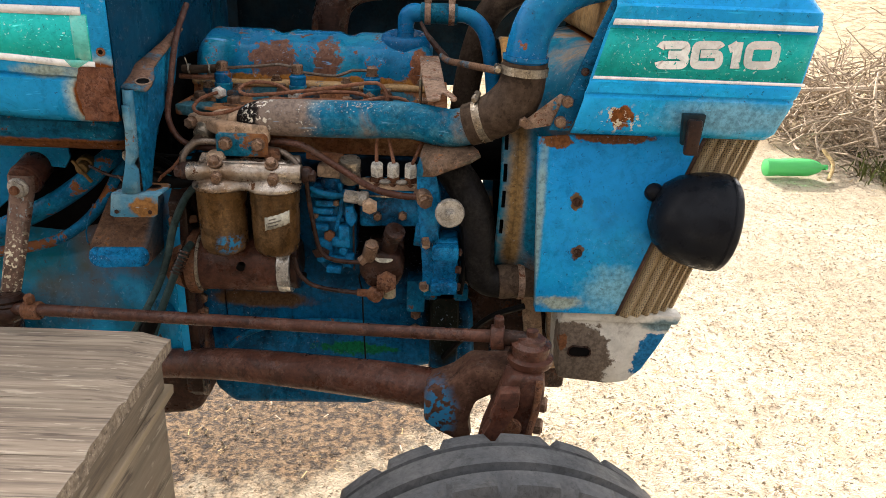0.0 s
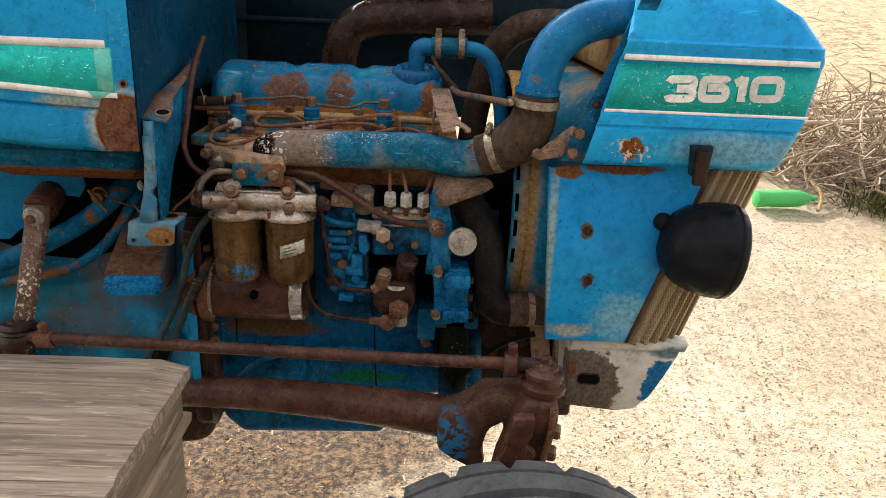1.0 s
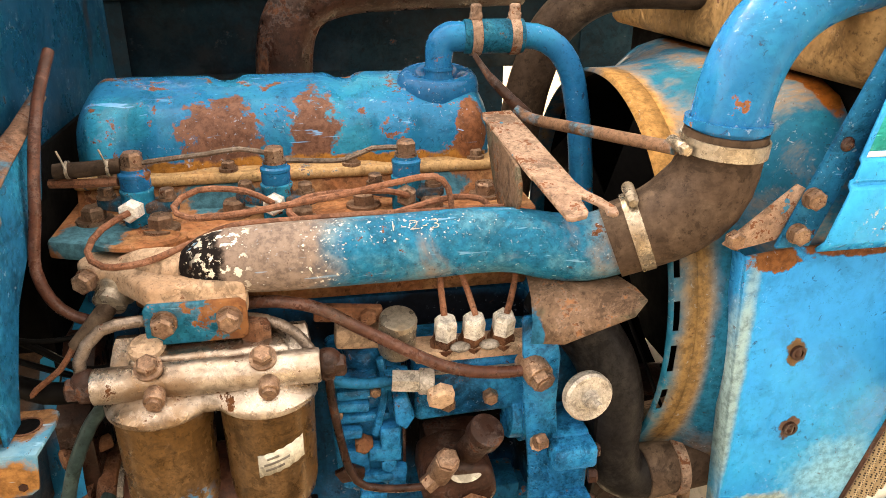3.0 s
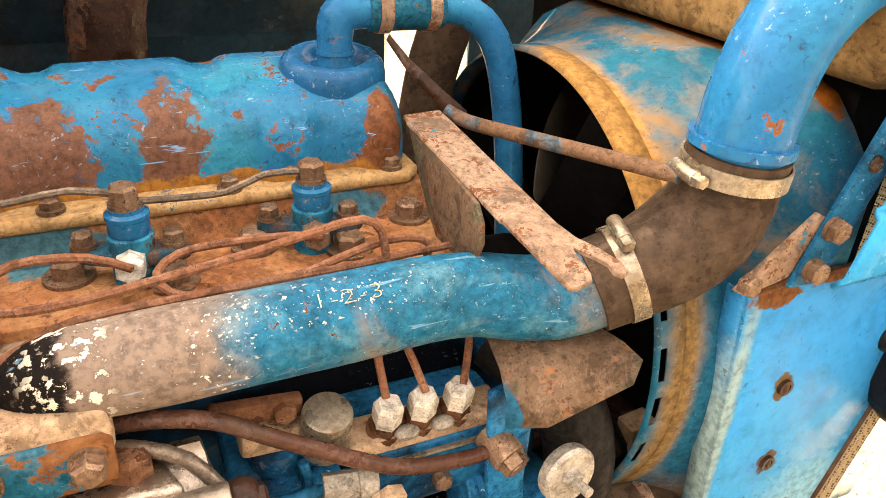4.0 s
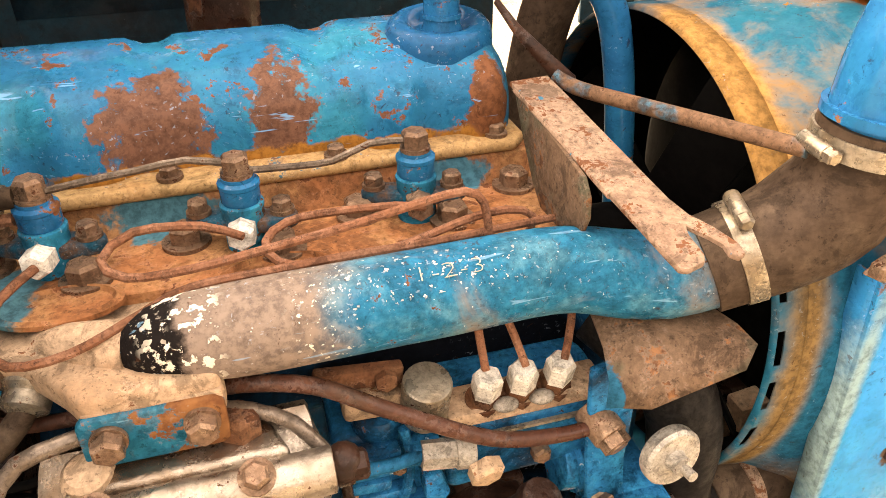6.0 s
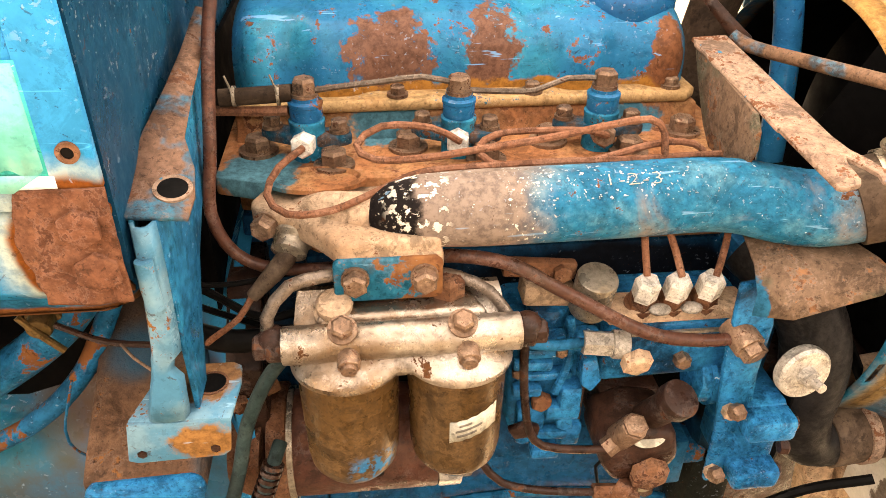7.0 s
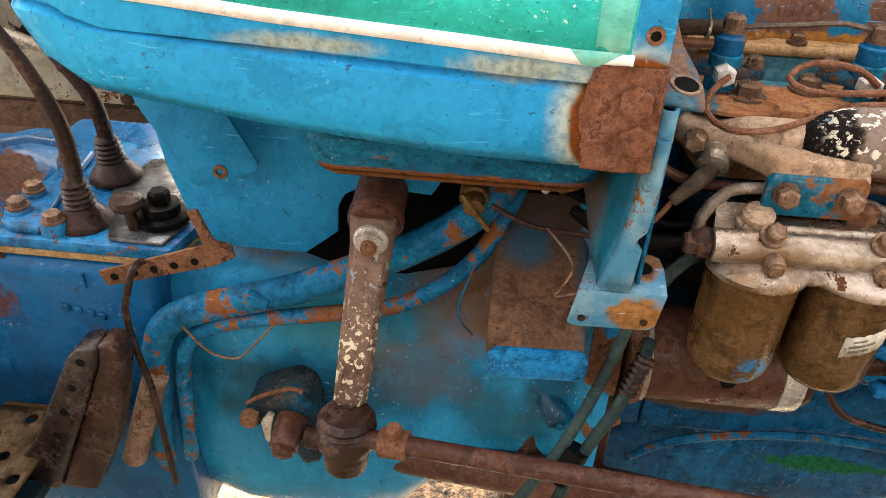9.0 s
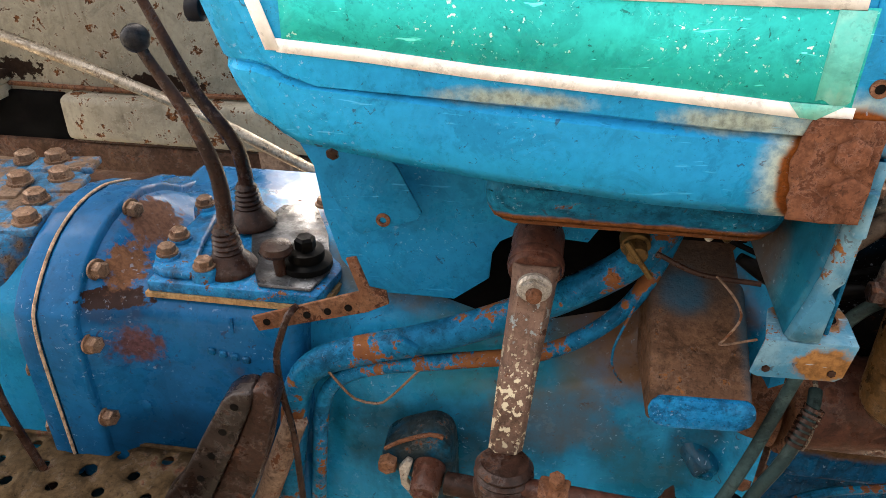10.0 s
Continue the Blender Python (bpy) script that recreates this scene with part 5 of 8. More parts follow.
part("axle_hanger", Shape().prism([(-0.575, 0.66), (-0.465, 0.66), (-0.462, 0.56), (-0.470, 0.50), (-0.492, 0.452), (-0.52, 0.44), (-0.60, 0.43)], "y", 1.36, 1.46, 0.015, 3), "brown", tractor, "dark greasy casting under the clutch housing")
# wooden table beside the tractor
table = thing("work_table", (-0.9, 0.75, 0.0), "weathered grey wooden table with a split board top", "table")
def plank(x0, x1, y0, y1, z0, z1, seed, wave=0.0015):
    """A worn board: uneven long edges, slightly rounded end and hollow top."""
    rnd, n, m = random.Random(seed), 26, 7
    grid_top, grid_low = [], []
    for i in range(n + 1):
        x = x0 + (x1 - x0) * i / n
        wob = wave * (noise.noise((x * 9, seed, 0)) + 0.5 * noise.noise((x * 31, seed, 3)))
        end = (0.012 if seed > 20 else 0.0006) * max(0.0, 1 - (x1 - x) / 0.03) ** 2
        top, low = [], []
        for j in range(m + 1):
            v = j / m
            y = y0 + wob + (y1 - y0 - end) * v
            edge = 0.0035 * (1 - min(1.0, min(v, 1 - v) * 14)) ** 2 + 0.4 * end
            top.append((x + (0.002 * noise.noise((y * 60, seed, 9)) if i == n else 0.0), y, z1 - edge + 0.0012 * noise.noise((x * 7, y * 40, seed))))
            low.append((x, y, z0))
        grid_top.append(top), grid_low.append(low)
    s = Shape()
    s.sheet([a + list(reversed(b)) + [a[0]] for a, b in zip(grid_top, grid_low)])
    bmesh.ops.remove_doubles(s.bm, verts=s.bm.verts, dist=0.00001)
    for grid in (grid_top[0] + list(reversed(grid_low[0])), grid_top[-1] + list(reversed(grid_low[-1]))):
        s.bm.faces.new([s.bm.verts.new(p) for p in grid])
    bmesh.ops.remove_doubles(s.bm, verts=s.bm.verts, dist=0.00001)
    return s


for k, (ya, yb, xe) in enumerate(((0.30, 0.5235, -0.384), (0.5240, 0.6890, -0.386), (0.6898, 0.8030, -0.388), (0.8044, 0.985, -0.388))):
    part("board", plank(-1.6, xe, ya, yb, 0.828, 0.8535, 3 + 7 * k), "wood", table)
part("end_batten", Shape().box((-0.408, 0.65, 0.800), (0.026, 0.60, 0.052), bev=0.003), "endwood", table, "dark weathered batten under the boards")
part("ledge", Shape().box((-0.406, 0.66, 0.764), (0.034, 0.615, 0.016), pose(0, 0, 0, 0, 4, 0), 0.002), "post", table)
part("side_board", Shape().box((-0.413, 0.66, 0.60), (0.020, 0.60, 0.30), bev=0.003), "greywood", table, "pale grey side board")
part("apron", Shape().box((-1.0, 0.955, 0.775), (1.15, 0.02, 0.09), bev=0.003), "wood", table)
for x in (-0.455, -1.55):
    for y in (0.38, 0.93):
        part("leg", Shape().box((x, y, 0.41), (0.06, 0.05, 0.82), bev=0.004), "greywood", table)

# ---- engine fittings ----
bolts(head, [(-0.464, 1.450, 1.112), (-0.390, 1.412, 1.112), (-0.318, 1.447, 1.112), (-0.245, 1.412, 1.112), (-0.176, 1.450, 1.112), (-0.102, 1.418, 1.112), (-0.030, 1.463, 1.112)], (0, 0, 1), 0.0225, 0.014, 0.0195)
bolts(cover, [(-0.455, 1.496, 1.148), (-0.325, 1.496, 1.148), (-0.185, 1.496, 1.148), (-0.035, 1.500, 1.148)], (0, 0, 1), 0.014, 0.008, 0.011)
for k, x in enumerate((-0.455, -0.30, -0.16)):
    part("core_plug", Shape().lathe([(0.030, 0), (0.030, 0.004), (0.026, 0.006), (0.024, 0.002)], (x + 0.05, 1.362 + 0.02, 1.111), (0, 0, 1), 24, (1.5, 0.8)), "head", head)


def injector(x, y, pale):
    inj = part("injector", Shape().lathe([(0.0165, 1.112), (0.0165, 1.146), (0.0172, 1.147), (0.0172, 1.150), (0.0150, 1.151)], (x, y, 0)), "injector", tractor, "chipped blue fuel injector")
    part("injector_cap", Shape().lathe([(0.0140, 1.150), (0.0155, 1.153), (0.0155, 1.164), (0.0163, 1.165), (0.0163, 1.168), (0.0130, 1.170), (0.0130, 1.173)], (x, y, 0)), "bigpipe", inj)
    ear = [(x - 0.046, y + 0.012), (x - 0.040, y + 0.021), (x - 0.030, y + 0.022), (x - 0.012, y + 0.018), (x + 0.012, y + 0.012), (x + 0.032, y + 0.008), (x + 0.041, y + 0.002), (x + 0.042, y - 0.008), (x + 0.034, y - 0.014), (x + 0.014, y - 0.015), (x - 0.012, y - 0.010), (x - 0.034, y + 0.002)]
    part("clamp_plate", Shape().prism(ear, "z", 1.126, 1.138, 0.003), "clamp", inj)
    bolts(inj, [(x - 0.034, y + 0.012, 1.138), (x + 0.030, y - 0.003, 1.138)], (0, 0, 1), 0.0145, 0.009, 0.0098)
    part("top_nut", Shape().bolt((x, y, 1.173), (0, 0, 1), 0.0195, 0.014, 0.0125), "bolt", inj)
    part("union_nut", Shape().bolt((x - 0.002, y - 0.012, 1.133), (-0.12, -1, 0.12), 0.020, 0.024), "white_nut" if pale else "bolt", inj, "pale union nut" if pale else "")
    return inj


for x, y, pale in ((-0.414, 1.437, True), (-0.270, 1.433, True), (-0.128, 1.437, False)):
    injector(x, y, pale)
# leak-off line with its rubber end
part("leak_off_pipe", Shape().tube([(-0.405, 1.437, 1.178), (-0.38, 1.440, 1.180), (-0.34, 1.442, 1.183), (-0.305, 1.438, 1.188), (-0.27, 1.433, 1.182)], 0.0030, 8), "tarnished", tractor)
part("leak_off_pipe", Shape().tube([(-0.265, 1.433, 1.176), (-0.235, 1.438, 1.172), (-0.195, 1.442, 1.170), (-0.165, 1.44, 1.182), (-0.13, 1.437, 1.182)], 0.0030, 8), "tarnished", tractor)
lh = part("leak_off_hose", Shape().tube([(-0.492, 1.44, 1.172), (-0.46, 1.441, 1.173), (-0.425, 1.438, 1.176)], 0.0082, 12), "hose", tractor, "perished leak-off hose")
for x in (-0.478, -0.438):
    part("hose_wire", Shape().ring((x, 1.4395, 1.1735), (1, 0, 0), 0.008, 0.0016, 0.003).tube([(x, 1.4315, 1.176), (x - 0.002, 1.431, 1.186), (x - 0.005, 1.4305, 1.196)], 0.0011, 6, False), "steel", lh)
part("leak_off_return", Shape().tube([(-0.50, 1.445, 1.158), (-0.46, 1.44, 1.158), (-0.43, 1.435, 1.16)], 0.005, 8), "line", tractor)
# high pressure lines
FL = 0.0034
part("fuel_line", Shape().tube([(-0.417, 1.400, 1.137), (-0.437, 1.372, 1.132), (-0.446, 1.345, 1.120), (-0.428, 1.322, 1.113), (-0.39, 1.322, 1.115), (-0.345, 1.334, 1.128), (-0.31, 1.340, 1.139), (-0.244, 1.342, 1.141), (-0.19, 1.345, 1.141), (-0.13, 1.350, 1.138), (-0.05, 1.362, 1.134), (-0.022, 1.366, 1.130), (-0.010, 1.362, 1.115), (-0.020, 1.348, 1.09), (-0.032, 1.322, 1.060), (-0.043, 1.306, 1.036)], FL, 8), "line", tractor, "rusty bent fuel line")
part("fuel_line", Shape().tube([(-0.273, 1.396, 1.140), (-0.30, 1.388, 1.158), (-0.345, 1.386, 1.162), (-0.368, 1.374, 1.150), (-0.352, 1.358, 1.143), (-0.309, 1.350, 1.147), (-0.262, 1.350, 1.153), (-0.199, 1.350, 1.162), (-0.146, 1.352, 1.171), (-0.112, 1.354, 1.174), (-0.096, 1.356, 1.160), (-0.092, 1.354, 1.13), (-0.090, 1.340, 1.09), (-0.082, 1.318, 1.06), (-0.076, 1.306, 1.038)], FL, 8), "line", tractor, "rusty bent fuel line")
part("fuel_line", Shape().tube([(-0.131, 1.402, 1.138), (-0.155, 1.396, 1.147), (-0.21, 1.404, 1.145), (-0.239, 1.406, 1.141), (-0.257, 1.385, 1.139), (-0.25, 1.360, 1.135), (-0.215, 1.350, 1.132), (-0.182, 1.352, 1.133), (-0.143, 1.358, 1.138), (-0.104, 1.362, 1.146), (-0.074, 1.366, 1.146), (-0.052, 1.366, 1.137), (-0.062, 1.362, 1.115), (-0.100, 1.350, 1.10), (-0.109, 1.330, 1.075), (-0.108, 1.310, 1.038)], FL, 8), "line", tractor, "rusty bent fuel line")

# intake pipe with its flange casting
R_IN = 0.0335
pipe = part("intake_pipe", Shape().tube([(-0.358, 1.334, 1.098), (-0.345, 1.329, 1.104), (-0.325, 1.325, 1.1095), (-0.29, 1.322, 1.111), (-0.15, 1.322, 1.1125), (-0.075, 1.321, 1.115), (-0.035, 1.317, 1.114), (0.0, 1.307, 1.1095), (0.03, 1.298, 1.109), (0.06, 1.290, 1.118), (0.09, 1.281, 1.132)], R_IN, 32, True, [0.016, 0.027, 0.0325, 0.0335, 0.0335, 0.0335, 0.0338, 0.0335, 0.033, 0.033, 0.034, 0.034, 0.034]), "pipe", tractor, "blue intake pipe with flaking grey and white paint")
part("weld_seam", Shape().ring((0.012, 1.3035, 1.1088), (1, -0.28, 0.04), R_IN - 0.0006, 0.0014, 0.0022), "pipe", pipe)
t = lettering("1-2-3", 0.0165, 0.0004, 1.5, -0.0005)
bmesh.ops.transform(t.bm, matrix=pose(-0.139, 1.3036, 1.1424, 33, 0, 0), verts=t.bm.verts)
part("stamped_number", t, "label", pipe, "pale stamped figures 1-2-3")
flange = part("inlet_flange", Shape().prism([(-0.466, 1.368), (-0.456, 1.392), (-0.42, 1.412), (-0.361, 1.418), (-0.31, 1.400), (-0.30, 1.290), (-0.349, 1.287), (-0.388, 1.289), (-0.398, 1.305), (-0.422, 1.332), (-0.452, 1.344)], "z", 1.078, 1.103, 0.006, 3), "manifold", tractor, "dusty pinkish inlet flange casting")
part("flange_foot", Shape().box((-0.344, 1.298, 1.080), (0.090, 0.022, 0.022), bev=0.005), "manifold", flange)
part("flange_neck", Shape().tube([(-0.43, 1.372, 1.092), (-0.40, 1.352, 1.098), (-0.372, 1.340, 1.098), (-0.352, 1.332, 1.100)], 0.02, 20, True, [0.008, 0.016, 0.022, 0.023]), "manifold", flange)
pl = part("mounting_plate", Shape().prism([(-0.392, 1.050), (-0.386, 1.046), (-0.306, 1.046), (-0.300, 1.050), (-0.300, 1.083), (-0.305, 1.088), (-0.387, 1.088), (-0.392, 1.083)], "y", 1.284, 1.292, 0.002), "rust_blue", tractor, "blue-grey filter mounting plate")
bolts(pl, [(-0.374, 1.284, 1.070), (-0.316, 1.284, 1.070)], (0, -1, 0), 0.019, 0.012, 0.012)
bolts(flange, [(-0.449, 1.345, 1.092)], (-0.3, -1, 0), 0.019, 0.013, 0.012)
sens = part("sender_unit", Shape().lathe([(0.020, 0), (0.020, 0.012), (0.016, 0.016), (0.016, 0.026), (0.009, 0.030)], (-0.425, 1.352, 1.082), (-0.25, -0.8, -0.45), 20), "steel", tractor)
part("rubber_boot", Shape().tube([(-0.430, 1.330, 1.070), (-0.445, 1.322, 1.055), (-0.466, 1.315, 1.035)], 0.0085, 12, True, [0.0085, 0.0095, 0.008, 0.006]), "hose", sens)
part("sender_wire", Shape().tube([(-0.466, 1.315, 1.035), (-0.48, 1.31, 1.015), (-0.505, 1.31, 0.995), (-0.515, 1.32, 0.98)], 0.003, 8), "line", sens)

# rubber elbow and painted air pipe
elbow = part("rubber_elbow", Shape().tube([(0.056, 1.291, 1.117), (0.085, 1.283, 1.130), (0.112, 1.274, 1.147), (0.134, 1.266, 1.172), (0.142, 1.261, 1.200), (0.144, 1.258, 1.236)], 0.039, 28, True, [0.0375, 0.0385, 0.041, 0.043, 0.040, 0.038, 0.038]), "hose", tractor, "dusty brown rubber elbow hose")
clamp(tractor, (0.081, 1.2842, 1.1285), (1, -0.30, 0.42), 0.0385, (-0.35, -0.1, 1))
clamp(tractor, (0.1435, 1.2585, 1.222), (0.05, -0.05, 1), 0.0388, (-1, 0.02, 0))
air = part("air_pipe", Shape().tube([(0.144, 1.258, 1.21), (0.145, 1.258, 1.25), (0.152, 1.260, 1.285), (0.170, 1.263, 1.320), (0.203, 1.267, 1.348), (0.25, 1.273, 1.365), (0.32, 1.28, 1.372)], 0.0345, 28), "bigpipe", tractor, "glossy blue curved air intake pipe")
part("pipe_bead", Shape().ring((0.144, 1.258, 1.2415), (0.05, -0.02, 1), 0.0345, 0.0045, 0.007), "bigpipe", air)
strut = part("bonnet_strut", Shape().prism([(0.188, 1.130), (0.222, 1.130), (0.310, 1.36), (0.340, 1.44), (0.308, 1.44), (0.277, 1.36)], "y", 1.2165, 1.2225, 0.0015), "paint", tractor, "blue flat steel bonnet strut")
bolts(strut, [(0.205, 1.2165, 1.145), (0.2135, 1.2165, 1.179)], (0, -1, 0), 0.017, 0.008, 0.010)
part("rivet", Shape().ball((0.238, 1.216, 1.228), 0.007, (1, 0.5, 1), 12), "brown", strut)
tab = part("strut_tab", Shape().prism([(0.137, 1.135), (0.150, 1.128), (0.190, 1.136), (0.205, 1.150), (0.213, 1.185), (0.203, 1.19)], "y", 1.223, 1.227, 0.001), "rust_pale", strut)
bolts(tab, [(0.146, 1.223, 1.141)], (0, -1, 0), 0.016, 0.010)

# strap bracket and stay rod
def flat_bar(outline, start, along, across, thick, bev=0.0008):
    """A flat outline (along, across) laid into the place from a start and two directions."""
    u = Vector(along).normalized()
    w = u.cross(Vector(across)).normalized()
    v = w.cross(u)
    s = Shape().prism(outline, "z", -thick / 2, thick / 2, bev, 1)
    m = Matrix((u, v, w)).transposed().to_4x4()
    bmesh.ops.transform(s.bm, matrix=Matrix.Translation(start) @ m, verts=s.bm.verts)
    return s


strap = part("strap_bracket", flat_bar([(0.0, 0.0), (0.0, 0.036), (0.05, 0.0365), (0.185, 0.036), (0.205, 0.039), (0.222, 0.047), (0.240, 0.052), (0.250, 0.050), (0.252, 0.044), (0.247, 0.040), (0.238, 0.042), (0.228, 0.038), (0.214, 0.030), (0.222, 0.0265), (0.242, 0.0245), (0.249, 0.020), (0.252, 0.006), (0.249, 0.001), (0.13, -0.001)], (-0.037, 1.465, 1.2095), (0.018, -0.247, -0.038), (1, 0.07, 0.02), 0.0045), "rust_pale", tractor, "pale rusty flat steel strap with a hooked end")
part("strap_fold", Shape().tube([(-0.035, 1.455, 1.207), (-0.028, 1.36, 1.193), (-0.024, 1.30, 1.184)], 0.003, 8, False), "rust_pale", strap)
part("strap_web", Shape().prism([(1.462, 1.206), (1.325, 1.188), (1.314, 1.176), (1.312, 1.160), (1.318, 1.146), (1.330, 1.137), (1.36, 1.128), (1.392, 1.127), (1.412, 1.142), (1.44, 1.175)], "x", -0.034, -0.030, 0.001), "gusset", strap, "rusty sheet web")
stay = part("stay_rod", Shape().tube([(0.099, 1.264, 1.2175), (0.07, 1.327, 1.2135), (0.04, 1.392, 1.2095), (0.022, 1.434, 1.2065), (0.012, 1.452, 1.208), (0.004, 1.463, 1.214)], 0.0064, 12), "stay", tractor, "bent stay rod with rust and old blue paint")
part("stay_tail", Shape().sheet([[(0.016, 1.450, 1.199), (0.018, 1.452, 1.214)], [(0.0, 1.464, 1.213), (0.002, 1.465, 1.229)], [(-0.026, 1.482, 1.243), (-0.024, 1.483, 1.254)], [(-0.040, 1.500, 1.268), (-0.037, 1.501, 1.273)]]), "brown", stay, "dark flat tail", thick=0.003)

# breather and its pipe
BRX, BRY = -0.070, 1.556
collar = Shape().lathe([(0.064, -0.016), (0.063, -0.006), (0.060, 0.002), (0.054, 0.0075), (0.047, 0.0095), (0.040, 0.0085), (0.034, 0.004), (0.029, -0.001), (0.024, -0.003), (0.018, -0.003)], (0, 0, 0), (0, 0, 1), 40)
collar.bm.transform(pose(BRX, BRY + 0.010, 1.2330, 12, 0, 0) @ Matrix.Diagonal((0.82, 0.68, 1, 1)))
br = part("breather", collar, "breather", tractor, "glossy blue breather collar on the rocker cover")
part("breather_neck", Shape().lathe([(0.0205, 1.212), (0.0195, 1.234), (0.0170, 1.240), (0.0165, 1.25)], (BRX, BRY, 0), (0, 0, 1), 30), "bigpipe", br)
part("neck_bead", Shape().ring((BRX, BRY, 1.2475), (0, 0, 1), 0.0160, 0.0022, 0.004), "bigpipe", br)
part("breather_elbow", Shape().tube([(BRX, BRY, 1.240), (BRX, BRY, 1.262), (BRX + 0.003, BRY, 1.276), (BRX + 0.014, BRY, 1.2835), (BRX + 0.030, BRY - 0.001, 1.284), (BRX + 0.048, BRY - 0.001, 1.284)], 0.0165, 20, True, [0.0165, 0.0165, 0.0178, 0.0185, 0.0175, 0.0165], 0.004), "bigpipe", br)
part("breather_hose", Shape().cyl((-0.040, BRY - 0.001, 1.284), (0.034, BRY - 0.004, 1.284), 0.0205, seg=24, bev=0.002), "bluehose", br, "blue painted rubber hose")
for x in (-0.026, 0.022):
    part("hose_clip", Shape().ring((x, BRY - 0.002, 1.284), (1, 0, 0), 0.0205, 0.002, 0.012).box((x, BRY - 0.006, 1.308), (0.014, 0.012, 0.010), None, 0.002).bolt((x, BRY - 0.006, 1.312), (0, 0, 1), 0.012, 0.010), "rust_pale", br)
part("breather_pipe", Shape().tube([(0.02, BRY - 0.003, 1.284), (0.050, 1.551, 1.283), (0.076, 1.547, 1.270), (0.096, 1.542, 1.238), (0.110, 1.538, 1.17), (0.119, 1.535, 1.08), (0.124, 1.53, 0.98)], 0.0155, 18), "bigpipe", tractor, "blue bent breather pipe")

# exhaust and top hose, deep under the bonnet
part("exhaust_pipe", Shape().tube([(-0.262, 1.80, 1.10), (-0.258, 1.80, 1.24), (-0.23, 1.80, 1.30), (-0.17, 1.80, 1.328), (-0.05, 1.80, 1.335), (0.1, 1.80, 1.34)], 0.042, 18), "brown", tractor, "dark rusty exhaust pipe")
part("top_hose", Shape().tube([(0.055, 1.66, 1.04), (0.066, 1.66, 1.14), (0.082, 1.658, 1.22), (0.11, 1.645, 1.29), (0.17, 1.61, 1.335), (0.28, 1.56, 1.34)], 0.030, 18), "hose", tractor, "dusty brown radiator top hose")

# fuel filters on the two-bowl head


def filter_head_shape():
    s = Shape()
    rows = []
    xs = [-0.3365 + 0.0965 * math.sin(v) for v in np.linspace(-math.pi / 2, math.pi / 2, 41)]
    for z, r, back in ((0.994, 0.0470, 1.272), (0.996, 0.0492, 1.272), (1.001, 0.0495, 1.272), (1.004, 0.0475, 1.272), (1.008, 0.0445, 1.272), (1.014, 0.037, 1.276), (1.022, 0.028, 1.282), (1.032, 0.022, 1.29), (1.040, 0.016, 1.30), (1.045, 0.006, 1.306)):
        row = []
        for x in xs:
            k = 0.9 + 0.1 * r / 0.0485
            front = max(math.sqrt(max(0.0, r * r - (x - c) ** 2)) for c in (-0.3845, -0.2885))
            front = max(front, min(0.55 * r, r * 0.55 if abs(x + 0.3365) < 0.05 else 0.0))
            row.append((-0.3365 + (x + 0.3365) * k, back - front, z))
        for x in reversed(xs):
            k = 0.9 + 0.1 * r / 0.0485
            row.append((-0.3365 + (x + 0.3365) * k, max(1.312, back), z))
        row.append(row[0])
        rows.append(row)
    s.sheet(rows)
    bmesh.ops.remove_doubles(s.bm, verts=s.bm.verts, dist=0.00005)
    s.cyl((-0.437, 1.258, 1.024), (-0.236, 1.258, 1.026), 0.0165, seg=24, bev=0.002)
    s.prism([(-0.41, 1.27), (-0.395, 1.308), (-0.36, 1.316), (-0.31, 1.316), (-0.275, 1.306), (-0.262, 1.27)], "z", 1.010, 1.042, 0.006, 3)
    return s


ff = part("fuel_filter_head", filter_head_shape(), "filter_head", tractor, "dirty cast aluminium twin fuel filter head")
for x in (-0.3845, -0.2885):
    part("filter_bowl", Shape().lathe([(0.014, 0.866), (0.026, 0.868), (0.035, 0.873), (0.0405, 0.882), (0.0425, 0.895), (0.0435, 0.94), (0.0445, 0.988), (0.0465, 0.997)], (x, 1.272, 0), (0, 0, 1), 36), "bowl", ff, "oily brown filter bowl")
def label_strip(r, a0, a1, low, high, wavy=0.0):
    """A strip wrapped round the second bowl, climbing with the angle."""
    s = Shape()
    s.sheet([[(-0.2885 + r * math.sin(a), 1.272 - r * math.cos(a), z + 0.012 * (a + 0.22) + wavy * math.sin(a * 31 + z * 900)) for a in np.linspace(a0, a1, 22)] for z in (low, (low + high) / 2, high)])
    return s


lb = part("label", label_strip(0.0447, -0.24, 0.78, 0.9275, 0.9515, 0.0006), "label", ff, "torn paper label with illegible print", thick=0.0006)
for k, (z, a0, a1) in enumerate(((0.9335, -0.10, 0.30), (0.9395, -0.12, 0.42), (0.9455, -0.05, 0.20))):
    part("print_bar", label_strip(0.0453, a0, a1, z - 0.0012, z + 0.0012), "ink", lb, thick=0.0003)
for x, dx in ((-0.386, -0.004), (-0.287, -0.004)):
    bb = part("bleed_bolt", Shape().cyl((x, 1.262, 1.026), (x, 1.250, 1.044), 0.0085, seg=16).bolt((x, 1.251, 1.042), (0, -0.55, 0.85), 0.0165, 0.010, 0.0125), "bolt", ff, "rusty bleed bolt")
    part("bleed_screw", Shape().cyl((x + 0.004, 1.245, 1.022), (x + 0.004, 1.232, 1.018), 0.0095, seg=16, bev=0.001).cyl((x + 0.004, 1.234, 1.0185), (x + 0.004, 1.228, 1.017), 0.0065, seg=12), "bolt", bb)
part("dome_plug", Shape().lathe([(0.018, 0), (0.018, 0.006), (0.0155, 0.008), (0.0155, 0.016), (0.012, 0.020)], (-0.393, 1.285, 1.034), (0, -0.3, 1), 22), "manifold", ff, "pale round plug")
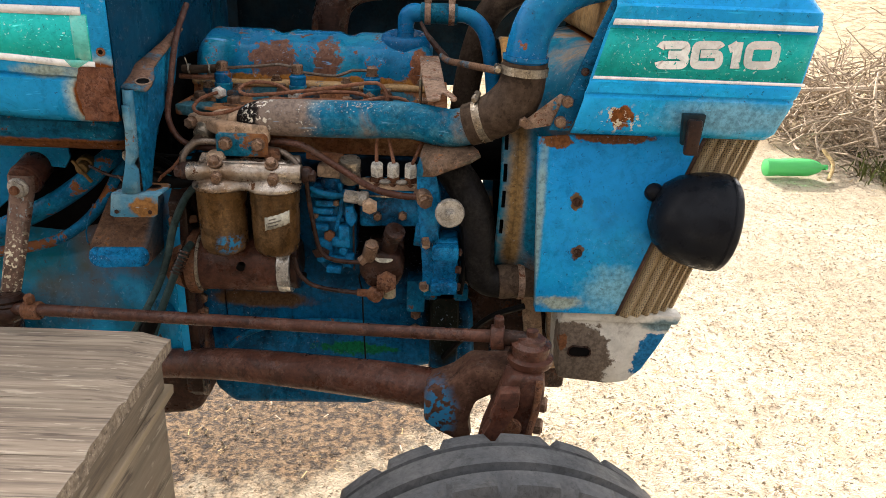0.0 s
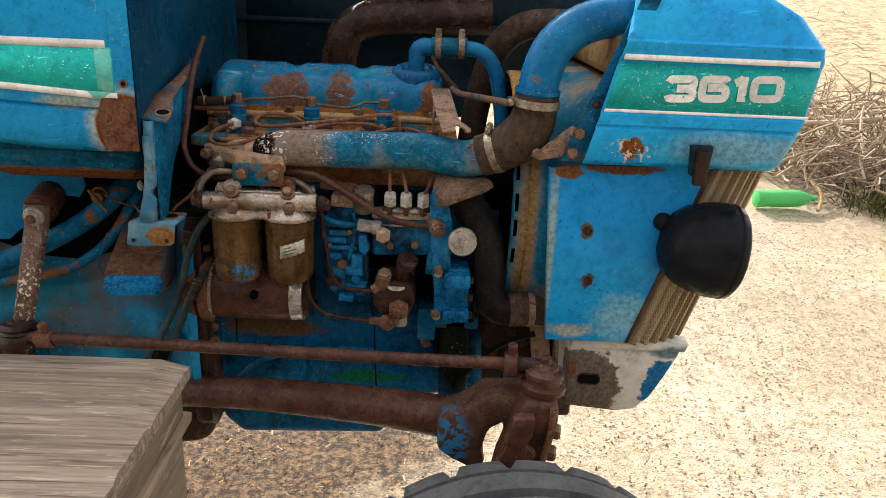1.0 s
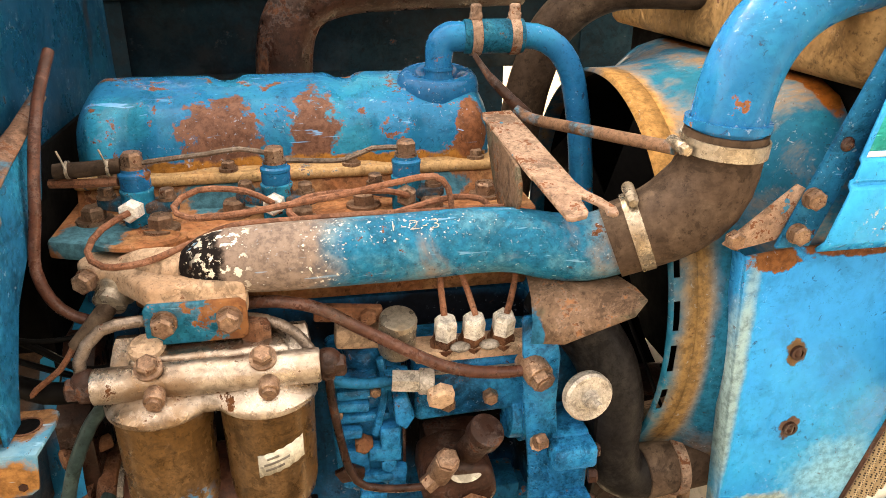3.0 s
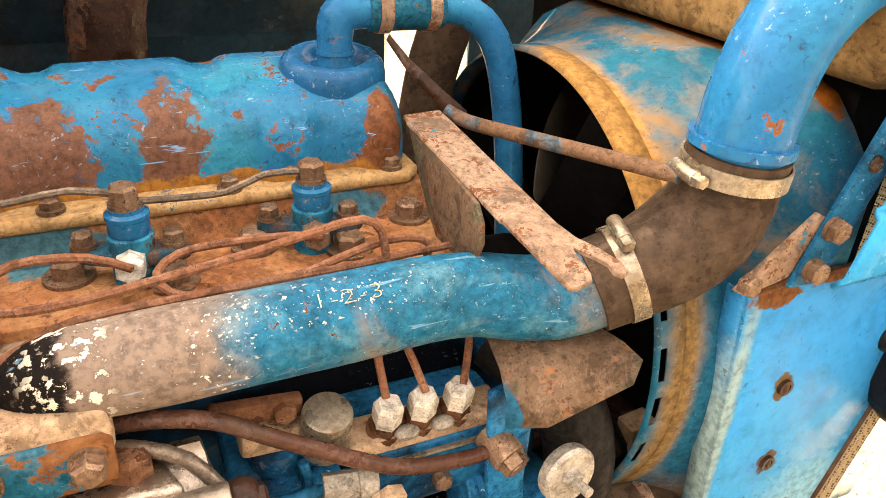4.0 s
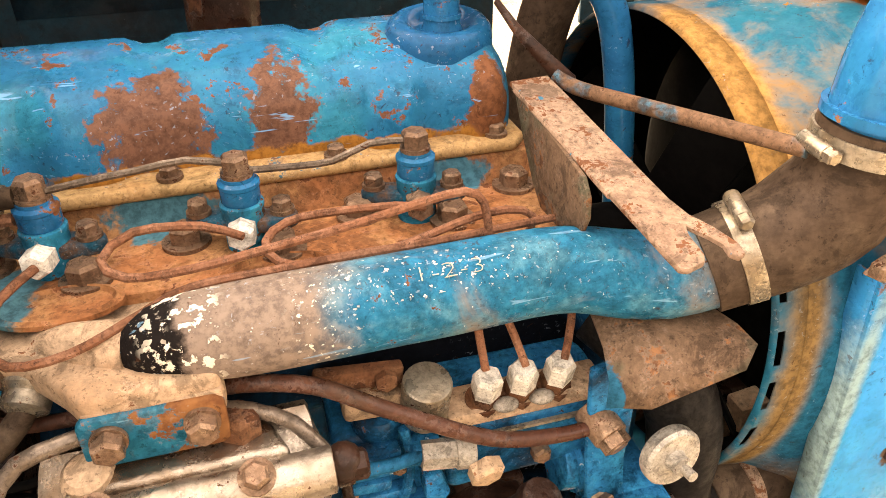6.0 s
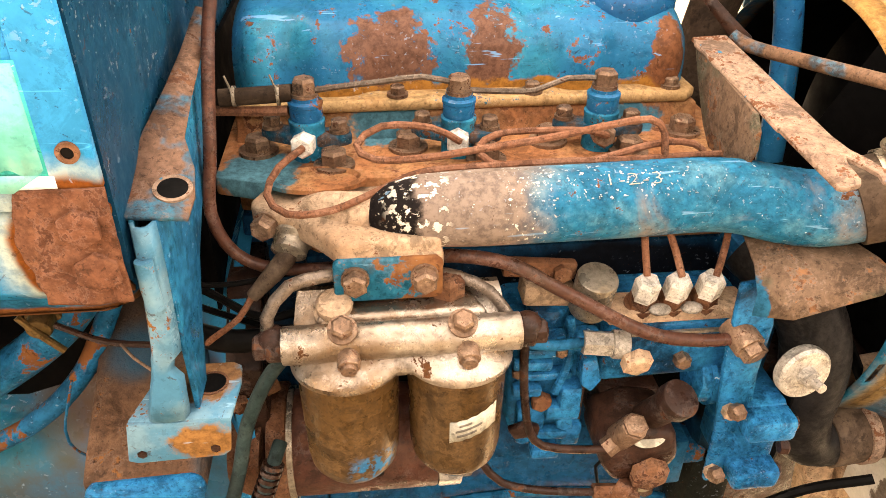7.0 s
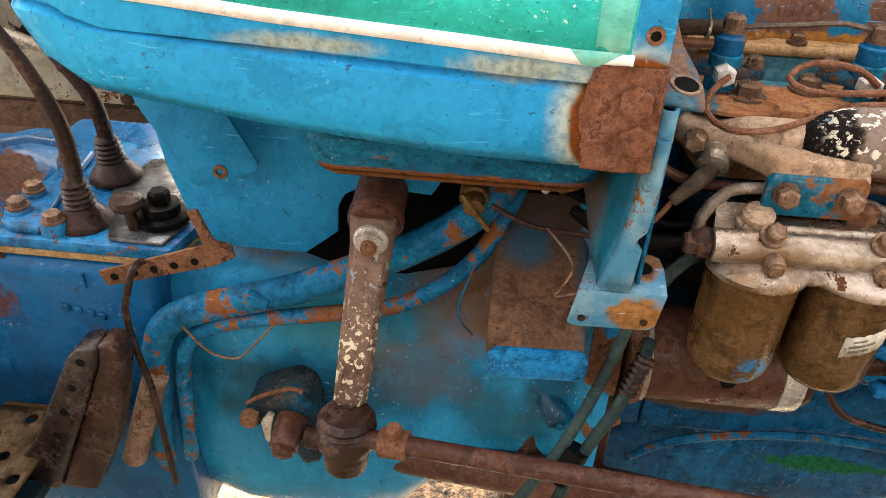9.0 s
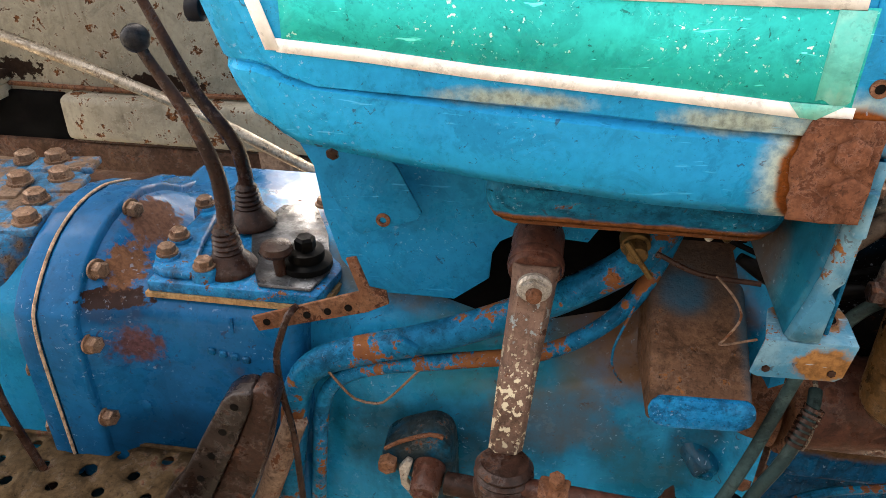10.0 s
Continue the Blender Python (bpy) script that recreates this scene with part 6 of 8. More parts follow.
bolts(ff, [(-0.294, 1.297, 1.040)], (0, 0, 1), 0.027, 0.020, 0, "rust")
bolts(ff, [(-0.345, 1.305, 1.040)], (0, 0, 1), 0.022, 0.010)
for x, s in ((-0.437, -1), (-0.236, 1)):
    part("banjo_union", Shape().cyl((x, 1.262, 1.021), (x + s * 0.013, 1.262, 1.021), 0.0135, seg=18, bev=0.002).bolt((x + s * 0.013, 1.262, 1.021), (s, 0, 0), 0.020, 0.011).ball((x + s * 0.007, 1.264, 1.024), 0.0145, seg=14), "brown", ff)
# tubes round the filters
part("harness", Shape().tube([(-0.480, 1.46, 1.29), (-0.486, 1.42, 1.25), (-0.488, 1.385, 1.205), (-0.492, 1.365, 1.150), (-0.497, 1.352, 1.10), (-0.480, 1.345, 1.062), (-0.445, 1.342, 1.046), (-0.39, 1.340, 1.045), (-0.33, 1.335, 1.052)], 0.0057, 12), "rod", tractor, "taped brown wiring harness")
part("return_pipe", Shape().tube([(-0.33, 1.33, 1.055), (-0.29, 1.315, 1.068), (-0.24, 1.300, 1.066), (-0.191, 1.286, 1.042), (-0.115, 1.276, 1.000), (-0.06, 1.276, 0.986), (-0.022, 1.276, 0.986)], 0.0064, 12), "rod", tractor, "brown return pipe")
part("filter_pipe", Shape().tube([(-0.447, 1.268, 1.022), (-0.448, 1.270, 1.045), (-0.428, 1.278, 1.070), (-0.39, 1.295, 1.068), (-0.36, 1.31, 1.06)], 0.0058, 10), "tarnished", tractor)
part("filter_pipe", Shape().tube([(-0.31, 1.31, 1.055), (-0.285, 1.30, 1.056), (-0.258, 1.29, 1.045), (-0.240, 1.28, 1.022)], 0.0055, 10), "tarnished", tractor)
part("supply_pipe", Shape().tube([(-0.229, 1.264, 1.020), (-0.228, 1.268, 0.985), (-0.222, 1.276, 0.93), (-0.213, 1.279, 0.880), (-0.198, 1.279, 0.858), (-0.165, 1.276, 0.852), (-0.135, 1.272, 0.854)], 0.0043, 10), "brown", tractor, "brown fuel supply pipe")
part("rail_clip", Shape().box((-0.205, 1.33, 1.040), (0.07, 0.012, 0.018), pose(0, 0, 0, 0, 6, 0), 0.003).bolt((-0.185, 1.324, 1.038), (0, -1, 0), 0.016, 0.008), "rust", tractor)
part("low_feed_pipe", Shape().tube([(-0.262, 1.295, 0.850), (-0.256, 1.290, 0.826), (-0.236, 1.283, 0.803), (-0.200, 1.277, 0.794), (-0.15, 1.272, 0.791), (-0.11, 1.270, 0.790)], 0.0043, 10), "brown", tractor, "brown low feed pipe")

# starter motor
st = part("starter_motor", Shape().cyl((-0.455, 1.352, 0.812), (-0.300, 1.352, 0.812), 0.057, seg=36, bev=0.003), "rod", tractor, "oily brown starter motor")
part("starter_band", Shape().cyl((-0.300, 1.352, 0.812), (-0.275, 1.352, 0.812), 0.0575, seg=36, bev=0.002), "bright_steel", st, "bare steel end band")
part("starter_cap", Shape().cyl((-0.275, 1.352, 0.812), (-0.262, 1.352, 0.812), 0.050, seg=36, bev=0.003), "brown", st)
part("drive_end", Shape().cyl((-0.475, 1.352, 0.812), (-0.455, 1.352, 0.812), 0.066, seg=32, bev=0.004).cyl((-0.51, 1.36, 0.812), (-0.475, 1.355, 0.812), 0.052, 0.062, 28), "rust", st)
part("steel_ring", Shape().ring((-0.453, 1.352, 0.812), (1, 0, 0), 0.057, 0.004, 0.008), "steel", st)
part("terminal", Shape().cyl((-0.365, 1.298, 0.828), (-0.365, 1.288, 0.826), 0.008, seg=14), "wire", st)
bolts(st, [(-0.262, 1.345, 0.79)], (1, 0, 0), 0.012, 0.012, 0, "wire")

# injection pump
gov = part("pump_governor", Shape().prism([(-0.232, 0.985), (-0.175, 0.985), (-0.150, 0.975), (-0.148, 0.845), (-0.170, 0.815), (-0.208, 0.812), (-0.226, 0.84)], "y", 1.318, 1.40, 0.010, 3), "pump", tractor, "bright blue governor housing")
part("governor_rib", Shape().cyl((-0.192, 1.335, 0.95), (-0.192, 1.335, 1.0), 0.022, seg=18, bev=0.003), "pump", gov)
part("governor_rib", Shape().box((-0.200, 1.312, 0.955), (0.045, 0.014, 0.012), None, 0.003), "pump", gov)
part("governor_rib", Shape().box((-0.195, 1.312, 0.925), (0.055, 0.014, 0.010), None, 0.003), "pump", gov)
part("governor_rib", Shape().box((-0.168, 1.308, 0.900), (0.022, 0.022, 0.030), None, 0.004), "pump", gov)
part("governor_rib", Shape().box((-0.205, 1.312, 0.868), (0.030, 0.014, 0.034), None, 0.004), "pump", gov)
for x, z, w, h, dpt in ((-0.205, 0.975, 0.050, 0.016, 0.016), (-0.160, 0.972, 0.026, 0.020, 0.020), (-0.208, 0.940, 0.040, 0.012, 0.012), (-0.212, 0.908, 0.030, 0.012, 0.014), (-0.174, 0.880, 0.036, 0.018, 0.018), (-0.190, 0.846, 0.050, 0.012, 0.014), (-0.160, 0.842, 0.020, 0.030, 0.012), (-0.188, 0.824, 0.030, 0.014, 0.020)):
    part("governor_rib", Shape().box((x, 1.316 - dpt / 2, z), (w, dpt, h), pose(0, 0, 0, 0, 4, 0), 0.0035, 2), "pump", gov)
part("governor_pipe", Shape().tube([(-0.176, 1.310, 0.995), (-0.172, 1.306, 0.965), (-0.176, 1.304, 0.935), (-0.184, 1.305, 0.905)], 0.0045, 8), "pump", gov)
part("governor_lever", Shape().prism([(-0.230, 0.862), (-0.210, 0.870), (-0.196, 0.862), (-0.198, 0.850), (-0.222, 0.848)], "y", 1.298, 1.306, 0.002), "brown", gov)
bolts(gov, [(-0.222, 1.312, 0.975), (-0.222, 1.312, 0.93), (-0.182, 1.307, 0.958)], (0, -1, 0), 0.011, 0.007, 0, "bolt")
part("throttle_ear", Shape().prism([(-0.165, 0.955), (-0.150, 0.958), (-0.142, 0.930), (-0.152, 0.915), (-0.163, 0.925)], "y", 1.29, 1.312, 0.003), "pump", gov)
bolts(gov, [(-0.196, 1.310, 0.892)], (0, -1, 0), 0.019, 0.010, 0, "rust")
bolts(gov, [(-0.170, 1.312, 0.862), (-0.212, 1.312, 0.845)], (0, -1, 0), 0.016, 0.008, 0.009, "pump")
part("pump_seam", Shape().box((-0.1515, 1.3165, 0.90), (0.003, 0.006, 0.16)), "brown", gov)
part("flat_cap", Shape().cyl((-0.157, 1.318, 0.998), (-0.156, 1.306, 1.043), 0.0195, seg=28, bev=0.003), "steel", gov, "dull grey round cap")
part("cap_base", Shape().box((-0.195, 1.335, 1.012), (0.05, 0.03, 0.024), pose(0, 0, 0, 0, 4, 0), 0.005), "manifold", gov)
pump = part("injection_pump", Shape().prism([(-0.140, 0.988), (0.005, 0.988), (0.010, 0.955), (0.004, 0.915), (-0.140, 0.910)], "y", 1.308, 1.40, 0.008, 3), "pump", tractor, "bright blue inline injection pump")
part("pump_deck", Shape().box((-0.070, 1.322, 0.993), (0.14, 0.036, 0.014), None, 0.003), "manifold", pump, "grimy pale pump deck")
part("deck_edge", Shape().box((-0.062, 1.303, 0.975), (0.115, 0.004, 0.003)), "steel", pump)
part("pump_flange", Shape().cyl((-0.006, 1.35, 0.94), (0.012, 1.35, 0.94), 0.056, seg=28, bev=0.003), "pump", pump)
for x in (-0.107, -0.077, -0.045):
    u = part("delivery_union", Shape().cyl((x, 1.318, 0.996), (x, 1.312, 1.016), 0.0125, 0.0125, 6).cyl((x, 1.320, 0.99), (x, 1.317, 1.002), 0.015, seg=18), "rust", pump)
    part("union_nut", Shape().bolt((x, 1.312, 1.014), (0, -0.28, 1), 0.0215, 0.024), "white_nut", u, "pale union nut")
for x in (-0.092, -0.061):
    part("clamp_lug", Shape().ball((x, 1.304, 1.003), 0.010, (1.1, 0.8, 0.5), 14), "nut", pump)
bj = part("return_banjo", Shape().cyl((-0.024, 1.292, 0.992), (-0.016, 1.264, 0.982), 0.0150, seg=18, bev=0.002).cyl((-0.017, 1.266, 0.983), (-0.014, 1.256, 0.979), 0.0125, seg=6).cyl((-0.0145, 1.257, 0.9795), (-0.0138, 1.2545, 0.9785), 0.008, seg=14), "bolt", pump)
un = part("side_union", Shape().cyl((-0.165, 1.297, 0.975), (-0.138, 1.294, 0.973), 0.0125, seg=6).cyl((-0.138, 1.294, 0.973), (-0.122, 1.292, 0.972), 0.014, seg=16, bev=0.002), "nut", pump)
bolts(un, [(-0.118, 1.282, 0.965)], (0.1, -1, -0.3), 0.026, 0.013, 0, "manifold")
part("side_pipe", Shape().tube([(-0.228, 1.29, 0.99), (-0.215, 1.288, 0.984), (-0.19, 1.292, 0.977), (-0.165, 1.297, 0.975)], 0.0055, 10), "steer", pump)
bolts(pump, [(-0.105, 1.308, 0.935), (-0.058, 1.308, 0.938)], (0, -1, 0), 0.015, 0.012)
# lift pump
lift = part("lift_pump", Shape().prism([(-0.135, 0.865), (-0.10, 0.875), (-0.06, 0.868), (-0.052, 0.83), (-0.068, 0.80), (-0.12, 0.80), (-0.138, 0.83)], "y", 1.272, 1.345, 0.010, 3).box((-0.09, 1.36, 0.84), (0.07, 0.05, 0.06), None, 0.006), "brown", tractor, "oily brown fuel lift pump")
part("primer_plunger", Shape().cyl((-0.086, 1.298, 0.868), (-0.070, 1.270, 0.918), 0.0155, 0.0155, 20).cyl((-0.0735, 1.276, 0.907), (-0.069, 1.268, 0.922), 0.0195, seg=24, bev=0.002), "brown", lift, "round brown primer knob")
part("inlet_union", Shape().cyl((-0.135, 1.272, 0.854), (-0.118, 1.276, 0.866), 0.010, seg=6).cyl((-0.12, 1.280, 0.86), (-0.112, 1.264, 0.892), 0.0135, seg=16, bev=0.002).bolt((-0.113, 1.266, 0.888), (0.1, -0.45, 0.9), 0.022, 0.011), "bolt", lift)
part("oval_tag", Shape().lathe([(0.014, 0), (0.014, 0.002), (0.011, 0.003)], (-0.090, 1.275, 0.862), (0.05, -0.7, 0.7), 20, (1.3, 0.7)), "label", lift, "pale oval tag")
part("sediment_nut", Shape().bolt((-0.085, 1.272, 0.818), (0.05, -1, -0.1), 0.036, 0.014), "rust", lift)
part("sediment_bowl", Shape().cyl((-0.082, 1.29, 0.802), (-0.080, 1.288, 0.775), 0.014, 0.012, 18, 0.002), "glass", lift)
part("feed_union", Shape().cyl((-0.140, 1.272, 0.791), (-0.105, 1.270, 0.790), 0.008, seg=6).cyl((-0.112, 1.275, 0.79), (-0.100, 1.262, 0.79), 0.015, seg=16, bev=0.002).bolt((-0.104, 1.262, 0.79), (0, -1, 0), 0.019, 0.008), "rust", lift)
part("bleed_wire", Shape().tube([(-0.125, 1.275, 0.845), (-0.138, 1.28, 0.82), (-0.132, 1.28, 0.79), (-0.13, 1.285, 0.72), (-0.125, 1.29, 0.60)], 0.0018, 6), "wire", tractor)
part("coupling", Shape().cyl((-0.035, 1.32, 0.90), (0.005, 1.32, 0.895), 0.026, seg=22, bev=0.003).ring((-0.02, 1.32, 0.898), (1, 0, 0), 0.026, 0.003, 0.006), "pump", tractor)

# front plate with the rusty gusset, hydraulic pump, cap and lower hose
fp = part("front_plate", Shape().prism([(-0.034, 1.046), (-0.004, 1.050), (0.009, 0.998), (0.008, 0.938), (0.016, 0.868), (0.020, 0.786), (-0.016, 0.786), (-0.019, 0.858), (-0.029, 0.948)], "y", 1.276, 1.284, 0.003), "pump", tractor, "blue steel front plate")
bolts(fp, [(-0.012, 1.276, 0.894), (-0.012, 1.276, 0.806)], (0, -1, 0), 0.015, 0.010, 0, "manifold")
part("gusset", Shape().sheet([[(-0.018, 1.335, 1.078), (0.01, 1.33, 1.080), (0.055, 1.325, 1.080)], [(-0.026, 1.28, 1.066), (0.01, 1.275, 1.073), (0.075, 1.262, 1.077)], [(-0.030, 1.258, 1.050), (0.0, 1.248, 1.058), (0.078, 1.240, 1.074)], [(-0.032, 1.254, 1.03), (-0.004, 1.238, 1.035), (0.060, 1.226, 1.066)]]), "gusset", fp, "rusty bent sheet gusset", thick=0.004)
hp = part("hydraulic_pump", Shape().box((0.025, 1.32, 0.85), (0.046, 0.10, 0.105), None, 0.006).box((0.024, 1.262, 0.885), (0.050, 0.03, 0.028), None, 0.006).box((0.024, 1.262, 0.815), (0.050, 0.03, 0.026), None, 0.006), "pump", tractor, "bright blue hydraulic pump")
bolts(hp, [(0.045, 1.262, 0.885), (0.045, 1.262, 0.85), (0.045, 1.262, 0.815)], (1, -0.2, 0), 0.014, 0.010, 0, "brown")
bolts(hp, [(-0.008, 1.262, 0.905), (-0.010, 1.262, 0.815)], (-1, -0.3, 0), 0.015, 0.012, 0, "bolt")
part("belt_edge", Shape().tube([(0.055, 1.285, 0.93), (0.062, 1.285, 0.87), (0.056, 1.285, 0.79)], 0.006, 8), "wire", tractor)
part("bottom_block", Shape().box((-0.030, 1.35, 0.76), (0.036, 0.05, 0.07), None, 0.004).box((0.03, 1.35, 0.765), (0.09, 0.04, 0.03), None, 0.006), "steer", tractor)
part("filler_cap", Shape().lathe([(0.0255, 0.0), (0.0265, 0.003), (0.0265, 0.010), (0.024, 0.013), (0.010, 0.013), (0.0085, 0.016), (0.0085, 0.022), (0.0045, 0.024), (0.0045, 0.034)], (0.028, 1.253, 0.966), (0.12, -1, 0.10), 32), "nut", tractor, "pale round cap with a centre stud")
lo = part("lower_hose", Shape().tube([(0.015, 1.36, 1.035), (0.040, 1.325, 1.015), (0.068, 1.305, 0.975), (0.083, 1.30, 0.92), (0.086, 1.30, 0.86), (0.100, 1.302, 0.82), (0.135, 1.305, 0.808), (0.20, 1.31, 0.812)], 0.032, 24, True, [0.032, 0.033, 0.034, 0.032, 0.031, 0.030]), "rubber", tractor, "black rubber radiator lower hose")
part("hose_sleeve", Shape().cyl((0.128, 1.304, 0.809), (0.215, 1.312, 0.813), 0.0335, seg=24, bev=0.003), "hose", lo)
part("hose_band", Shape().ring((0.172, 1.308, 0.811), (1, 0.05, 0.02), 0.0335, 0.003, 0.012), "rust_pale", lo)
part("pan_rail", Shape().tube([(-0.43, 1.372, 0.60), (-0.40, 1.370, 0.628), (-0.35, 1.368, 0.655), (-0.25, 1.367, 0.676), (-0.14, 1.367, 0.676), (-0.03, 1.368, 0.655), (0.02, 1.37, 0.635)], 0.006, 8), "steer", tractor)
bolts(block, [(-0.47, 1.372, 0.72), (-0.47, 1.372, 0.69), (-0.03, 1.372, 0.70), (-0.03, 1.372, 0.665)], (0, -1, 0), 0.02, 0.010)
for x in (0.215, 0.265):
    part("radiator_post", Shape().box((x, 1.40, 0.70), (0.038, 0.03, 0.26), pose(0, 0, 0, 0, -8, 0), 0.003), "manifold", tractor)
part("front_wire", Shape().tube([(0.03, 1.33, 0.62), (0.07, 1.31, 0.68), (0.12, 1.29, 0.74), (0.18, 1.27, 0.775)], 0.006, 8), "wire", tractor)

# bracket between tank and engine
brk = part("support_arm", Shape().sheet([[(-0.530, 1.222, 1.172), (-0.507, 1.222, 1.171), (-0.482, 1.224, 1.168)], [(-0.528, 1.245, 1.178), (-0.506, 1.245, 1.177), (-0.480, 1.246, 1.174)], [(-0.526, 1.268, 1.186), (-0.506, 1.270, 1.185), (-0.483, 1.270, 1.182)], [(-0.521, 1.295, 1.201), (-0.507, 1.297, 1.199), (-0.493, 1.297, 1.195)], [(-0.514, 1.345, 1.214), (-0.505, 1.345, 1.213), (-0.494, 1.345, 1.208)], [(-0.509, 1.40, 1.228), (-0.502, 1.40, 1.227), (-0.494, 1.40, 1.222)], [(-0.504, 1.46, 1.248), (-0.498, 1.46, 1.247), (-0.491, 1.46, 1.243)]]), "rust_arm", tractor, "rust-streaked blue pressed steel support arm", thick=0.005)
part("lug_rim", Shape().ring((-0.4945, 1.2475, 1.1785), (0.1, -0.28, 1), 0.0105, 0.003, 0.004), "rust_pale", brk)
part("lug_hole", Shape().lathe([(0.0108, 0.0), (0.0108, 0.001)], (-0.4945, 1.2472, 1.1793), (0.1, -0.28, 1), 20), "wire", brk, "dark bolt hole")
part("support_web", Shape().prism([(1.222, 0.995), (1.220, 1.168), (1.26, 1.178), (1.30, 1.196), (1.40, 1.224), (1.46, 1.244), (1.475, 1.24), (1.42, 1.150), (1.36, 1.120), (1.31, 1.085), (1.275, 1.035), (1.255, 0.995)], "x", -0.5055, -0.5015, 0.001), "paint", brk, "blue support web")
leg_rows = ((1.170, -0.518, -0.503), (1.146, -0.519, -0.503), (1.106, -0.521, -0.504), (1.070, -0.524, -0.505), (1.058, -0.525, -0.506), (1.051, -0.527, -0.512), (1.043, -0.528, -0.514), (1.034, -0.530, -0.508), (1.015, -0.535, -0.509), (0.994, -0.540, -0.510))
part("support_leg", Shape().sheet([[(a, 1.219, z), (a + 0.003, 1.212, z), ((a + c) / 2, 1.2105, z), (c - 0.003, 1.212, z), (c, 1.220, z)] for z, a, c in leg_rows]), "foot", brk, thick=0.003)
part("side_web", Shape().sheet([[(a + (-0.549 - a) * k, 1.219 + 0.158 * k, max(z, 0.994 + 0.027 * k)) for k in (0.0, 0.08, 0.30, 0.55, 0.80, 1.0)] for z, a, c in leg_rows]), "web", brk, "blue side web with brown stains", thick=0.003)
part("edge_tube", Shape().tube([(-0.5125, 1.2085, 1.146), (-0.5125, 1.2080, 1.125), (-0.5115, 1.2085, 1.106)], 0.0062, 14, False), "foot", brk, "pale blue rolled edge")
foot = part("support_foot", Shape().prism([(-0.557, 1.215), (-0.477, 1.211), (-0.4735, 1.255), (-0.4755, 1.274), (-0.483, 1.279), (-0.521, 1.279), (-0.545, 1.262)], "z", 0.9885, 0.9930, 0.001), "foot", tractor, "pale blue foot bracket with rust and a bolt hole")
part("foot_front", Shape().prism([(-0.5572, 0.9922), (-0.4770, 0.9905), (-0.4815, 0.956), (-0.488, 0.951), (-0.556, 0.949), (-0.5635, 0.952)], "y", 1.2110, 1.2150, 0.001), "foot", foot)
part("foot_hole", Shape().lathe([(0.0125, 0), (0.0125, 0.0012)], (-0.4975, 1.2525, 0.9925), (0, 0, 1), 20), "wire", foot, "dark bolt hole")
part("foot_hole_rim", Shape().ring((-0.4975, 1.2525, 0.9932), (0, 0, 1), 0.012, 0.002, 0.002), "rust", foot)
bolts(foot, [(-0.551, 1.211, 0.9595), (-0.493, 1.211, 0.9605)], (0, -1, 0), 0.007, 0.0015, 0, "brown")
# cables
part("battery_cable", Shape().tube([(-0.39, 1.31, 1.0), (-0.425, 1.298, 0.992), (-0.455, 1.292, 0.966), (-0.483, 1.288, 0.908), (-0.498, 1.282, 0.850), (-0.516, 1.268, 0.795), (-0.545, 1.245, 0.735), (-0.585, 1.23, 0.66)], 0.0070, 12), "cable", tractor, "grey-green battery cable")
part("battery_cable", Shape().tube([(-0.458, 1.30, 0.868), (-0.468, 1.272, 0.852), (-0.487, 1.256, 0.804), (-0.510, 1.250, 0.748), (-0.530, 1.24, 0.69), (-0.55, 1.23, 0.62)], 0.0072, 12), "cable", tractor, "grey-green battery cable")
tape = part("tape_turn", Shape().ring((-0.464, 1.278, 0.860), (-0.35, -0.4, -1), 0.0055, 0.0055, 0.0042, 14), "brown", tractor, "frayed brown tape round the cable")
for k in range(1, 7):
    repeat(tape, Matrix.Translation(Vector((-0.015, -0.016, -0.036)) * (k / 6)))
part("cable_tie", Shape().tube([(-0.523, 1.248, 0.742), (-0.541, 1.238, 0.700)], 0.0155, 12, False), "wire", tractor)
for k, pts in enumerate(([(-0.60, 1.38, 1.045), (-0.52, 1.36, 1.015), (-0.46, 1.33, 1.00), (-0.40, 1.34, 1.01)], [(-0.64, 1.40, 1.035), (-0.55, 1.37, 1.00), (-0.47, 1.34, 0.985), (-0.43, 1.31, 1.0)], [(-0.56, 1.36, 1.03), (-0.50, 1.35, 1.025), (-0.42, 1.36, 1.03), (-0.36, 1.36, 1.03)])):
    part("loom_wire", Shape().tube(pts, 0.004 - 0.0006 * k, 8), "wire", tractor)
part("cable_sleeve", Shape().tube([(-0.56, 1.335, 1.005), (-0.53, 1.330, 0.990), (-0.502, 1.322, 0.983), (-0.471, 1.320, 0.982), (-0.432, 1.318, 0.990)], 0.0105, 12, True, [0.006, 0.011, 0.0115, 0.0105, 0.008]), "wire", tractor, "black cable sleeve")
part("loose_rod", Shape().tube([(-0.645, 1.33, 1.005), (-0.60, 1.32, 0.990), (-0.54, 1.31, 0.990)], 0.0030, 8), "brown", tractor)
part("bare_wire", Shape().tube([(-0.585, 1.31, 0.995), (-0.573, 1.30, 0.986), (-0.558, 1.30, 0.966), (-0.5545, 1.30, 0.948), (-0.566, 1.30, 0.922), (-0.569, 1.30, 0.917), (-0.560, 1.30, 0.918), (-0.532, 1.30, 0.928)], 0.0014, 8, True, None, 0.005), "rust_pale", tractor)

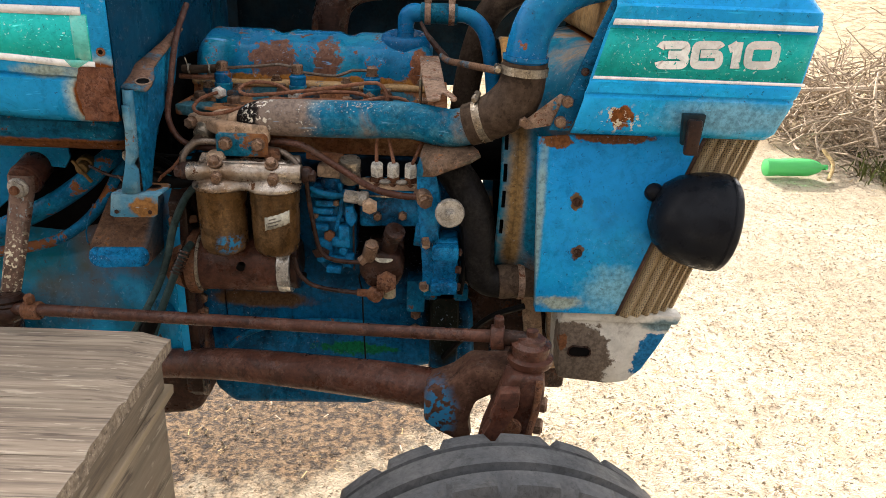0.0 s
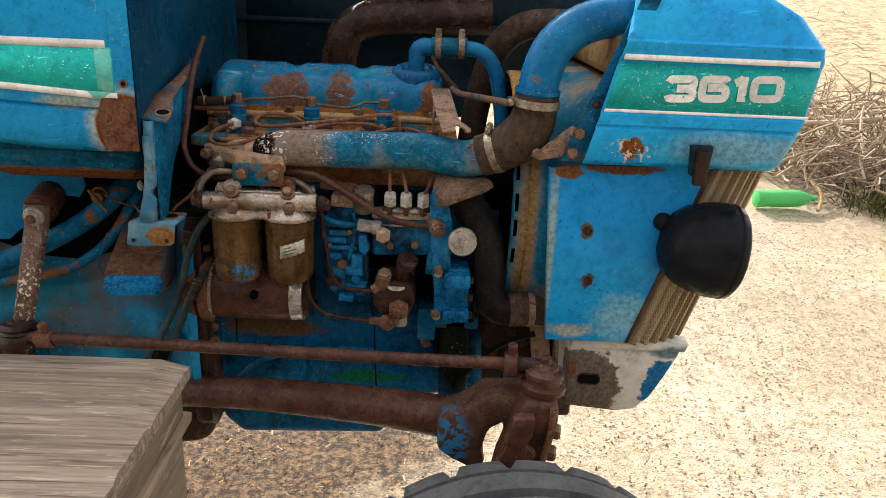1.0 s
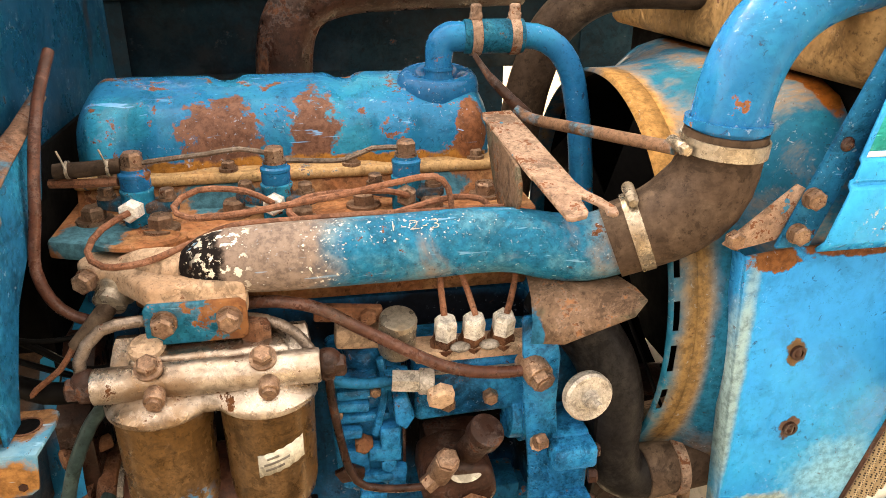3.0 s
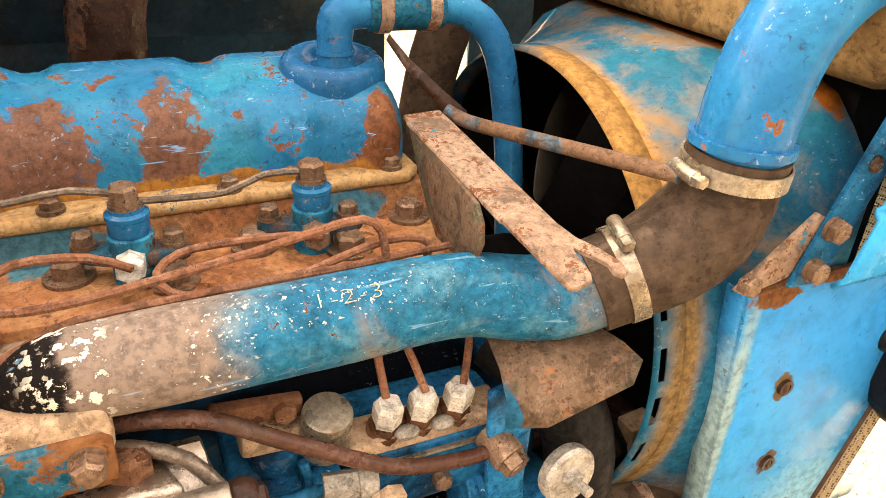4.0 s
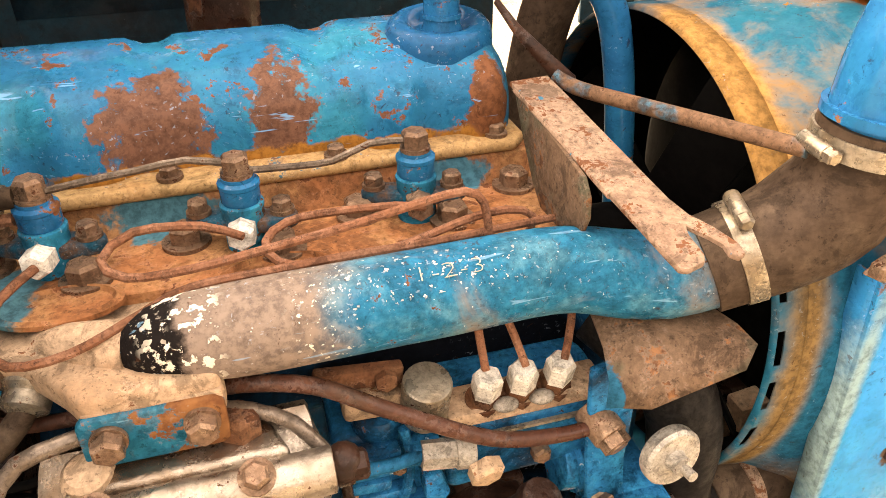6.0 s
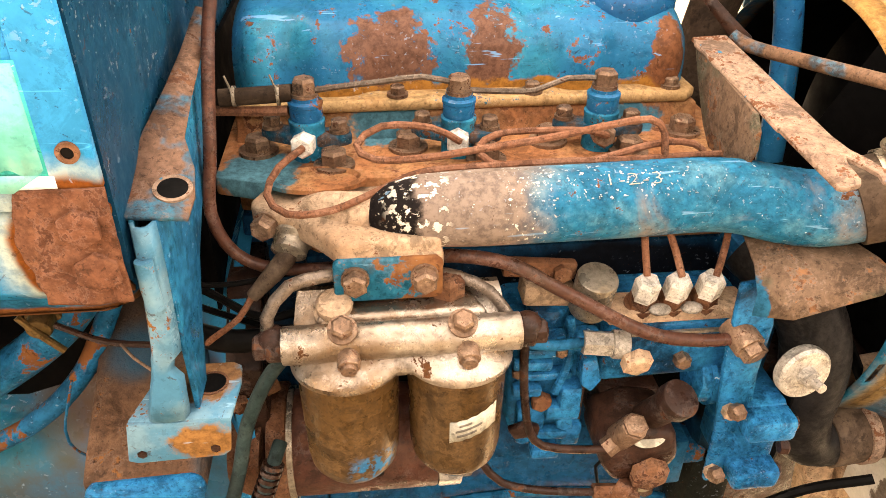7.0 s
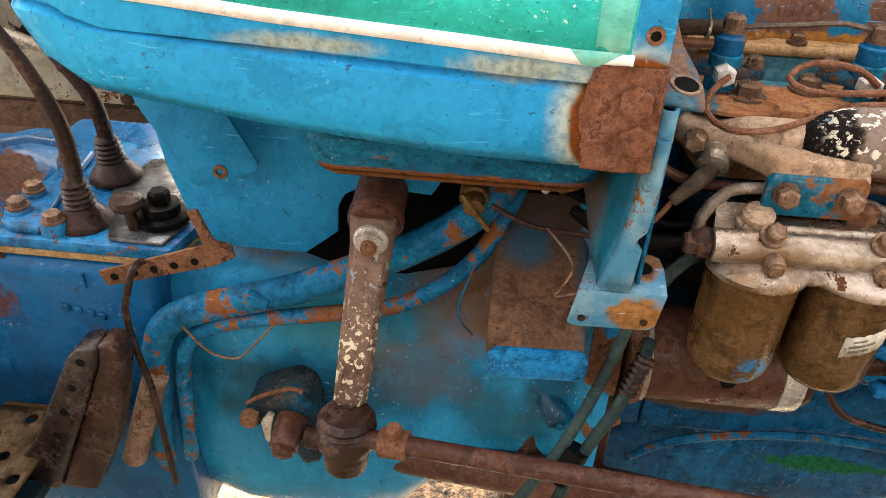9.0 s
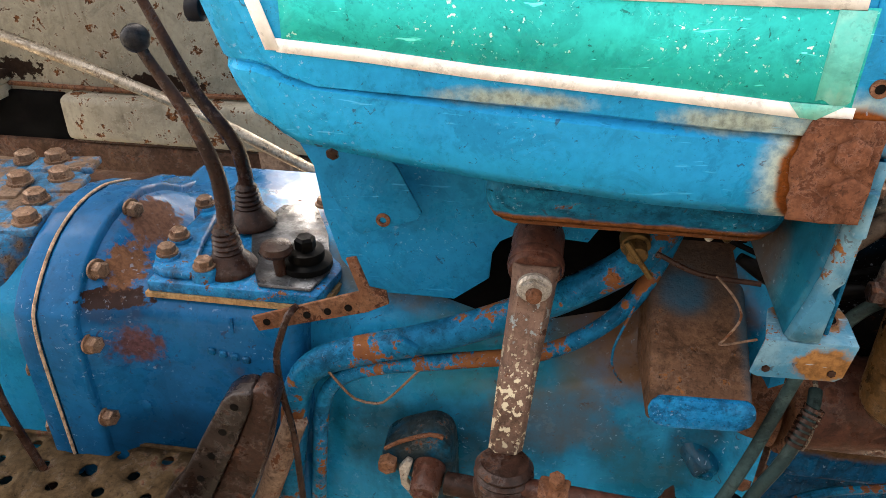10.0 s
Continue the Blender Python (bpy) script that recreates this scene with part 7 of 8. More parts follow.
# ---- clutch housing, gearbox and controls ----
padb = part("cast_pad", Shape().prism([(1.264, 0.832), (1.264, 0.868), (1.285, 0.882), (1.46, 0.985), (1.46, 0.832)], "x", -0.637, -0.530, 0.006, 3), "pad", tractor, "cast pad with a rusty sloping top")
part("pad_face", Shape().prism([(-0.637, 0.850), (-0.634, 0.862), (-0.627, 0.869), (-0.536, 0.872), (-0.528, 0.866), (-0.525, 0.854), (-0.528, 0.842), (-0.538, 0.834), (-0.614, 0.829), (-0.628, 0.833), (-0.635, 0.841)], "y", 1.258, 1.268, 0.003), "pump", padb)
part("tank_underside", Shape().prism([(1.25, 1.125), (1.255, 1.075), (1.29, 1.045), (1.40, 1.03), (1.80, 1.03), (1.85, 1.12)], "x", -0.825, -0.545, 0.030, 4), "tank_bottom", tractor, "rusty rounded fuel tank bottom")
flap = part("dash_support_plate", Shape().prism([(-1.04, 1.155), (-1.018, 0.995), (-1.001, 0.935), (-0.967, 0.893), (-0.863, 0.893), (-0.822, 0.927), (-0.820, 0.962), (-0.812, 0.978), (-0.797, 0.987), (-0.774, 0.990), (-0.713, 0.986), (-0.700, 1.008), (-0.72, 1.145)], "y", 1.374, 1.380, 0.001), "support", tractor, "plain blue sheet steel support plate")
fl = part("access_flap", Shape().prism([(-1.035, 1.11), (-0.942, 1.10), (-0.923, 1.076), (-0.897, 1.025), (-0.903, 1.016), (-0.966, 0.992), (-0.975, 0.997)], "y", 1.3395, 1.3445, 0.001), "flap", flap)
part("grommet", Shape().ring((-0.940, 1.3385, 1.0135), (0, 1, 0), 0.004, 0.004, 0.003), "rust", fl)
for x, z in ((-0.588, 1.018), (-0.569, 1.018)):
    part("terminal_tag", Shape().ball((x, 1.36, z), 0.008, (0.8, 0.6, 1.3), 14), "white_nut" if x < -0.58 else "brass", tractor)
# steering drop arm
arm = part("drop_arm", Shape().sheet([[(-0.790, 1.322, 0.985), (-0.781, 1.314, 0.985), (-0.757, 1.314, 0.985), (-0.748, 1.322, 0.985)], [(-0.790, 1.318, 0.95), (-0.783, 1.310, 0.95), (-0.757, 1.310, 0.95), (-0.751, 1.318, 0.95)], [(-0.796, 1.285, 0.86), (-0.790, 1.277, 0.86), (-0.768, 1.277, 0.86), (-0.763, 1.285, 0.86)], [(-0.801, 1.245, 0.765), (-0.795, 1.237, 0.765), (-0.778, 1.237, 0.765), (-0.773, 1.245, 0.765)]]), "lever", tractor, "brown steering drop arm with flaking cream paint", thick=0.012)
part("arm_boss", Shape().cyl((-0.768, 1.385, 0.990), (-0.770, 1.322, 0.970), 0.0295, seg=28, bev=0.005).cyl((-0.7685, 1.342, 0.976), (-0.7695, 1.330, 0.972), 0.0315, seg=28, bev=0.002), "rod", arm)
part("arm_washer", Shape().lathe([(0.0190, 0), (0.0190, 0.004), (0.0165, 0.007)], (-0.769, 1.3045, 0.966), (0, -1, -0.1), 24), "nut", arm, "pale washer")
part("arm_nut", Shape().bolt((-0.769, 1.299, 0.966), (0, -1, -0.1), 0.027, 0.008), "nut", arm)
part("arm_stud", Shape().cyl((-0.769, 1.295, 0.965), (-0.769, 1.284, 0.964), 0.0095, 0.0080, 16, 0.001), "rust", arm)
bj2 = part("lower_ball_joint", Shape().ball((-0.785, 1.222, 0.752), 0.034, (1, 1, 0.8)).cyl((-0.785, 1.222, 0.742), (-0.786, 1.215, 0.708), 0.028, 0.024, 22, 0.004), "brown", tractor, "greasy ball joint with a torn rubber boot")
part("rubber_boot", Shape().lathe([(0.030, 0), (0.034, 0.006), (0.031, 0.010), (0.033, 0.015), (0.027, 0.022)], (-0.785, 1.225, 0.762), (0, 0.1, 1), 22), "brown", bj2)
part("link_collar", Shape().cyl((-0.745, 1.212, 0.760), (-0.712, 1.207, 0.763), 0.017, seg=18, bev=0.003).bolt((-0.728, 1.205, 0.782), (0, -0.2, 1), 0.016, 0.014), "rust", bj2)
# hydraulic steering tubes
part("hydraulic_tube", Shape().tube([(-0.60, 1.42, 1.03), (-0.640, 1.375, 0.997), (-0.672, 1.362, 0.965), (-0.746, 1.358, 0.915), (-0.87, 1.354, 0.854), (-0.99, 1.352, 0.812), (-1.040, 1.352, 0.785), (-1.066, 1.355, 0.740), (-1.080, 1.358, 0.66), (-1.095, 1.36, 0.55), (-1.10, 1.38, 0.48)], 0.0195, 18), "steer", tractor, "thick blue hydraulic tube with rust patches")
part("hydraulic_tube", Shape().tube([(-0.61, 1.41, 1.0), (-0.628, 1.39, 0.96), (-0.655, 1.372, 0.912), (-0.70, 1.362, 0.868), (-0.76, 1.356, 0.836), (-0.87, 1.353, 0.812), (-0.965, 1.352, 0.790), (-1.012, 1.352, 0.762), (-1.034, 1.354, 0.715), (-1.045, 1.358, 0.63), (-1.055, 1.36, 0.52)], 0.0105, 14), "steer", tractor, "thin blue hydraulic tube")
part("tube_clip", Shape().box((-0.915, 1.334, 0.845), (0.028, 0.012, 0.016), pose(0, 0, 0, 0, 22, 0), 0.002), "steer", tractor)
part("tie_wire", Shape().tube([(-1.015, 1.334, 0.792), (-1.000, 1.333, 0.772), (-0.984, 1.337, 0.749), (-0.956, 1.34, 0.742), (-0.938, 1.338, 0.757), (-0.897, 1.345, 0.806)], 0.0018, 6), "bolt", tractor)
tap = part("drain_tap", Shape().cyl((-0.664, 1.37, 1.002), (-0.664, 1.350, 0.999), 0.0165, seg=20, bev=0.002).cyl((-0.664, 1.352, 0.999), (-0.663, 1.334, 0.996), 0.0125, 0.0115, 18, 0.002), "brass", tractor, "small brass tap")
part("tap_wing", Shape().tube([(-0.677, 1.334, 1.013), (-0.663, 1.332, 0.995), (-0.646, 1.334, 0.972)], 0.0034, 8, False), "brass", tap)
part("thin_wire", Shape().tube([(-0.655, 1.345, 0.925), (-0.672, 1.335, 0.87), (-0.668, 1.335, 0.84), (-0.655, 1.345, 0.815)], 0.0015, 6), "steer", tractor)
# shaft boss low on the housing
boss = part("shaft_boss", Shape().prism([(-0.953, 0.655), (-0.945, 0.672), (-0.924, 0.688), (-0.885, 0.706), (-0.868, 0.702), (-0.857, 0.688), (-0.852, 0.65), (-0.850, 0.57), (-0.875, 0.56), (-0.895, 0.60), (-0.915, 0.625), (-0.945, 0.635)], "y", 1.33, 1.40, 0.008), "shaftboss", tractor, "blue-grey cast boss with a greasy shaft end")
part("boss_rim", Shape().tube([(-0.945, 1.331, 0.673), (-0.924, 1.331, 0.689), (-0.885, 1.331, 0.707), (-0.868, 1.331, 0.703)], 0.003, 8), "rust", boss)
part("shaft_end", Shape().cyl((-0.884, 1.33, 0.655), (-0.886, 1.285, 0.643), 0.022, 0.019, 22, 0.004).bolt((-0.886, 1.287, 0.643), (0, -1, -0.2), 0.025, 0.010), "rod", boss)
bolts(boss, [(-0.940, 1.328, 0.655)], (0, -1, 0), 0.023, 0.016, 0, "rust")
part("boss_clip", Shape().prism([(-0.925, 0.652), (-0.914, 0.668), (-0.906, 0.665), (-0.914, 0.630), (-0.902, 0.606), (-0.908, 0.602), (-0.922, 0.622)], "y", 1.318, 1.328, 0.002), "nut", boss, "pale bent clip")
part("cross_shaft", Shape().cyl((-0.86, 1.31, 0.645), (-0.79, 1.30, 0.65), 0.015, seg=16), "brown", boss)
part("housing_boss", Shape().cyl((-0.545, 1.375, 0.705), (-0.533, 1.335, 0.688), 0.026, 0.016, 20, 0.004).bolt((-0.533, 1.336, 0.688), (0.2, -1, -0.3), 0.012, 0.006), "casting", tractor)
for p in ((-0.492, 1.330, 0.90), (-0.492, 1.324, 0.80), (-0.492, 1.324, 0.70), (-0.492, 1.33, 0.60)):
    part("flange_bolt", Shape().bolt(p, (-1, -0.6, 0), 0.022, 0.014).cyl((p[0], p[1], p[2]), (p[0] + 0.03, p[1] + 0.02, p[2]), 0.008, seg=10), "rust", tractor)
# gearbox top, levers
top = part("gearbox_top_cover", Shape().prism([(-1.262, 1.372), (-1.035, 1.372), (-1.022, 1.44), (-1.05, 1.55), (-1.12, 1.66), (-1.26, 1.66)], "z", 0.862, 0.878, 0.003), "topcover", tractor, "chipped blue gearbox top cover")
part("cover_gasket", Shape().prism([(-1.265, 1.369), (-1.031, 1.369), (-1.018, 1.44), (-1.05, 1.555), (-1.12, 1.665), (-1.265, 1.665)], "z", 0.8555, 0.8625), "flange", top)
part("selector_plate", Shape().prism([(-1.115, 1.380), (-1.045, 1.379), (-1.034, 1.433), (-1.062, 1.52), (-1.107, 1.612), (-1.155, 1.60), (-1.175, 1.517), (-1.15, 1.45)], "z", 0.878, 0.884, 0.003), "oily", top, "oily bare metal selector plate")
part("raised_ledge", Shape().prism([(-1.268, 1.412), (-1.262, 1.392), (-1.244, 1.381), (-1.205, 1.380), (-1.200, 1.40), (-1.215, 1.43), (-1.225, 1.47), (-1.245, 1.60), (-1.262, 1.61)], "z", 0.878, 0.889, 0.004, 3), "topcover", top)
for x, y in ((-1.252, 1.418), (-1.256, 1.462), (-1.190, 1.393), (-1.262, 1.560)):
    part("bolt_boss", Shape().cyl((x, y, 0.872), (x, y, 0.894), 0.0185, 0.0165, 22, 0.003), "topcover", top)
bolts(top, [(-1.252, 1.418, 0.894), (-1.256, 1.462, 0.894), (-1.190, 1.393, 0.894), (-1.262, 1.560, 0.894), (-1.09, 1.60, 0.888)], (0, 0, 1), 0.020, 0.010, 0.0145)


def gear_lever(base, mid, end, r_ball):
    boot = part("lever_boot", Shape().lathe([(0.036, 0.0), (0.036, 0.003), (0.033, 0.009), (0.026, 0.018), (0.019, 0.026), (0.0205, 0.029), (0.017, 0.032), (0.0195, 0.036), (0.0165, 0.039), (0.0185, 0.043), (0.0155, 0.046), (0.0175, 0.050), (0.0145, 0.053), (0.016, 0.057), (0.012, 0.064)], base, (-0.05, 0, 1), 24), "brown", tractor, "oily rubber gear lever boot")
    lv = part("gear_lever", Shape().tube([(base[0] - 0.002, base[1], base[2] + 0.05), *mid, end], 0.009, 12, True, [0.0108, 0.0105, 0.009, 0.0075, 0.0065]), "brown", tractor, "brown gear lever with a black ball knob")
    part("ball_knob", Shape().ball(end, r_ball, seg=24), "lamp", lv, "glossy black ball knob")
    return boot


gear_lever((-1.166, 1.42, 0.878), [(-1.164, 1.42, 0.965), (-1.168, 1.42, 1.022), (-1.192, 1.42, 1.088), (-1.230, 1.42, 1.155)], (-1.239, 1.42, 1.177), 0.0165)
gear_lever((-1.180, 1.535, 0.884), [(-1.181, 1.533, 0.960), (-1.186, 1.53, 1.003), (-1.204, 1.53, 1.034), (-1.237, 1.53, 1.085), (-1.286, 1.53, 1.197)], (-1.30, 1.53, 1.222), 0.0175)
part("small_knob", Shape().cyl((-1.092, 1.405, 0.886), (-1.095, 1.405, 0.918), 0.0075, seg=14).lathe([(0.006, 0), (0.018, 0.004), (0.0215, 0.010), (0.019, 0.017), (0.008, 0.020)], (-1.095, 1.405, 0.912), (0, 0, 1), 22), "brown", top, "small oily brown knob")
part("lock_nut", Shape().lathe([(0.034, 0.886), (0.034, 0.894), (0.028, 0.898)], (-1.066, 1.432, 0), (0, 0, 1), 26).lathe([(0.024, 0.898), (0.024, 0.910), (0.018, 0.912)], (-1.066, 1.432, 0), (0, 0, 1), 24).bolt((-1.066, 1.432, 0.911), (0, 0, 1), 0.024, 0.018), "wire", top, "greasy black ring and nut")
# gearbox side details
part("side_plug", Shape().lathe([(0.014, 0), (0.014, 0.004), (0.009, 0.006)], (-1.300, 1.360, 0.675), (0, -1, 0), 18), "gearbox", gear)
part("casting_rib", Shape().box((-1.148, 1.359, 0.830), (0.004, 0.004, 0.022)), "gearbox", gear)
for k in range(4):
    part("raised_mark", Shape().box((-1.182 + 0.0158 * k, 1.3585, 0.7845 - 0.0030 * k), (0.0105, 0.006, 0.011), None, 0.002, 1), "block", gear)
strip = part("perforated_strip", Shape().prism([(-1.108, 0.866), (-1.100, 0.846), (-0.962, 0.890), (-0.935, 0.905), (-0.938, 0.922), (-0.958, 0.925), (-0.972, 0.965), (-0.984, 0.962), (-0.970, 0.918)], "y", 1.333, 1.338, 0.001), "rust", tractor, "rusty perforated steel strip")
for k in range(5):
    part("strip_hole", Shape().cyl((-1.088 + 0.026 * k, 1.3325, 0.862 + 0.0082 * k), (-1.088 + 0.026 * k, 1.3315, 0.862 + 0.0082 * k), 0.0048, seg=12), "wire", strip)
part("pull_rod", Shape().tube([(-1.048, 1.332, 0.890), (-1.054, 1.318, 0.886), (-1.064, 1.315, 0.858), (-1.074, 1.315, 0.820), (-1.0715, 1.315, 0.76), (-1.062, 1.312, 0.70), (-1.059, 1.310, 0.59), (-1.058, 1.31, 0.52)], 0.0045, 8), "brown", tractor)
# rear cover seen above the joint
rc = part("hydraulic_cover", Shape().prism([(-1.86, 1.33), (-1.53, 1.345), (-1.472, 1.372), (-1.440, 1.43), (-1.434, 1.50), (-1.452, 1.57), (-1.485, 1.615), (-1.54, 1.64), (-1.86, 1.65)], "z", 0.84, 0.912, 0.010, 3), "hydcover", tractor, "grimy blue hydraulic top cover")
for x, y, w, d in ((-1.520, 1.62, 0.10, 0.05), (-1.475, 1.555, 0.05, 0.06), (-1.465, 1.44, 0.05, 0.075), (-1.56, 1.52, 0.07, 0.06), (-1.57, 1.41, 0.08, 0.05)):
    part("cover_pad", Shape().box((x, y, 0.911), (w, d, 0.012), pose(0, 0, 0, 0, 0, 12), 0.004, 2), "hydcover", rc)
bolts(rc, [(-1.585, 1.62, 0.914), (-1.535, 1.625, 0.917), (-1.490, 1.565, 0.917), (-1.485, 1.495, 0.914), (-1.455, 1.43, 0.917), (-1.540, 1.54, 0.917), (-1.56, 1.42, 0.917), (-1.66, 1.40, 0.914), (-1.67, 1.50, 0.914)], (0, 0, 1), 0.027, 0.014, 0.019, "bolt")
part("cover_boss", Shape().cyl((-1.62, 1.46, 0.905), (-1.62, 1.46, 0.93), 0.028, 0.024, 22, 0.003), "rust_blue", rc)
part("cover_lever", Shape().tube([(-1.47, 1.30, 0.86), (-1.445, 1.28, 0.86), (-1.43, 1.28, 0.82), (-1.445, 1.28, 0.74), (-1.42, 1.29, 0.55)], 0.006, 8), "brown", tractor)


# footplate with real holes
def footplate():
    s = Shape()
    nx, ny, c = 17, 8, 0.034
    for i in range(nx):
        for j in range(ny):
            cx, cy = -1.79 + c * (i + 0.5), 1.075 + c * (j + 0.5)
            r = (0.0095 if (i + j) % 2 == 0 else 0.0) + (0.004 if (i * 3 + j) % 7 == 0 and (i + j) % 2 == 0 else 0)
            q = [s.bm.verts.new((cx + c / 2 * u, cy + c / 2 * v, 0.600)) for u, v in ((-1, -1), (0, -1), (1, -1), (1, 0), (1, 1), (0, 1), (-1, 1), (-1, 0))]
            if not r:
                s.bm.faces.new(q)
                continue
            h = [s.bm.verts.new((cx + r * math.cos(a), cy + r * math.sin(a), 0.5975)) for a in [math.radians(225 + 45 * k) for k in range(8)]]
            for k in range(8):
                s.bm.faces.new((q[k], q[(k + 1) % 8], h[(k + 1) % 8], h[k]))
    bmesh.ops.remove_doubles(s.bm, verts=s.bm.verts, dist=0.0002)
    return s


step = part("footplate", footplate(), "plate", tractor, "rusty perforated steel footplate", thick=0.004)
part("footplate_edge", Shape().box((-1.50, 1.350, 0.592), (0.58, 0.006, 0.028), None, 0.002), "plate", step)
part("footplate_skirt", Shape().box((-1.50, 1.21, 0.545), (0.57, 0.26, 0.02), None, 0.004), "dark", step)
ped = part("pedal_channel", Shape().prism([(-1.144, 0.760), (-1.128, 0.790), (-1.115, 0.802), (-1.100, 0.807), (-1.088, 0.806), (-1.094, 0.78), (-1.132, 0.690), (-1.20, 0.54), (-1.285, 0.54), (-1.21, 0.635)], "y", 1.262, 1.302, 0.005, 3), "pedal", tractor, "dark brown steel footrest channel")
part("pedal_face", Shape().prism([(-1.090, 0.807), (-1.076, 0.808), (-1.066, 0.800), (-1.065, 0.785), (-1.085, 0.70), (-1.108, 0.63), (-1.15, 0.54), (-1.20, 0.54), (-1.132, 0.69), (-1.094, 0.78)], "y", 1.268, 1.306, 0.004, 3), "brown", ped)
for k in range(4):
    part("pedal_hole", Shape().cyl((-1.112 - 0.021 * k, 1.2622, 0.784 - 0.044 * k), (-1.112 - 0.021 * k, 1.2612, 0.784 - 0.044 * k), 0.0055, seg=10), "wire", ped)
part("pedal_tube", Shape().tube([(-1.068, 1.338, 0.70), (-1.088, 1.335, 0.645), (-1.125, 1.33, 0.54)], 0.017, 14), "rust_pale", tractor)
part("key_switch", Shape().cyl((-1.02, 1.26, 1.255), (-1.076, 1.26, 1.251), 0.006, seg=14).cyl((-1.076, 1.26, 1.251), (-1.090, 1.26, 1.250), 0.011, seg=10, bev=0.002), "lamp", tractor, "small black dashboard knob")
part("sheet_bolt", Shape().bolt((-0.95, 1.2, 1.150), (0, -1, -0.3), 0.010, 0.003), "brown", tank)

# ---- machine parked behind ----
par = thing("parked_machine", (-2.0, 2.4, 0.0), "cream painted machine body with rust behind the tractor", "machine")
# Upper part of the panel is added height, to shade the gearbox.
part("body_panel", Shape().box((-2.28, 2.14, 1.52), (1.80, 0.05, 1.38), None, 0.008), "cream", par)
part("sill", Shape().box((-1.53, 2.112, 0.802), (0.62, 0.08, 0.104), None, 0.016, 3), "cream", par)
# Shadow line under the sill, drawn as a thin brown strip.
part("sill_shadow_strip", Shape().box((-1.53, 2.118, 0.746), (0.60, 0.05, 0.012), None, 0.002), "brown", par)
part("rusty_seam", Shape().tube([(-2.3, 2.112, 0.868), (-1.9, 2.112, 0.864), (-1.6, 2.112, 0.862), (-1.3, 2.112, 0.865)], 0.006, 6), "rust", par)
# Solid black box: the darkness of the opening is its colour.
part("dark_recess", Shape().box((-2.06, 2.13, 0.745), (0.43, 0.06, 0.21), None, 0.004), "black", par, "black box standing for the dark opening below the body")
part("chassis_rail", Shape().box((-2.2, 2.13, 0.655), (1.9, 0.08, 0.17), None, 0.01), "rust_far", par)
part("bracket", Shape().prism([(-1.40, 0.84), (-1.31, 0.80), (-1.27, 0.60), (-1.38, 0.58)], "y", 2.08, 2.14, 0.008), "rust_pale", par)
part("step_lip", Shape().box((-2.10, 2.06, 0.882), (0.26, 0.14, 0.030), None, 0.010, 3).box((-2.10, 2.07, 0.852), (0.25, 0.11, 0.034), None, 0.008, 2), "cream", par)
part("support_leg", Shape().box((-1.6, 2.3, 0.29), (0.10, 0.10, 0.58), None, 0.01), "brown", par)
part("support_leg", Shape().box((-2.8, 2.3, 0.29), (0.10, 0.10, 0.58), None, 0.01), "brown", par)
part("grab_rail", Shape().tube([(-2.4, 1.98, 1.15), (-2.0, 1.98, 1.052), (-1.745, 1.98, 0.974), (-1.585, 1.98, 0.918), (-1.434, 1.98, 0.860), (-1.30, 1.98, 0.796), (-1.17, 1.98, 0.735)], 0.0120, 14), "steel", par, "bare steel grab rail")
part("diagonal_bar", Shape().tube([(-2.3, 1.95, 0.93), (-2.05, 1.95, 1.01), (-1.7, 1.95, 1.16)], 0.020, 12), "brown", par)

# ---- bottle and brushwood beyond ----
BOT = pose(2.22, 4.40, 0.0, 0, 0, 12)
bz = 0.250
bottle = thing("plastic_bottle", (2.22, 4.40, bz - 0.05), "discarded green plastic bottle lying on the ground", "bottle")


def plastic():
    s = Shader("green_plastic")
    s.b.inputs["Base Color"].default_value = (0.10, 0.56, 0.20, 1)
    s.b.inputs["Roughness"].default_value = 0.25
    s.b.inputs["Transmission Weight"].default_value = 0.5
    s.b.inputs["IOR"].default_value = 1.2
    return s.m


M["plastic"] = plastic()
part("bottle_body", Shape().lathe([(0.03, -0.20), (0.052, -0.19), (0.055, -0.17), (0.052, -0.10), (0.055, -0.09), (0.055, 0.06), (0.050, 0.10), (0.035, 0.145), (0.018, 0.165), (0.014, 0.175)], (2.22, 4.40, bz), (1, 0.05, 0.02), 24), "plastic", bottle)
part("bottle_cap", Shape().cyl((2.394, 4.408, bz + 0.004), (2.42, 4.409, bz + 0.005), 0.017, seg=16), "plastic", bottle)


def twig_material(name, a, b):
    return surface(name, a, b, 3, rough=0.85, bump=0.3, grain=60)


M["twig"] = twig_material("grey_brown_twigs", (0.50, 0.40, 0.30), (0.24, 0.175, 0.12))
M["straw"] = surface("loose_straw", (0.58, 0.43, 0.22), (0.40, 0.27, 0.13), 9, rough=0.85, bump=0.1)
M["leaf"] = surface("dusty_green_leaf", (0.09, 0.11, 0.03), (0.16, 0.15, 0.06), 4, rough=0.8, bump=0.1)
M["litter"] = surface("dirty_white_plastic", (0.72, 0.71, 0.68), (0.6, 0.58, 0.54), 8, rough=0.5, bump=0.3)


def height(x, y):
    z = 0.05 * (noise.noise((x * 0.7, y * 0.7, 0)) - 0.3) + 0.018 * noise.noise((x * 3, y * 3, 5))
    return z + min(2.2, 0.15 * max(0.0, y - 3.0)) * min(1.0, max(0.0, (x + 1.0) / 2.0))


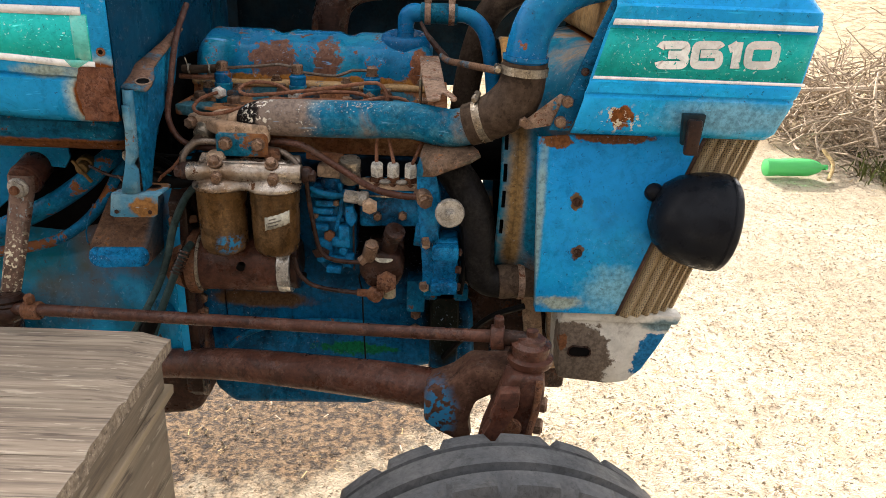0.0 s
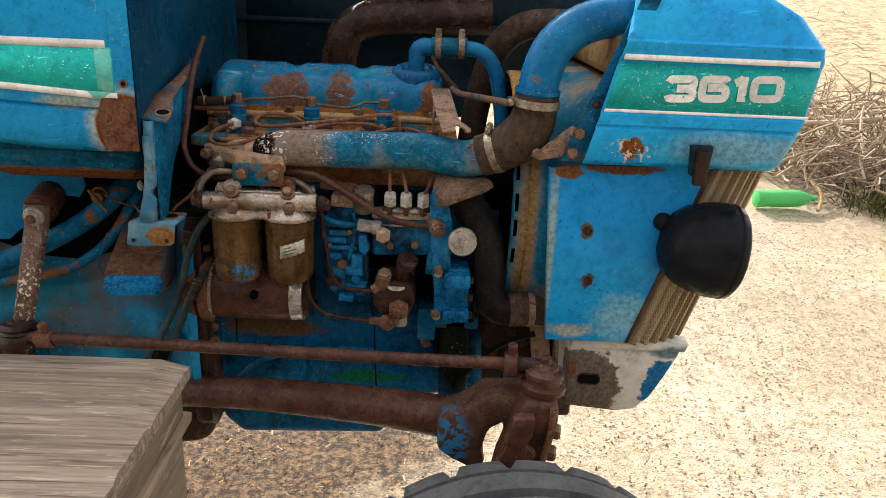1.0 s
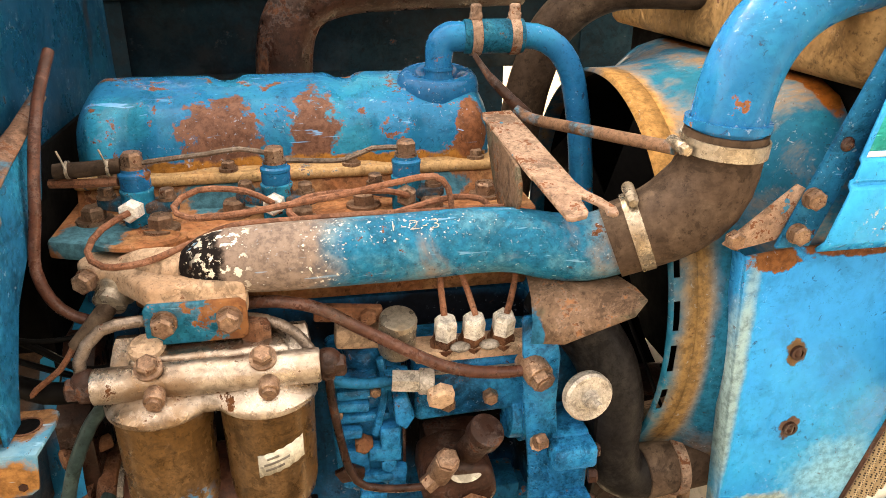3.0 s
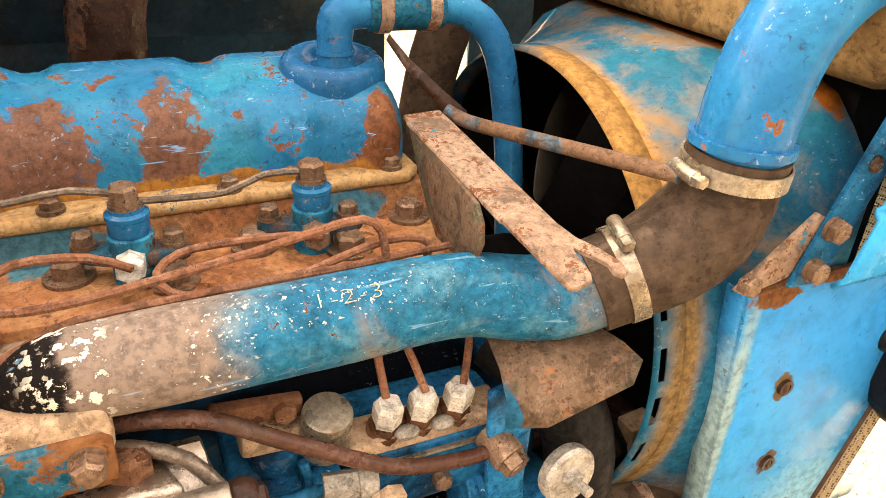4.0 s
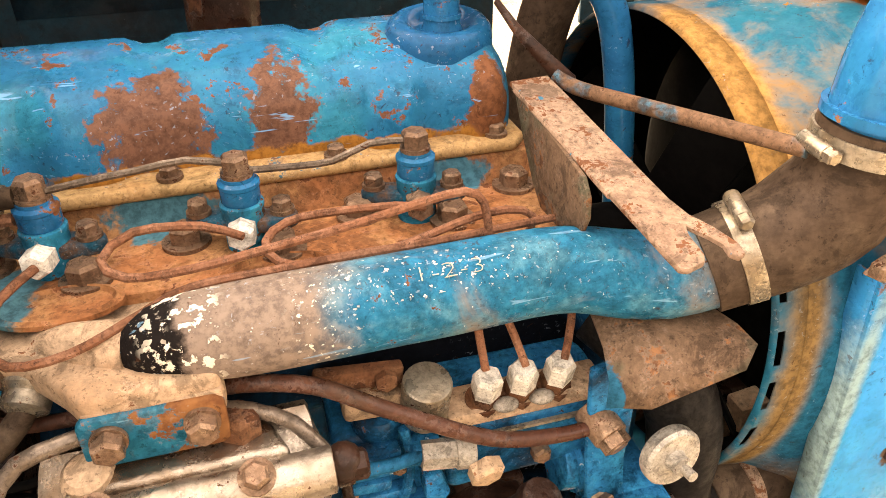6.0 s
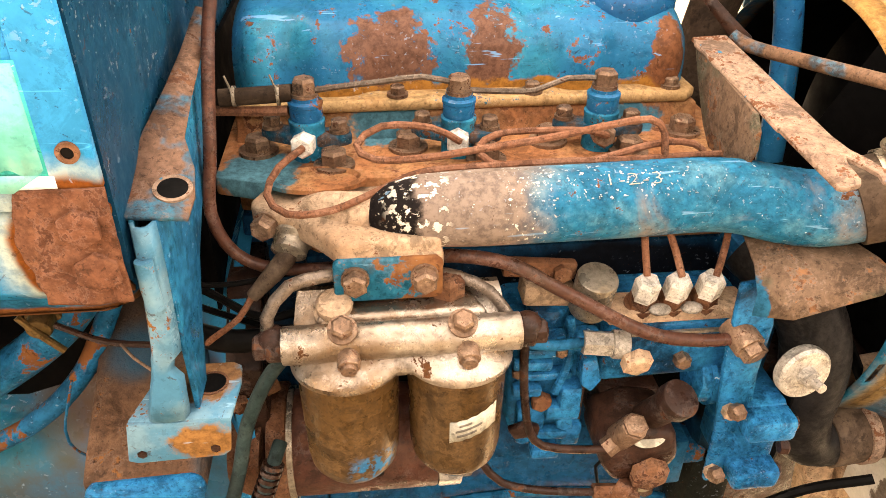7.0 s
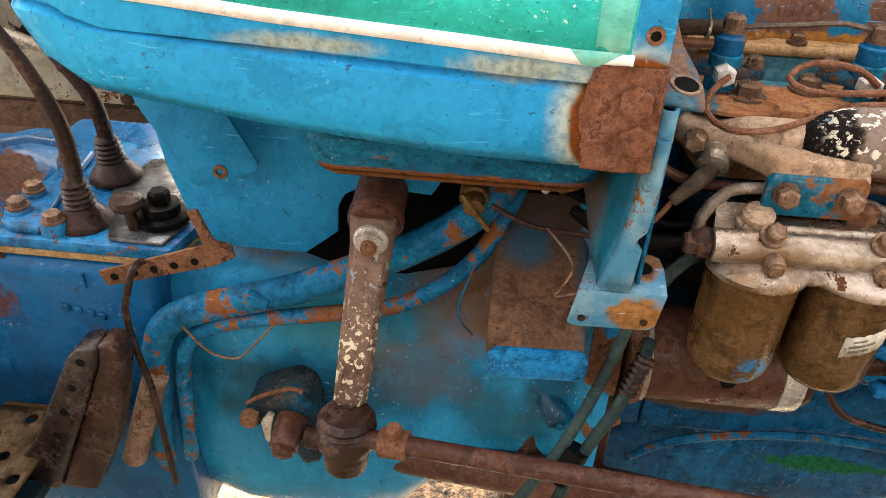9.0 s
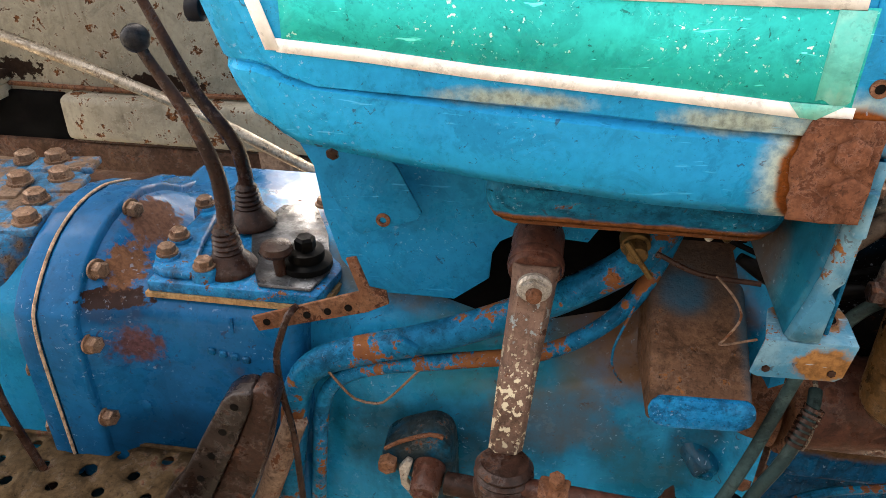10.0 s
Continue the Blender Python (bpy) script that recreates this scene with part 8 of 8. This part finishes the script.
def brush(rng, n, x0, x1, y0, y1, high, r, long):
    s = Shape()
    for _ in range(n):
        x, y = rng.uniform(x0, x1), rng.uniform(y0, y1)
        z = height(x, y) + high * rng.random() ** 1.4
        a, tilt, k = rng.uniform(0, 2 * math.pi), rng.gauss(0.12, 0.5), rng.uniform(0.35, 1.0) * long
        d = Vector((math.cos(a) * math.cos(tilt), math.sin(a) * math.cos(tilt), math.sin(tilt)))
        p = [Vector((x, y, z)) - d * k / 2]
        for i in range(4):
            d = (d + Vector((rng.gauss(0, 0.38), rng.gauss(0, 0.38), rng.gauss(0, 0.32)))).normalized()
            p.append(p[-1] + d * k / 4)
        p = [Vector((q.x, q.y, max(q.z, height(q.x, q.y) + 0.004))) for q in p]
        w = r * rng.uniform(0.4, 1.2)
        s.tube(p, w, 5, False, [w, w * 0.85, w * 0.7, w * 0.5, w * 0.3])
    return s


rng = random.Random(5)
tagged(part("brushwood", brush(rng, 1700, 2.35, 6.4, 4.55, 5.75, 0.46, 0.0090, 0.75), "twig"), "heap of dry grey-brown cut branches", "brushwood", kind="stuff")
tagged(part("dry_twigs", brush(rng, 160, 1.5, 9.5, 6.5, 13.0, 0.06, 0.006, 0.5), "twig"), "scattered dry twigs on the slope", "twigs", kind="stuff")
tagged(part("cut_branch", Shape().tube([(2.15, 4.95, 0.62), (2.9, 5.0, 0.66), (3.6, 5.1, 0.78), (4.3, 5.3, 1.0)], 0.02, 8, True, [0.016, 0.022, 0.02, 0.012]), "twig"), "long bare branch lying on the brushwood", "branch")
tagged(part("pale_stick", Shape().tube([(2.40, 4.32, 0.20), (2.46, 4.42, 0.27), (2.45, 4.55, 0.33)], 0.012, 8), "straw"), "short pale stick beside the bottle", "stick")
wl = Shape()
for k in range(40):
    a = Vector((3.40 + rng.gauss(0, 0.14), 4.72 + rng.gauss(0, 0.08), 0.27 + 0.06 * rng.random()))
    wl.sheet([[a + Vector((rng.gauss(0.07 * i, 0.02), rng.gauss(0.05 * j, 0.02), rng.gauss(0, 0.015))) for i in range(3)] for j in range(3)])
tagged(part("white_litter", wl, "litter"), "crumpled dirty white plastic litter", "litter", kind="stuff")


weeds = Shape()
for k in range(420):
    a = Vector((2.98 + rng.gauss(0, 0.16), 4.42 + rng.gauss(0, 0.10), 0.0))
    a.z = height(a.x, a.y)
    d = Vector((rng.gauss(0, 0.05), rng.gauss(0, 0.05), rng.uniform(0.05, 0.17)))
    w = Vector((rng.gauss(0, 1), rng.gauss(0, 1), 0)).normalized() * 0.006
    weeds.sheet([[a - w * 0.5, a + w * 0.5], [a + d * 0.5 - w, a + d * 0.5 + w], [a + d * 0.85 + Vector((d.x, d.y, 0)) * 0.4 - w * 0.2, a + d * 0.85 + Vector((d.x, d.y, 0)) * 0.4 + w * 0.2]])
tagged(part("weeds", weeds, "leaf"), "tuft of dusty green weeds beside the brushwood", "weeds", kind="stuff")


def strewn(rng, n, x0, x1, y0, y1, long, wide):
    """Loose chaff: small flat slivers lying on the ground."""
    verts, faces = [], []
    for _ in range(n):
        x, y, a = rng.uniform(x0, x1), rng.uniform(y0, y1), rng.uniform(0, math.pi)
        if -1.3 < x < 0.3 and 1.1 < y < 2.7 and long > 0.01 and rng.random() < 0.8:
            continue
        k, w, z = long * rng.uniform(0.3, 1), wide * rng.uniform(0.5, 1.3), height(x, y) + 0.004 + 0.008 * rng.random()
        c, s = math.cos(a), math.sin(a)
        t = rng.gauss(0, 0.25) * k
        b = len(verts)
        verts += [(x - c * k - s * w, y - s * k + c * w, z), (x - c * k + s * w, y - s * k - c * w, z), (x + c * k + s * w, y + s * k - c * w, z + abs(t)), (x + c * k - s * w, y + s * k + c * w, z + abs(t)), (x, y, z + w * 1.5)]
        faces += [(b, b + 1, b + 4), (b + 1, b + 2, b + 4), (b + 2, b + 3, b + 4), (b + 3, b, b + 4)]
    me = bpy.data.meshes.new("chaff")
    me.from_pydata(verts, [], faces)
    return me


for name, mat, args in (("straw_litter", "straw", (14000, -1.5, 5.0, 0.6, 6.5, 0.016, 0.0014)), ("dark_chips", "twig", (9000, -1.5, 5.0, 0.6, 6.0, 0.014, 0.0030)), ("small_stones", "post", (5000, -1.3, 3.0, 1.0, 4.0, 0.005, 0.0045))):
    me = strewn(random.Random(len(name)), *args)
    me.materials.append(M[mat])
    tagged(new(name, me), {"straw_litter": "loose pale straw scattered over the ground", "dark_chips": "dark wood chips scattered over the ground", "small_stones": "small pale stones and clods on the ground"}[name], name.replace("_", " "), kind="stuff")
